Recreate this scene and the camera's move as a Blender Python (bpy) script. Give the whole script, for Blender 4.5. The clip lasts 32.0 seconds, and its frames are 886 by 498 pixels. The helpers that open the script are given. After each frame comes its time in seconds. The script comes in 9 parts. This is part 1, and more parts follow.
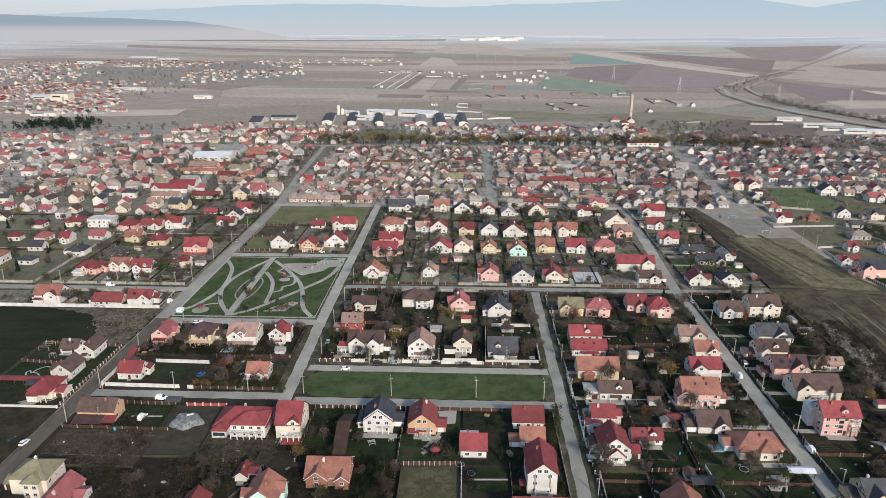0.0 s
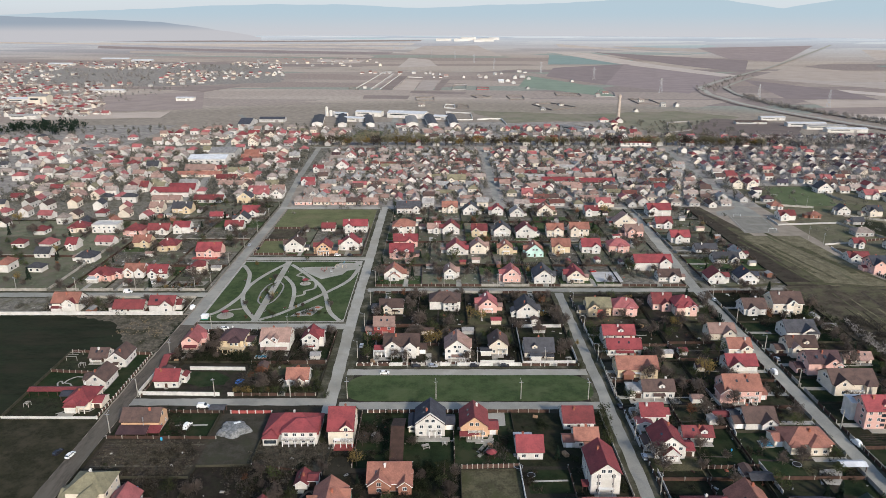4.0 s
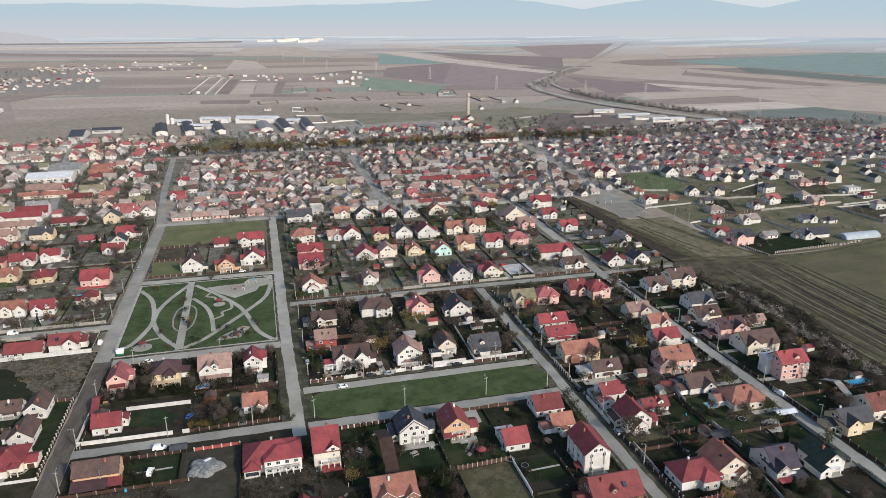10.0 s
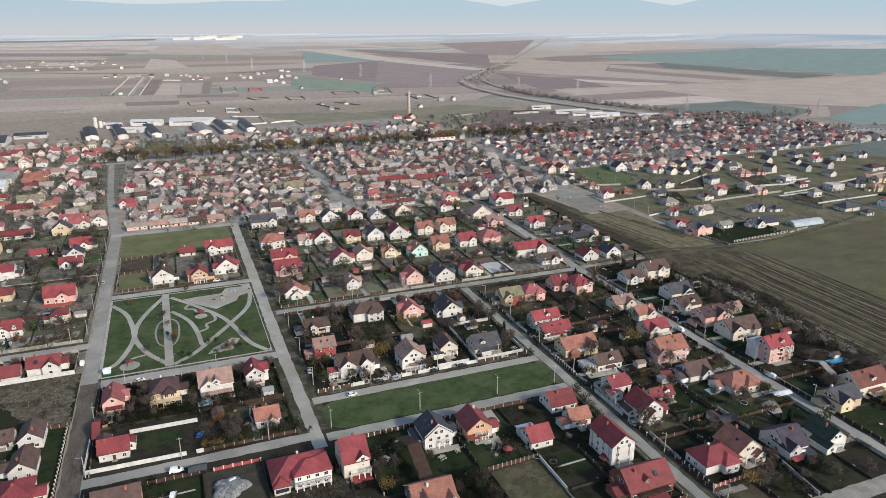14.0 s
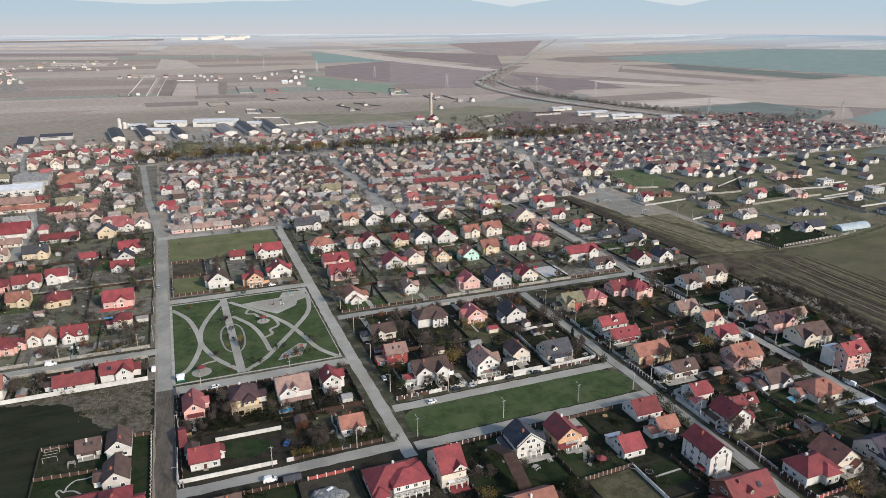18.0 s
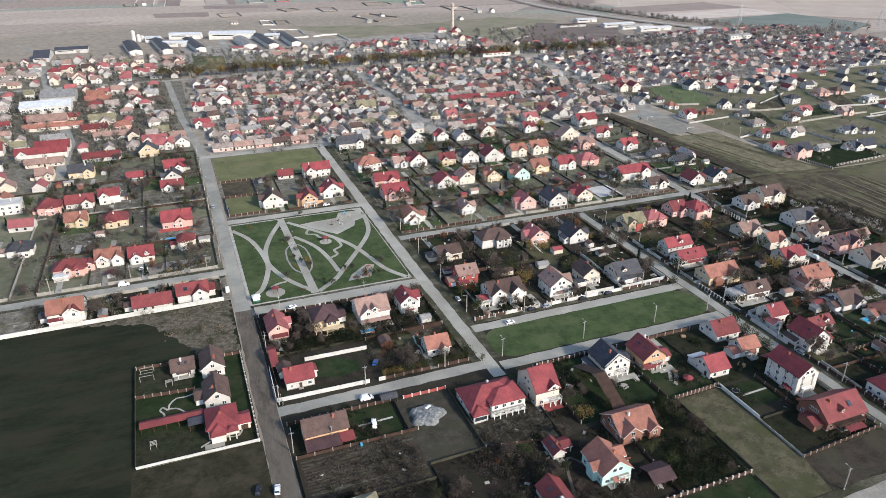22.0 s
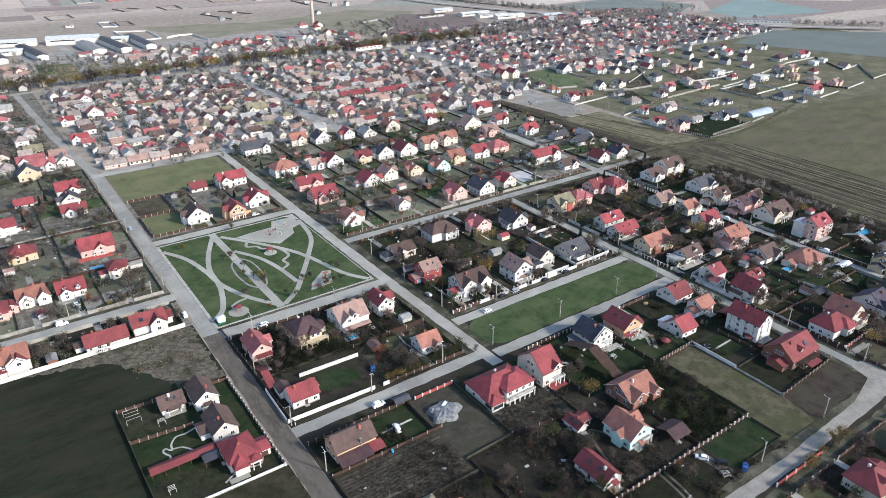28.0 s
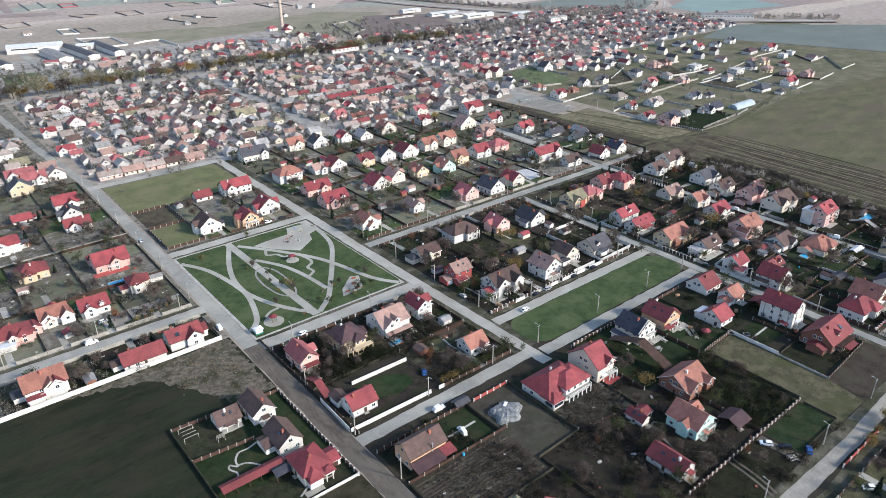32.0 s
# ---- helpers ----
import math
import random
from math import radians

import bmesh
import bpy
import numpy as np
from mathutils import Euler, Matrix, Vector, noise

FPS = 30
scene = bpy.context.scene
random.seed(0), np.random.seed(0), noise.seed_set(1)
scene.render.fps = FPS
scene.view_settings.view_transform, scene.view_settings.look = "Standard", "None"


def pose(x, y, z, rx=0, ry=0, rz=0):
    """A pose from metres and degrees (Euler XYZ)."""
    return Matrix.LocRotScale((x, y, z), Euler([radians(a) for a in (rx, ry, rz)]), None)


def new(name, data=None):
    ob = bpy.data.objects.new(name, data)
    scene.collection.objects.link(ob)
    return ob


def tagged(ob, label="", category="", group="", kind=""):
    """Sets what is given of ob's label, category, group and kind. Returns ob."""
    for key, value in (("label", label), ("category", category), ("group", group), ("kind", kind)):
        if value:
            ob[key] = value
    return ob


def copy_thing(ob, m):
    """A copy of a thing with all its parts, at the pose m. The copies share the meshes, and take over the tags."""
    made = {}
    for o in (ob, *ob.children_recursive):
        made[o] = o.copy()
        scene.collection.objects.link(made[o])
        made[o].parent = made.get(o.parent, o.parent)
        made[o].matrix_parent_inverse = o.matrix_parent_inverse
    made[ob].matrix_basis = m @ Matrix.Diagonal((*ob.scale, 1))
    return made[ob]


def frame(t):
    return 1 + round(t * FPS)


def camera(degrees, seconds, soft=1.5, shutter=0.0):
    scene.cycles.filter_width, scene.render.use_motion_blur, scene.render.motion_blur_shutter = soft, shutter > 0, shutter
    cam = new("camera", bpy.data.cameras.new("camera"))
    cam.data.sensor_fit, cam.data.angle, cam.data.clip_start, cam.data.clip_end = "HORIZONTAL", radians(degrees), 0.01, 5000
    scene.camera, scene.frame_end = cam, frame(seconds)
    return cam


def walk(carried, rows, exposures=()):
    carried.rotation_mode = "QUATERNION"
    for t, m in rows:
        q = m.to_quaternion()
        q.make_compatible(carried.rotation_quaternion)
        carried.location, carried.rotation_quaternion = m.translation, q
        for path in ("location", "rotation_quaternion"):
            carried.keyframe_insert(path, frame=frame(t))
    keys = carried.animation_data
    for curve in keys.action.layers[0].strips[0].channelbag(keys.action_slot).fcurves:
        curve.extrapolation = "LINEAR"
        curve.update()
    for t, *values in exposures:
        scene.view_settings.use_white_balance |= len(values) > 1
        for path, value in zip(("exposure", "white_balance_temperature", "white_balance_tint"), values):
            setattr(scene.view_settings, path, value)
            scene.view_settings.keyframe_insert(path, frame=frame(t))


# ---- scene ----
cam = camera(65.808, 32.0, 0.6)

# seconds, eye, heading to the left of north, tilt, lean
ROWS = (
    (0, 0.00, 0.00, 155.00, 2.000, -18.462, 0.110),
    (0.5, -2.73, -0.08, 154.90, 2.060, -18.487, 0.103),
    (1, -5.76, -0.13, 154.90, 2.129, -18.484, 0.090),
    (1.5, -9.19, -0.13, 154.96, 2.194, -18.486, 0.100),
    (2, -12.97, -0.07, 155.06, 2.254, -18.479, 0.121),
    (2.5, -17.03, 0.00, 155.23, 2.263, -18.483, 0.186),
    (4.5, -34.76, 0.13, 155.90, -1.925, -18.399, 0.175),
    (5, -39.29, 0.27, 156.04, -3.598, -18.394, 0.287),
    (5.5, -43.81, 0.55, 156.14, -5.123, -18.395, 0.227),
    (6, -48.13, 0.98, 156.29, -6.296, -18.368, 0.343),
    (6.5, -52.62, 1.40, 156.46, -7.529, -18.387, 0.305),
    (7, -57.02, 1.90, 156.59, -8.685, -18.385, 0.228),
    (7.5, -61.38, 2.46, 156.74, -9.779, -18.399, 0.181),
    (8, -65.74, 3.09, 156.97, -10.829, -18.380, 0.183),
    (8.5, -70.20, 3.78, 157.31, -11.918, -18.395, 0.163),
    (9, -74.68, 4.48, 157.62, -13.011, -18.374, 0.150),
    (9.5, -78.79, 5.38, 157.78, -13.999, -18.377, 0.097),
    (10, -82.89, 6.47, 157.94, -15.016, -18.415, 0.049),
    (10.5, -87.05, 7.62, 158.09, -16.172, -18.414, -0.002),
    (11, -91.20, 8.80, 158.31, -17.344, -18.431, -0.013),
    (11.5, -95.38, 10.10, 158.57, -18.520, -18.470, -0.081),
    (12, -99.55, 11.45, 158.92, -19.629, -18.508, -0.073),
    (12.5, -103.82, 13.02, 159.38, -20.613, -18.566, -0.083),
    (13, -108.25, 14.81, 159.79, -21.368, -18.608, -0.022),
    (13.5, -112.80, 16.76, 160.04, -21.608, -18.654, -0.021),
    (14, -117.18, 18.67, 160.22, -21.638, -18.665, 0.054),
    (14.5, -121.31, 20.60, 160.44, -21.622, -18.663, 0.090),
    (16.5, -137.14, 28.94, 161.25, -21.575, -18.680, 0.128),
    (17, -140.95, 30.90, 161.42, -21.545, -18.661, 0.117),
    (17.5, -144.75, 32.86, 161.63, -21.512, -18.655, 0.134),
    (18, -148.64, 34.77, 161.92, -21.514, -18.663, 0.111),
    (18.5, -152.61, 36.70, 162.18, -21.521, -18.635, 0.145),
    (19, -156.56, 38.72, 162.39, -21.532, -18.637, 0.243),
    (19.5, -160.45, 40.70, 162.51, -21.550, -18.603, 0.176),
    (20, -164.37, 42.61, 162.58, -21.553, -18.579, 0.159),
    (20.5, -168.23, 44.51, 162.66, -21.523, -18.643, 0.142),
    (21, -172.03, 46.43, 162.74, -21.501, -19.915, 0.201),
    (21.5, -175.83, 48.53, 162.80, -21.495, -22.763, 0.161),
    (22, -179.61, 50.61, 162.85, -21.457, -25.626, 0.160),
    (22.5, -183.50, 52.64, 163.03, -21.460, -25.970, 0.200),
    (23, -187.47, 54.56, 163.15, -21.454, -25.948, 0.267),
    (23.5, -191.37, 56.69, 163.33, -21.457, -25.946, 0.240),
    (24, -195.21, 58.70, 163.43, -21.432, -25.938, 0.245),
    (24.5, -198.99, 60.62, 163.66, -22.367, -25.947, 0.219),
    (25, -202.86, 62.62, 163.97, -23.658, -25.980, 0.210),
    (25.5, -206.82, 64.61, 164.31, -25.343, -26.020, 0.131),
    (27.5, -223.10, 72.38, 165.54, -33.384, -26.261, 0.048),
    (28, -227.05, 74.83, 165.73, -35.042, -26.312, -0.044),
    (28.5, -230.82, 77.39, 165.90, -36.350, -26.373, 0.118),
    (29, -234.70, 80.20, 166.08, -37.673, -26.410, 0.105),
    (29.5, -238.50, 83.10, 166.27, -38.849, -26.465, 0.127),
    (30, -242.18, 86.17, 166.44, -38.980, -26.510, 0.142),
    (30.5, -245.73, 89.14, 166.57, -39.031, -26.554, 0.219),
    (31, -249.12, 92.08, 166.51, -38.995, -26.529, 0.090),
    (31.5, -252.14, 94.85, 166.26, -38.905, -26.433, -0.214),
    (32, -254.88, 97.29, 165.90, -38.971, -26.321, -0.532),
)


def shot(x, y, z, heading, tilt, lean):
    return pose(x, y, z, 90 + tilt, 0, heading) @ pose(0, 0, 0, 0, 0, lean)


walk(cam, [(t, shot(*row)) for t, *row in ROWS], exposures=((0, 0.71, 6500, 10), (20.6, 0.72, 6500, 10), (22.6, 1.14, 6280, 10), (25.0, 1.17, 6180, 10), (28.0, 1.22, 6080, 10), (32, 1.22, 6080, 10)))

# ---- light: hazy low sun from the south-east, pale sky ----
SUN_UP, SUN_FROM = 28.0, 150.0
world = bpy.data.worlds.new("world")
scene.world = world
world.use_nodes = True
sky = world.node_tree.nodes.new("ShaderNodeTexSky")
sky.sky_type, sky.sun_disc = "NISHITA", False
sky.sun_elevation, sky.sun_rotation = radians(SUN_UP), radians(SUN_FROM)
sky.air_density, sky.dust_density, sky.ozone_density = 1.0, 0.8, 1.5
world.node_tree.links.new(sky.outputs[0], world.node_tree.nodes["Background"].inputs[0])
world.node_tree.nodes["Background"].inputs[1].default_value = 0.15
sun = new("sun", bpy.data.lights.new("sun", "SUN"))
sun.data.energy, sun.data.angle, sun.data.color = 2.65, radians(6), (1.0, 0.915, 0.795)
sun.rotation_euler = (radians(90 - SUN_UP), 0, radians(180 - SUN_FROM))

# ---- materials ----
MATS = {}


def mat(name, one, two=None, size=3.0, fine=0.4, rough=0.85, bump=0.25, spread=0.12, courses=0.0, metal=0.0, island=False, third=None, broad=40.0, stretch=None):
    """A surface of two tones, mixed by coarse patches and fine grain, each object a little lighter or darker."""
    if name in MATS:
        return MATS[name]
    two = two or tuple(c * 0.7 for c in one)
    m = bpy.data.materials.new(name)
    m.use_nodes = True
    nt, n, ln = m.node_tree, m.node_tree.nodes, m.node_tree.links
    bsdf = n["Principled BSDF"]
    bsdf.inputs["Roughness"].default_value = rough
    bsdf.inputs["Metallic"].default_value = metal
    bsdf.inputs["Specular IOR Level"].default_value = 0.04 if rough > 0.88 else 0.2
    geo = n.new("ShaderNodeNewGeometry")
    coarse, grain = n.new("ShaderNodeTexNoise"), n.new("ShaderNodeTexNoise")
    coarse.inputs["Scale"].default_value, grain.inputs["Scale"].default_value = 1 / size, 1 / fine
    coarse.inputs["Detail"].default_value, grain.inputs["Detail"].default_value = 8, 4
    coarse.inputs["Roughness"].default_value = 0.62
    where = geo.outputs["Position"]
    if stretch:
        long = n.new("ShaderNodeMapping")
        long.inputs["Scale"].default_value = stretch
        ln.new(where, long.inputs["Vector"])
        where = long.outputs[0]
    for t in (coarse, grain):
        ln.new(where, t.inputs["Vector"])
    add = n.new("ShaderNodeMath")
    add.operation = "MULTIPLY_ADD"
    ln.new(grain.outputs[0], add.inputs[0])
    add.inputs[1].default_value = 0.45
    ln.new(coarse.outputs[0], add.inputs[2])
    ramp = n.new("ShaderNodeMapRange")
    ramp.inputs[1].default_value, ramp.inputs[2].default_value = 0.6, 0.86
    ln.new(add.outputs[0], ramp.inputs[0])
    mix = n.new("ShaderNodeMix")
    mix.data_type = "RGBA"
    ln.new(ramp.outputs[0], mix.inputs[0])
    mix.inputs[6].default_value, mix.inputs[7].default_value = (*one, 1), (*two, 1)
    tone = mix.outputs[2]
    if third:
        patch, cut, two_tone = n.new("ShaderNodeTexNoise"), n.new("ShaderNodeMapRange"), n.new("ShaderNodeMix")
        patch.inputs["Scale"].default_value, patch.inputs["Detail"].default_value, patch.inputs["Roughness"].default_value = 1 / broad, 9, 0.68
        ln.new(where, patch.inputs["Vector"])
        cut.inputs[1].default_value, cut.inputs[2].default_value = 0.47, 0.62
        ln.new(patch.outputs[0], cut.inputs[0])
        two_tone.data_type = "RGBA"
        ln.new(cut.outputs[0], two_tone.inputs[0])
        ln.new(tone, two_tone.inputs[6])
        two_tone.inputs[7].default_value = (*third, 1)
        tone = two_tone.outputs[2]
    hsv = n.new("ShaderNodeHueSaturation")
    who = n.new("ShaderNodeObjectInfo")
    var = n.new("ShaderNodeMapRange")
    var.inputs[3].default_value, var.inputs[4].default_value = 1 - spread, 1 + spread
    ln.new(geo.outputs["Random Per Island"] if island else who.outputs["Random"], var.inputs[0])
    ln.new(var.outputs[0], hsv.inputs["Value"])
    ln.new(tone, hsv.inputs["Color"])
    ln.new(hsv.outputs[0], bsdf.inputs["Base Color"])
    if bump:
        b = n.new("ShaderNodeBump")
        b.inputs["Strength"].default_value, b.inputs["Distance"].default_value = bump, 0.12
        ln.new(grain.outputs[0], b.inputs["Height"])
        if courses:
            wave = n.new("ShaderNodeTexWave")
            wave.wave_type, wave.bands_direction, wave.wave_profile = "BANDS", "Z", "SAW"
            wave.inputs["Scale"].default_value = 1 / courses
            wave.inputs["Distortion"].default_value = 0.15
            ln.new(geo.outputs["Position"], wave.inputs["Vector"])
            b2 = n.new("ShaderNodeBump")
            b2.inputs["Strength"].default_value, b2.inputs["Distance"].default_value = 0.5, 0.05
            ln.new(wave.outputs[1], b2.inputs["Height"])
            ln.new(b.outputs[0], b2.inputs["Normal"])
            b = b2
        ln.new(b.outputs[0], bsdf.inputs["Normal"])
    MATS[name] = m
    return m


ROOFS = {
    "R": ("bright red", mat("tile_red", (0.235, 0.05, 0.053), (0.155, 0.036, 0.039), 4, 0.5, 0.7, 0.2, 0.18, 0.33)),
    "V": ("rose red", mat("tile_rose", (0.315, 0.102, 0.1), (0.22, 0.073, 0.072), 4, 0.5, 0.7, 0.2, 0.15, 0.33)),
    "D": ("dark red", mat("tile_maroon", (0.175, 0.042, 0.042), (0.12, 0.032, 0.032), 4, 0.5, 0.7, 0.2, 0.2, 0.33)),
    "O": ("terracotta", mat("tile_terracotta", (0.285, 0.125, 0.09), (0.19, 0.085, 0.063), 4, 0.5, 0.8, 0.25, 0.18, 0.33)),
    "P": ("faded pinkish brown", mat("tile_faded", (0.29, 0.185, 0.15), (0.2, 0.13, 0.108), 3, 0.5, 0.85, 0.25, 0.18, 0.33)),
    # weathered tiles; haze over the old quarter also painted in as paler tone
    "Q": ("weathered grey-brown", mat("tile_weathered_hazed", (0.29, 0.24, 0.21), (0.19, 0.158, 0.138), 3, 0.5, 0.9, 0.25, 0.25, 0.33)),
    "B": ("brown", mat("tile_brown", (0.095, 0.06, 0.05), (0.062, 0.042, 0.036), 3, 0.5, 0.8, 0.25, 0.2, 0.33)),
    "M": ("dark plum brown", mat("tile_plum", (0.075, 0.042, 0.043), (0.05, 0.029, 0.03), 3, 0.5, 0.7, 0.25, 0.15, 0.33)),
    "S": ("slate grey", mat("tile_slate", (0.062, 0.061, 0.066), (0.04, 0.04, 0.044), 3, 0.5, 0.7, 0.2, 0.2, 0.33)),
    "K": ("dark blue grey", mat("tile_blue_black", (0.052, 0.054, 0.066), (0.034, 0.035, 0.044), 3, 0.5, 0.85, 0.2, 0.15, 0.33)),
    "L": ("olive grey", mat("tile_olive", (0.2, 0.178, 0.112), (0.13, 0.117, 0.075), 3, 0.5, 0.85, 0.25, 0.15, 0.33)),
    "F": ("dark green", mat("tile_green", (0.028, 0.042, 0.033), (0.018, 0.028, 0.022), 3, 0.5, 0.8, 0.2, 0.1, 0.33)),
    "U": ("dark violet grey", mat("tile_violet", (0.055, 0.045, 0.06), (0.036, 0.03, 0.04), 3, 0.5, 0.75, 0.2, 0.1, 0.33)),
    "E": ("brick brown", mat("tile_brick_brown", (0.15, 0.06, 0.047), (0.1, 0.042, 0.034), 3, 0.5, 0.8, 0.25, 0.12, 0.33)),
    # grey sheet, paled likewise for the haze over the old quarter
    "G": ("pale grey sheet", mat("sheet_grey", (0.29, 0.28, 0.265), (0.18, 0.17, 0.16), 3, 0.5, 0.85, 0.2, 0.2, 0.5)),
    "W": ("white sheet", mat("sheet_white", (0.53, 0.535, 0.54), (0.40, 0.405, 0.41), 4, 0.6, 0.6, 0.1, 0.08)),
}
WALLS = {
    "W": ("white", mat("render_white", (0.60, 0.57, 0.525), (0.47, 0.442, 0.40), 5, 0.5, 0.9, 0.12, 0.08)),
    "C": ("cream", mat("render_cream", (0.62, 0.548, 0.45), (0.51, 0.445, 0.36), 5, 0.5, 0.9, 0.12, 0.1)),
    "Y": ("yellow", mat("render_yellow", (0.58, 0.465, 0.31), (0.48, 0.38, 0.25), 5, 0.5, 0.9, 0.12, 0.1)),
    "N": ("salmon pink", mat("render_salmon", (0.64, 0.40, 0.34), (0.53, 0.325, 0.275), 5, 0.5, 0.9, 0.12, 0.1)),
    "O": ("orange", mat("render_orange", (0.58, 0.37, 0.23), (0.47, 0.29, 0.18), 5, 0.5, 0.9, 0.12, 0.1)),
    "T": ("pale turquoise", mat("render_turquoise", (0.48, 0.66, 0.58), (0.38, 0.54, 0.48), 5, 0.5, 0.9, 0.12, 0.05)),
    "D": ("brick red", mat("render_brick_red", (0.36, 0.09, 0.08), (0.28, 0.07, 0.06), 5, 0.5, 0.9, 0.15, 0.1)),
    "M": ("red-brown brick", mat("render_brown", (0.25, 0.12, 0.085), (0.18, 0.085, 0.06), 5, 0.5, 0.9, 0.2, 0.1)),
    "G": ("grey", mat("render_grey", (0.45, 0.43, 0.40), (0.34, 0.33, 0.31), 5, 0.5, 0.9, 0.15, 0.1)),
}
WHITE = mat("white_paint", (0.74, 0.74, 0.72), (0.64, 0.63, 0.6), 3, 0.4, 0.6, 0.05, 0.05)
GLASS = mat("window_glass", (0.035, 0.045, 0.055), (0.02, 0.025, 0.03), 2, 0.5, 0.08, 0.0, 0.2)
GLASS.node_tree.nodes["Principled BSDF"].inputs["Specular IOR Level"].default_value = 0.6
WOOD = mat("dark_wood", (0.075, 0.042, 0.03), (0.045, 0.027, 0.02), 2, 0.2, 0.8, 0.3, 0.25)
PLINTH = mat("plinth_grey", (0.30, 0.28, 0.26), (0.22, 0.2, 0.19), 2, 0.3, 0.9, 0.3, 0.15)
CONCRETE = mat("concrete", (0.36, 0.335, 0.29), (0.235, 0.22, 0.19), 3, 0.3, 0.9, 0.25, 0.12)
BRICK = mat("brick_chimney", (0.34, 0.12, 0.08), (0.24, 0.09, 0.06), 1, 0.2, 0.9, 0.3, 0.15)
ASPHALT = mat("asphalt", (0.255, 0.247, 0.215), (0.2, 0.193, 0.167), 14, 0.6, 0.9, 0.2, 0.04, third=(0.31, 0.292, 0.245), broad=30)
PAVING = mat("paving", (0.345, 0.328, 0.28), (0.275, 0.26, 0.222), 14, 0.6, 0.9, 0.2, 0.04, third=(0.255, 0.238, 0.195), broad=24)
GRAVEL = mat("gravel", (0.275, 0.253, 0.213), (0.19, 0.174, 0.145), 5, 0.6, 0.95, 0.5, 0.04)
DIRT = mat("dirt_track", (0.07, 0.057, 0.046), (0.036, 0.03, 0.025), 3, 0.7, 0.95, 0.5, 0.05)
LAWN = mat("park_lawn", (0.056, 0.077, 0.032), (0.034, 0.05, 0.021), 6, 0.7, 0.95, 0.5, 0.05, third=(0.072, 0.087, 0.040), broad=16)
MEADOW = mat("meadow", (0.022, 0.026, 0.015), (0.0125, 0.0155, 0.009), 9, 0.8, 0.95, 0.5, 0.05, third=(0.027, 0.025, 0.016), broad=11, stretch=(0.3, 1.0, 1.0))
DRY = mat("dry_grass", (0.105, 0.094, 0.056), (0.05, 0.046, 0.028), 5, 0.8, 0.95, 0.5, 0.06, third=(0.060, 0.062, 0.030), broad=12)
SOIL = mat("dark_soil", (0.036, 0.029, 0.023), (0.016, 0.013, 0.011), 3, 0.6, 0.95, 0.6, 0.25, third=(0.026, 0.029, 0.015), broad=6)
TURF = mat("garden_turf", (0.028, 0.031, 0.017), (0.013, 0.015, 0.009), 3, 0.6, 0.95, 0.5, 0.3, third=(0.030, 0.026, 0.017), broad=7)
# far fields: their tones are paled to put the distance haze into the colour
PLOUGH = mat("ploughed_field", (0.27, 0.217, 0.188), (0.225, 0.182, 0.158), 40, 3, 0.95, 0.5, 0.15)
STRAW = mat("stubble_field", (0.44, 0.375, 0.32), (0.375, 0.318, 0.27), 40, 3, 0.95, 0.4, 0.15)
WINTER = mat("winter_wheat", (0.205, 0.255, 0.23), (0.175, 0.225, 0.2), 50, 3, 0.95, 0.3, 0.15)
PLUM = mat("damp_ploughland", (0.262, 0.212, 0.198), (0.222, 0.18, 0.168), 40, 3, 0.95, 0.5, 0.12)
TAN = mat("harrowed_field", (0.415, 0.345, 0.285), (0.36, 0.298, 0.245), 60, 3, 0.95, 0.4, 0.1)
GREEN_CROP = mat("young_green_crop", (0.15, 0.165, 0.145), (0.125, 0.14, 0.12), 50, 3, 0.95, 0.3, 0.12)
FALLOW = mat("fallow_earth", (0.075, 0.06, 0.043), (0.036, 0.031, 0.022), 7, 1.0, 0.95, 0.6, 0.1, third=(0.085, 0.080, 0.046), broad=18)
PASTURE = mat("rough_pasture", (0.15, 0.132, 0.088), (0.088, 0.08, 0.052), 18, 1.2, 0.95, 0.5, 0.08, third=(0.088, 0.092, 0.050), broad=30)
OLIVE_FALLOW = mat("olive_fallow", (0.195, 0.182, 0.125), (0.15, 0.142, 0.098), 22, 1.5, 0.95, 0.5, 0.05, third=(0.21, 0.18, 0.135), broad=45)
DAMP_EARTH = mat("damp_earth", (0.165, 0.132, 0.115), (0.135, 0.108, 0.096), 25, 1.5, 0.95, 0.5, 0.05)
# another far field with haze mixed into its green
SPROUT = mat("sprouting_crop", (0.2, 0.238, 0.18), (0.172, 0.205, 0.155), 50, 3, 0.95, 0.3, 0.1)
# dark board fences far off, greyed in colour to look hazy
DULL_FENCE = mat("grey_brown_board_fence_hazed", (0.19, 0.165, 0.145), (0.13, 0.113, 0.1), 3, 0.5, 0.9, 0.2, 0.1)
# playing grass and pitch a little lighter than lawn, haze in the tone
DULL_LAWN = mat("dry_playing_grass", (0.125, 0.128, 0.062), (0.085, 0.092, 0.044), 12, 0.9, 0.95, 0.5, 0.05, third=(0.135, 0.122, 0.066), broad=26)
PITCH_GRASS = mat("pitch_grass", (0.1, 0.118, 0.06), (0.075, 0.092, 0.046), 14, 0.9, 0.95, 0.4, 0.05)
VERGE = mat("field_verge_grass", (0.17, 0.148, 0.094), (0.095, 0.084, 0.052), 6, 0.9, 0.95, 0.5, 0.06)
GARDEN_LAWN = mat("garden_lawn", (0.021, 0.032, 0.014), (0.011, 0.018, 0.008), 5, 0.6, 0.95, 0.5, 0.25, third=(0.03, 0.033, 0.017), broad=9)
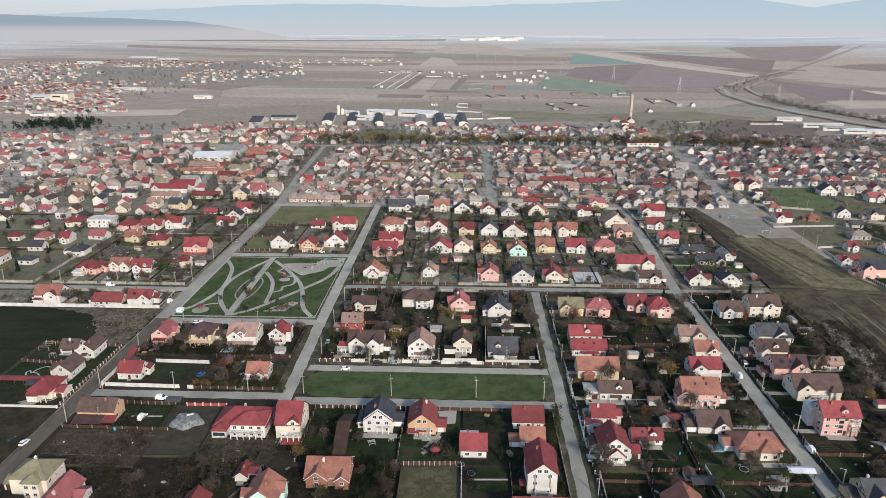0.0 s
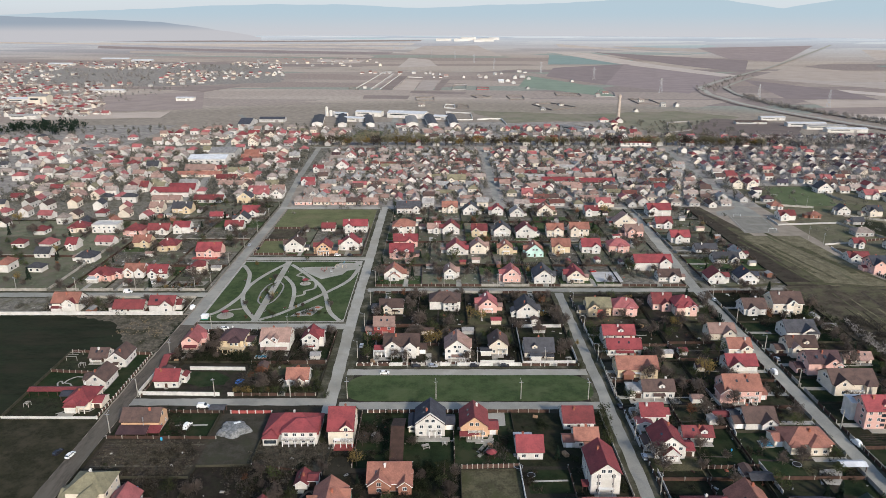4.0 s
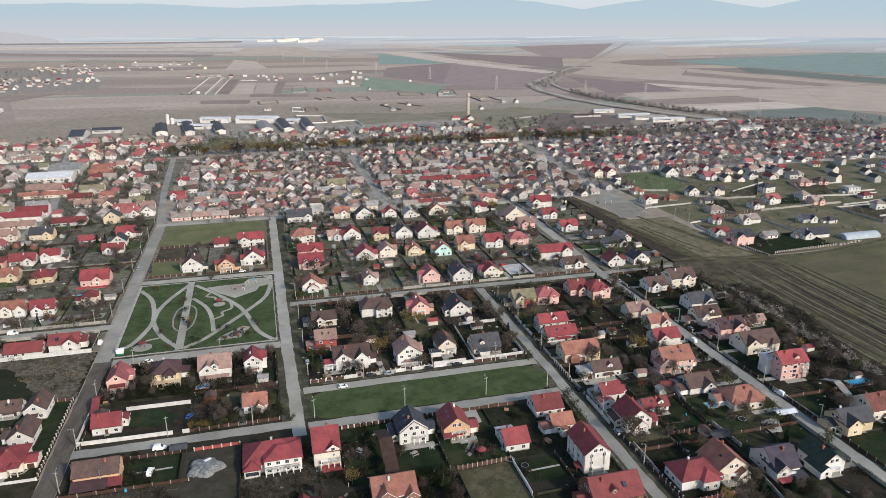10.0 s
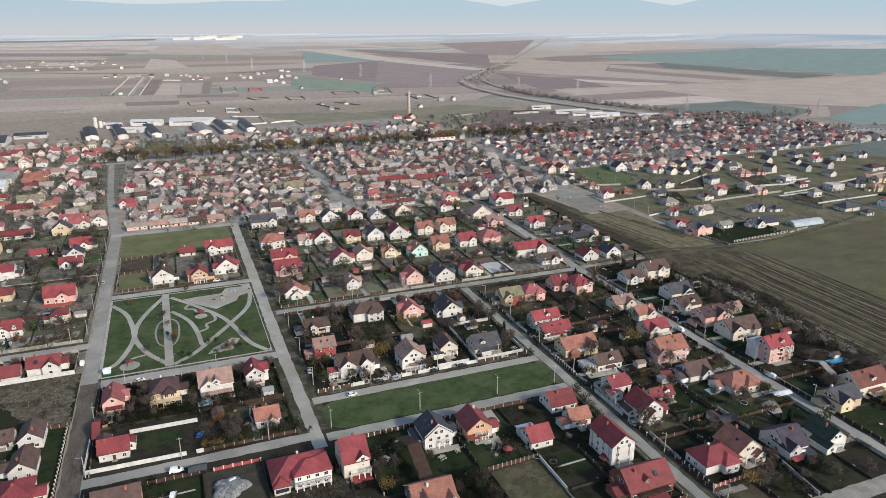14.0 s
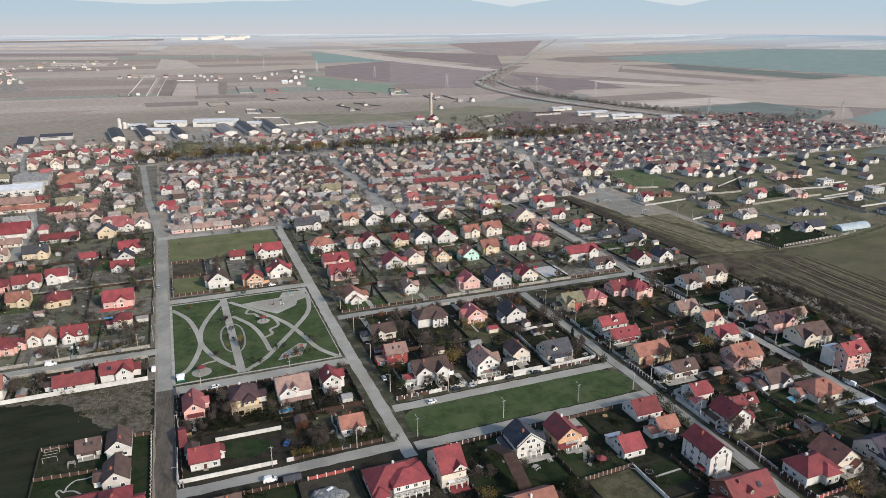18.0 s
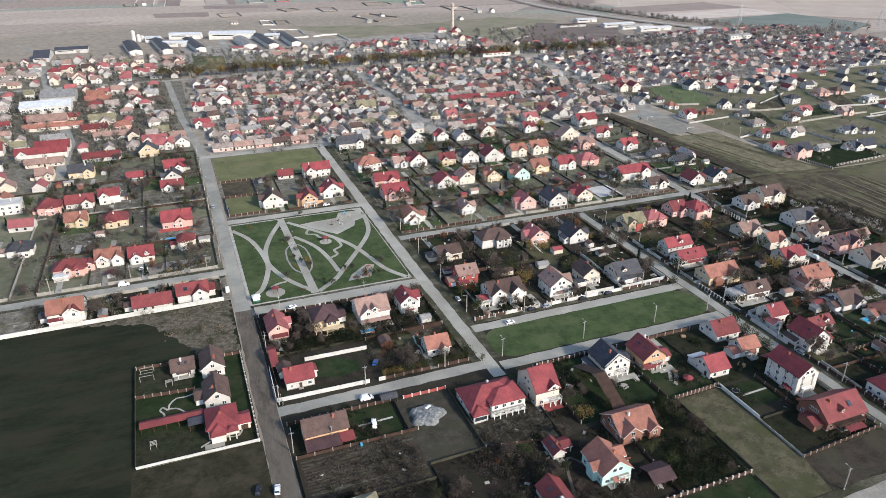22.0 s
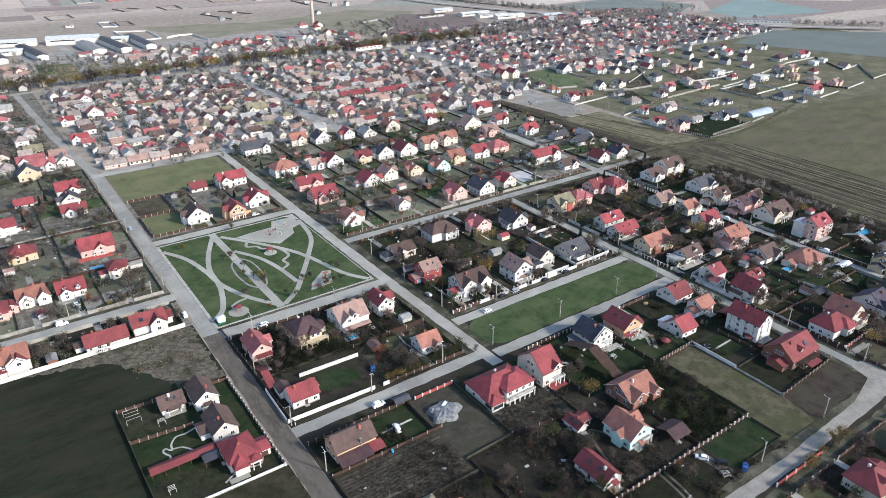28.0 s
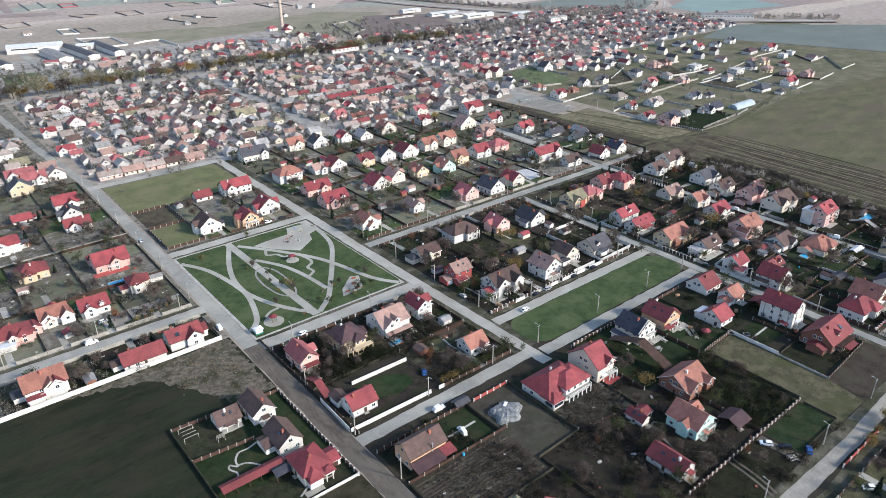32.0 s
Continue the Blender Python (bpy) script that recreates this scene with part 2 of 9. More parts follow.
VERGE_GRASS = mat("roadside_grass", (0.06, 0.058, 0.036), (0.03, 0.031, 0.019), 4, 0.7, 0.95, 0.5, 0.05, third=(0.12, 0.108, 0.08), broad=8)
BARK = mat("bark", (0.10, 0.075, 0.06), (0.06, 0.048, 0.04), 1, 0.15, 0.95, 0.4, 0.2)
TWIG = mat("bare_twigs", (0.125, 0.1, 0.082), (0.075, 0.06, 0.05), 2, 0.4, 0.95, 0.0, 0.35)
LEAF_G = mat("olive_leaves", (0.058, 0.066, 0.024), (0.033, 0.042, 0.017), 2, 0.4, 0.8, 0.0, 0.35)
LEAF_Y = mat("yellow_leaves", (0.25, 0.175, 0.06), (0.16, 0.115, 0.042), 2, 0.4, 0.8, 0.0, 0.3)
LEAF_R = mat("rust_leaves", (0.19, 0.082, 0.038), (0.12, 0.055, 0.03), 2, 0.4, 0.8, 0.0, 0.3)
NEEDLE = mat("dark_needles", (0.022, 0.036, 0.022), (0.015, 0.024, 0.016), 2, 0.4, 0.8, 0.0, 0.35)
SHRUB = mat("shrubs", (0.07, 0.061, 0.044), (0.034, 0.031, 0.022), 6, 0.6, 0.9, 0.0, 0.5, island=True)
# shrubs again for further yards, with haze painted into the lighter colour
YARD = mat("yard_bushes_hazed", (0.225, 0.208, 0.17), (0.135, 0.125, 0.101), 6, 0.6, 0.9, 0.0, 0.5, island=True)
# further yards: pale earth and turf, some of the paleness painted haze
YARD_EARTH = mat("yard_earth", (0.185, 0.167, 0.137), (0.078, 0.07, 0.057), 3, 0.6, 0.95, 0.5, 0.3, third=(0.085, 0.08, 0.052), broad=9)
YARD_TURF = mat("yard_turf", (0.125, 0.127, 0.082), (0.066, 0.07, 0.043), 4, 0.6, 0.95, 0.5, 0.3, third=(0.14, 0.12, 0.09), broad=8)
GARDEN_WALL = mat("garden_wall_render", (0.58, 0.56, 0.52), (0.44, 0.42, 0.385), 3, 0.5, 0.9, 0.15, 0.1)
BUSH = mat("evergreen_bushes", (0.036, 0.042, 0.022), (0.019, 0.024, 0.013), 4, 0.6, 0.9, 0.0, 0.5, island=True)
THICKET = mat("grey_thicket", (0.105, 0.09, 0.072), (0.056, 0.049, 0.04), 4, 0.6, 0.9, 0.0, 0.4, island=True)
TARP = mat("grey_tarpaulin", (0.21, 0.212, 0.205), (0.085, 0.087, 0.086), 1.2, 0.3, 0.6, 0.5, 0.05)
STEEL = mat("galvanised_steel", (0.42, 0.43, 0.44), (0.34, 0.35, 0.36), 1, 0.2, 0.5, 0.05, 0.1, metal=0.6)
RUBBER = mat("tyre_rubber", (0.02, 0.02, 0.02), (0.03, 0.03, 0.03), 1, 0.1, 0.9, 0.0, 0.1)
BLUE = mat("pool_blue", (0.05, 0.36, 0.55), (0.05, 0.30, 0.48), 2, 0.3, 0.3, 0.05, 0.05)
GREEN_PAINT = mat("green_paint", (0.03, 0.22, 0.16), (0.025, 0.16, 0.12), 2, 0.3, 0.6, 0.05, 0.1)

def leafy(m):
    """Half of the light goes through thin leaves and twigs."""
    n, ln = m.node_tree.nodes, m.node_tree.links
    bsdf, out = n["Principled BSDF"], n["Material Output"]
    thin, mix = n.new("ShaderNodeBsdfTranslucent"), n.new("ShaderNodeMixShader")
    ln.new(bsdf.inputs["Base Color"].links[0].from_socket, thin.inputs["Color"])
    mix.inputs[0].default_value = 0.5
    ln.new(bsdf.outputs[0], mix.inputs[1])
    ln.new(thin.outputs[0], mix.inputs[2])
    ln.new(mix.outputs[0], out.inputs["Surface"])
    return m


for m in (TWIG, LEAF_G, LEAF_Y, LEAF_R, NEEDLE, SHRUB, YARD, BUSH, THICKET):
    leafy(m)

# ---- mesh helpers ----
def mesh_of(name, verts, faces, *materials, index=None):
    me = bpy.data.meshes.new(name)
    me.from_pydata([tuple(v) for v in verts], [], faces)
    for m in materials:
        me.materials.append(m)
    if index is not None:
        me.polygons.foreach_set("material_index", index)
    me.update()
    return me


SET_IN = []


def part(name, me, parent, label="", at=(0, 0, 0), turn=0.0, size=None):
    if SET_IN and name in ("window", "door", "doorstep", "plinth"):
        SET_IN.append((me, at, turn))
        return None
    ob = new(name, me)
    ob.parent = parent
    ob.location, ob.rotation_euler = at, (0, 0, turn)
    if size:
        ob.scale = size
    return tagged(ob, label) if label else ob


BOX_F = [(0, 3, 2, 1), (4, 5, 6, 7), (0, 1, 5, 4), (1, 2, 6, 5), (2, 3, 7, 6), (3, 0, 4, 7)]


def box(x0, x1, y0, y1, z0, z1):
    return [(x0, y0, z0), (x1, y0, z0), (x1, y1, z0), (x0, y1, z0), (x0, y0, z1), (x1, y0, z1), (x1, y1, z1), (x0, y1, z1)], BOX_F


def join(*solids):
    verts, faces = [], []
    for v, f in solids:
        k = len(verts)
        verts += list(v)
        faces += [tuple(i + k for i in q) for q in f]
    return verts, faces


def set_in(wall, pieces):
    """Lets the small openings of a house far off into its wall."""
    verts = [tuple(v.co) for v in wall.vertices]
    faces = [tuple(p.vertices) for p in wall.polygons]
    mats, idx = [wall.materials[0]], [0] * len(faces)
    for me, at, turn in pieces:
        k, c, s = len(verts), math.cos(turn), math.sin(turn)
        verts += [(at[0] + c * v.co.x - s * v.co.y, at[1] + s * v.co.x + c * v.co.y, at[2] + v.co.z) for v in me.vertices]
        for p in me.polygons:
            m = me.materials[p.material_index]
            if m not in mats:
                mats.append(m)
            faces.append(tuple(i + k for i in p.vertices))
            idx.append(mats.index(m))
    return mesh_of("wall", verts, faces, *mats, index=idx)


def swap(solid):
    """Quarter turn, so that what ran along x runs along y."""
    v, f = solid
    return [(-y, x, z) for x, y, z in v], f


def gable_wall(w, d, e, r):
    """Walls under a ridge along x."""
    a, b = w / 2, d / 2
    v = [(s * a, y, z) for s in (-1, 1) for y, z in ((-b, 0), (b, 0), (b, e), (0, e + r), (-b, e))]
    f = [(4, 3, 2, 1, 0), (5, 6, 7, 8, 9), (0, 5, 9, 4), (1, 2, 7, 6), (2, 3, 8, 7), (3, 4, 9, 8), (0, 1, 6, 5)]
    return v, f


def gable_roof(w, d, e, r, o=0.55, t=0.24):
    a, b, k = w / 2 + o, d / 2 + o, r / (d / 2)
    prof = [(-b, e - o * k), (0, e + r), (b, e - o * k), (b, e - o * k + t), (0, e + r + t), (-b, e - o * k + t)]
    v = [(s * a, y, z + 0.01) for s in (-1, 1) for y, z in prof]
    f = [(0, 5, 4, 1), (1, 4, 3, 2), (6, 7, 10, 11), (7, 8, 9, 10)]
    f += [(i, (i + 1) % 6, (i + 1) % 6 + 6, i + 6) for i in range(6)]
    return v, f


def edged(solid, m, trim):
    """A gabled roof whose verges, eaves and underside show boarding instead of tiles."""
    v, f = solid
    return mesh_of("roof", v, f, m, trim, index=[1, 1, 1, 1, 1, 1, 1, 0, 0, 1])


def hip_roof(w, d, e, r, o=0.6, t=0.2):
    a, b = w / 2 + o, d / 2 + o
    m = max(0.3, a - b) if a >= b else 0.0
    n = max(0.3, b - a) if b > a else 0.0
    v = [(-a, -b, e - 0.12), (a, -b, e - 0.12), (a, b, e - 0.12), (-a, b, e - 0.12)]
    v += [(x, y, e + t - 0.12) for x, y, _ in v[:4]]
    if a >= b:
        v += [(-m, 0, e + r), (m, 0, e + r)]
        f = [(4, 5, 9, 8), (6, 7, 8, 9), (5, 6, 9), (7, 4, 8)]
    else:
        v += [(0, -n, e + r), (0, n, e + r)]
        f = [(5, 6, 9, 8), (7, 4, 8, 9), (4, 5, 8), (6, 7, 9)]
    return v, f + [(0, 3, 2, 1), (0, 1, 5, 4), (1, 2, 6, 5), (2, 3, 7, 6), (3, 0, 4, 7)]


def tube(a, b, r0, r1, n=5):
    a, b = Vector(a), Vector(b)
    u = (b - a).normalized().orthogonal().normalized()
    w = (b - a).normalized().cross(u)
    v = [tuple(p + r * (math.cos(2 * math.pi * i / n) * u + math.sin(2 * math.pi * i / n) * w)) for p, r in ((a, r0), (b, r1)) for i in range(n)]
    return v, [(i, (i + 1) % n, n + (i + 1) % n, n + i) for i in range(n)]


# ---- one window, shared by all the houses ----
def window_meshes(w, h):
    """The frame with its middle bar, its pane, and both in one piece for the houses further off."""
    xs, zs = (-w / 2, -w / 2 + 0.1, -0.04, 0.04, w / 2 - 0.1, w / 2), (0.0, 0.1, h - 0.1, h)
    at = lambda i, k, back: back * 24 + k * 6 + i
    v = [(x, y, z) for y in (-0.07, 0.05) for z in zs for x in xs]
    holes = {(1, 1), (3, 1)}
    f, glass = [], []
    for i in range(5):
        for k in range(3):
            quad = [(at(i, k, 0), at(i + 1, k, 0), at(i + 1, k + 1, 0), at(i, k + 1, 0)), (at(i, k, 1), at(i, k + 1, 1), at(i + 1, k + 1, 1), at(i + 1, k, 1))]
            (glass if (i, k) in holes else f).extend(quad)
            if (i, k) in holes:
                ring = [at(i, k, 0), at(i + 1, k, 0), at(i + 1, k + 1, 0), at(i, k + 1, 0)]
                f += [(ring[j], ring[(j + 1) % 4], ring[(j + 1) % 4] + 24, ring[j] + 24) for j in range(4)]
    rim = [at(i, 0, 0) for i in range(6)] + [at(5, k, 0) for k in (1, 2, 3)] + [at(i, 3, 0) for i in (4, 3, 2, 1, 0)] + [at(0, k, 0) for k in (2, 1)]
    f += [(rim[j], rim[j] + 24, rim[(j + 1) % len(rim)] + 24, rim[(j + 1) % len(rim)]) for j in range(len(rim))]
    pane = mesh_of("pane", *box(-w / 2 + 0.09, w / 2 - 0.09, -0.03, 0.03, 0.09, h - 0.09), GLASS)
    both = mesh_of("window", v, f + glass, WHITE, GLASS, index=[0] * len(f) + [1] * len(glass))
    return mesh_of("window", v, f, WHITE), pane, both


WIN, WIN_S = window_meshes(1.5, 1.45), window_meshes(0.9, 1.2)
DOOR = mesh_of("door", *box(-0.55, 0.55, -0.1, 0.04, 0.36, 2.4), WOOD)
STEP = mesh_of("doorstep", *box(-0.9, 0.9, -1.1, 0.0, 0, 0.34), CONCRETE)
def stack(*rings):
    """One closed piece from square rings of (half width, height)."""
    v = [(x * r, y * r, z) for r, z in rings for x, y in ((-1, -1), (1, -1), (1, 1), (-1, 1))]
    n = len(rings)
    f = [(0, 3, 2, 1), tuple(4 * n - 4 + i for i in range(4))]
    f += [(4 * k + i, 4 * k + (i + 1) % 4, 4 * k + 4 + (i + 1) % 4, 4 * k + 4 + i) for k in range(n - 1) for i in range(4)]
    return v, f


STACK = stack((0.35, -2.2), (0.35, 1.0), (0.46, 1.01), (0.46, 1.14), (0.16, 1.15), (0.16, 1.5))
CHIMNEY, CHIMNEY_W = mesh_of("chimney", *STACK, BRICK), mesh_of("chimney", *STACK, WALLS["W"][1])
FOOTPRINTS = []
STOREY = {1: "single-storey", 2: "two-storey", 3: "three-storey"}


def windows_on(root, face, length, depth, floors, top, near, rng, skip_door):
    """A row of windows a storey on one face: 0 south, 1 east, 2 north, 3 west."""
    turn = face * math.pi / 2
    n = max(1, int((length - 1.2) / 3.1))
    for k in range(floors):
        for i in range(n):
            u = (i - (n - 1) / 2) * (length / n)
            if skip_door and k == 0 and i == n // 2:
                dx, dy = u * math.cos(turn) + depth / 2 * math.sin(turn), u * math.sin(turn) - depth / 2 * math.cos(turn)
                part("door", DOOR, root, "dark wooden front door", (dx, dy, 0), turn)
                part("doorstep", STEP, root, "", (dx, dy, 0), turn)
                continue
            if rng.random() < 0.12:
                continue
            kind = WIN if rng.random() < 0.75 else WIN_S
            z = 1.0 + 2.85 * k
            if z + 1.5 > top:
                continue
            at = (u * math.cos(turn) + depth / 2 * math.sin(turn), u * math.sin(turn) - depth / 2 * math.cos(turn), z)
            if near:
                win = part("window", kind[0], root, "", at, turn)
                part("pane", kind[1], win)
            else:
                part("window", kind[2], root, "", at, turn)


def house(x, y, w, d, e, kind, rc, wc, turn=0.0, plain=False):
    """A house on a w by d plan about x, y, with eaves at e: gables along x or y, hipped, cross-gabled or flat."""
    rng = random.Random(int(x * 31 + y * 17))
    FOOTPRINTS.append((x, y, w, d))
    floors = 1 if e < 4.3 else 2 if e < 7.5 else 3
    near = y < 345 and not plain
    root = new("house")
    root.location, root.rotation_euler = (x, y, 0), (0, 0, radians(turn))
    shape = {"gx": "gabled", "gy": "gabled", "h": "hipped", "hx": "hipped", "x": "cross-gabled", "f": "flat"}[kind]
    tagged(root, f"{WALLS[wc][0]} {STOREY[floors]} house with a {ROOFS[rc][0]} {shape} roof", "house", "village houses")
    wm, rm = WALLS[wc][1], ROOFS[rc][1]
    SET_IN.clear()
    if y > 400:
        SET_IN.append(None)
    trim = rng.choice((WHITE, WOOD, WOOD))
    slope = 0.78 if kind in ("gx", "gy") else 0.7
    if kind == "gx" or kind == "x":
        r = d / 2 * slope
        wall = part("wall", mesh_of("wall", *gable_wall(w, d, e, r), wm), root)
        part("roof", edged(gable_roof(w, d, e, r), rm, trim), root)
        top_at = (rng.uniform(-0.3, 0.3) * w, rng.choice((-1, 1)) * d * 0.12, e + r * 0.8)
        gables = (1, 3)
    elif kind == "gy":
        r = w / 2 * slope
        wall = part("wall", mesh_of("wall", *swap(gable_wall(d, w, e, r)), wm), root)
        part("roof", edged(swap(gable_roof(d, w, e, r)), rm, trim), root)
        top_at = (rng.choice((-1, 1)) * w * 0.12, rng.uniform(-0.3, 0.3) * d, e + r * 0.8)
        gables = (0, 2)
    elif kind in ("h", "hx"):
        r = min(w, d) / 2 * 0.72
        wall = part("wall", mesh_of("wall", *box(-w / 2, w / 2, -d / 2, d / 2, 0, e), wm), root)
        part("roof", mesh_of("roof", *hip_roof(w, d, e, r), rm), root)
        top_at = (rng.uniform(-0.1, 0.1) * w, rng.choice((-1, 1)) * d * 0.15, e + r * 0.7)
        gables = ()
    else:
        r = 0.5
        wall = part("wall", mesh_of("wall", *box(-w / 2, w / 2, -d / 2, d / 2, 0, e), wm), root)
        part("roof", mesh_of("roof", *join(box(-w / 2 + 0.3, w / 2 - 0.3, -d / 2 + 0.3, d / 2 - 0.3, e, e + 0.12), box(-w / 2 - 0.1, w / 2 + 0.1, -d / 2 - 0.1, -d / 2 + 0.29, e, e + 0.5), box(-w / 2 - 0.1, w / 2 + 0.1, d / 2 - 0.29, d / 2 + 0.1, e, e + 0.5),
             box(-w / 2 - 0.1, -w / 2 + 0.29, -d / 2 + 0.29, d / 2 - 0.29, e, e + 0.5), box(w / 2 - 0.29, w / 2 + 0.1, -d / 2 + 0.29, d / 2 - 0.29, e, e + 0.5)), WALLS["G"][1]), root)
        top_at = (0.2 * w, 0.2 * d, e + 0.6)
        gables = ()
    if kind == "x":
        cw = min(0.5 * w, 7.5)
        cr = min(cw / 2 * slope * 1.15, r * 0.94)
        ox = rng.choice((-1, 1)) * (w / 2 - cw / 2) * 0.9
        run = d / 2 + 1.5
        part("wing_wall", mesh_of("wing_wall", *swap(gable_wall(run, cw, e, cr)), wm), root, "", (ox, -run / 2, 0.004))
        part("wing_roof", edged(swap(gable_roof(run, cw, e, cr)), rm, trim), root, "", (ox, -run / 2 + 0.1, 0.03))
        win = part("window", WIN[2], root, "", (ox, -run, e - 0.3))
        part("window", WIN[2], root, "", (ox, -run, 1.0))
    if kind == "hx":
        cw = min(0.42 * w, 8.0)
        run = d / 2 + 2.2
        ox = rng.choice((-1, 1)) * (w / 2 - cw / 2) * 0.55
        cr = cw / 2 * 0.72
        part("wing_wall", mesh_of("wing_wall", *box(ox - cw / 2, ox + cw / 2, -run, 0.1, 0.002, e - 0.003), wm), root)
        part("wing_roof", mesh_of("wing_roof", [(p[0] + ox, p[1] - run / 2 + 0.6, p[2] + 0.02) for p in hip_roof(cw, run + 1.2, e, cr)[0]], hip_roof(cw, run + 1.2, e, cr)[1], rm), root)
        for u in (-cw / 4, cw / 4):
            for k in range(floors):
                part("window", WIN[2], root, "", (ox + u, -run, 1.0 + 2.85 * k))
    far_rng = random.Random(int(x * 7 + y * 3))
    if not near and 345 < y < 700 and kind in ("gx", "gy", "h") and e > 3.3:
        # a cross wing, so that the roofs break up
        s = far_rng.choice((-1, 1))
        if kind == "gy":
            cw, run = min(0.48 * d, 5.6), w / 2 + far_rng.uniform(1.2, 2.6)
            at = (s * run / 2, far_rng.uniform(-0.2, 0.15) * d, 0.004)
            part("wing_wall", mesh_of("wing_wall", *gable_wall(run, cw, e, cw * 0.38), wm), root, "", at)
            part("wing_roof", edged(gable_roof(run, cw, e, cw * 0.38, 0.4), rm, trim), root, "", at)
        else:
            cw, run = min(0.46 * w, 6.0), d / 2 + far_rng.uniform(1.0, 2.2)
            at = (s * (w / 2 - cw / 2) * far_rng.uniform(0.3, 0.95), -run / 2, 0.004)
            if kind == "h":
                part("wing_wall", mesh_of("wing_wall", *box(-cw / 2, cw / 2, -run / 2, run / 2, 0, e - 0.01), wm), root, "", at)
                part("wing_roof", mesh_of("wing_roof", *hip_roof(cw, run, e - 0.02, cw * 0.36, 0.45), rm), root, "", at)
            else:
                part("wing_wall", mesh_of("wing_wall", *swap(gable_wall(run, cw, e, cw * 0.38)), wm), root, "", at)
                part("wing_roof", edged(swap(gable_roof(run, cw, e, cw * 0.38, 0.4)), rm, trim), root, "", at)
            part("window", WIN[2], root, "", (at[0], -run, 1.0))
            part("window", WIN[2], root, "", (at[0], -run, max(2.4, e - 1.0)))
    if not near and 345 < y < 620 and far_rng.random() < 0.45:
        s, aw, ad = far_rng.choice((-1, 1)), far_rng.uniform(3.0, 4.2), min(d * 0.6, 6.0)
        if not any(abs(x + s * (w / 2 + aw / 2) - q[0]) < q[2] / 2 + aw / 2 + 0.5 and abs(y - q[1]) < (q[3] + ad) / 2 + 0.5 for q in FOOTPRINTS[:-1]):
            part("annex_wall", mesh_of("annex_wall", *gable_wall(aw, ad, 2.4, ad * 0.18), wm), root, "", (s * (w / 2 + aw / 2 - 0.02), 0.1 * d, 0))
            part("annex_roof", edged(gable_roof(aw, ad, 2.4, ad * 0.18, 0.3, 0.16), ROOFS[far_rng.choice("DBPS")][1], trim), root, "", (s * (w / 2 + aw / 2 + 0.1), 0.1 * d, 0))
    if near and kind in ("gx", "h") and w > 10.5 and rng.random() < 0.6:
        # a gabled dormer on the slope to the south
        dw, ox = 2.6, rng.uniform(-0.2, 0.2) * w
        base, depth = e + r * 0.22, d / 2 * 0.72
        part("dormer_wall", mesh_of("dormer_wall", *swap(gable_wall(depth, dw, 1.5, 0.9)), wm), root, "", (ox, -d / 2 * 0.8 + depth / 2, base - 0.2))
        part("dormer_roof", edged(swap(gable_roof(depth, dw, 1.5, 0.9, 0.3, 0.14)), rm, trim), root, "", (ox, -d / 2 * 0.8 + depth / 2, base - 0.2))
        part("window", WIN_S[2], root, "", (ox, -d / 2 * 0.8, base + 0.05))
    if near and kind != "f" and rng.random() < 0.6:
        # a lower annex against one side
        s, aw, ad = rng.choice((-1, 1)), rng.uniform(3.2, 4.6), min(d * 0.7, 7.0)
        ax = x + s * (w / 2 + aw / 2)
        if not any(q is not None and abs(ax - q[0]) < q[2] / 2 + aw / 2 + 0.5 and abs(y - q[1]) < (q[3] + ad) / 2 + 0.5 for q in FOOTPRINTS[:-1]):
            oy = rng.uniform(-0.12, 0.2) * d
            low = 2.5
            part("annex_wall", mesh_of("annex_wall", *gable_wall(aw, ad, low, ad * 0.2), wm), root, "", (s * (w / 2 + aw / 2 - 0.02), oy, 0))
            part("annex_roof", edged(gable_roof(aw, ad, low, ad * 0.2, 0.3, 0.16), rm, trim), root, "", (s * (w / 2 + aw / 2 + 0.1), oy, 0))
            part("garage_door", mesh_of("garage_door", *box(-1.2, 1.2, -0.05, 0.05, 0, 2.1), WOOD if rng.random() < 0.5 else WHITE), root, "", (s * (w / 2 + aw / 2), oy - ad / 2, 0))
            FOOTPRINTS.append((ax, y + oy, aw, ad))
    if near and kind in ("gx", "gy", "h"):
        tw, td = w * rng.uniform(0.5, 0.95), rng.uniform(2.0, 3.6)
        part("terrace", mesh_of("terrace", *box(-tw / 2, tw / 2, -d / 2 - td, -d / 2, 0, 0.3), rng.choice((PAVING, CONCRETE))), root, "pale paved terrace")
        if rng.random() < 0.45:
            pw = tw * 0.6
            part("porch_roof", mesh_of("porch_roof", [(-pw / 2, -d / 2 - 2.0, 2.35), (pw / 2, -d / 2 - 2.0, 2.35), (pw / 2, -d / 2, 2.75), (-pw / 2, -d / 2, 2.75), (-pw / 2, -d / 2 - 2.0, 2.5), (pw / 2, -d / 2 - 2.0, 2.5), (pw / 2, -d / 2, 2.9), (-pw / 2, -d / 2, 2.9)], BOX_F, rm), root)
            for u in (-pw / 2 + 0.15, pw / 2 - 0.15):
                part("porch_post", mesh_of("porch_post", *box(u - 0.1, u + 0.1, -d / 2 - 1.95, -d / 2 - 1.75, 0, 2.42), WHITE), root)
    part("chimney", CHIMNEY if rng.random() < 0.6 else CHIMNEY_W, root, "", top_at)
    part("plinth", mesh_of("plinth", *box(-w / 2 - 0.05, w / 2 + 0.05, -d / 2 - 0.05, d / 2 + 0.05, 0, 0.35), PLINTH), root)
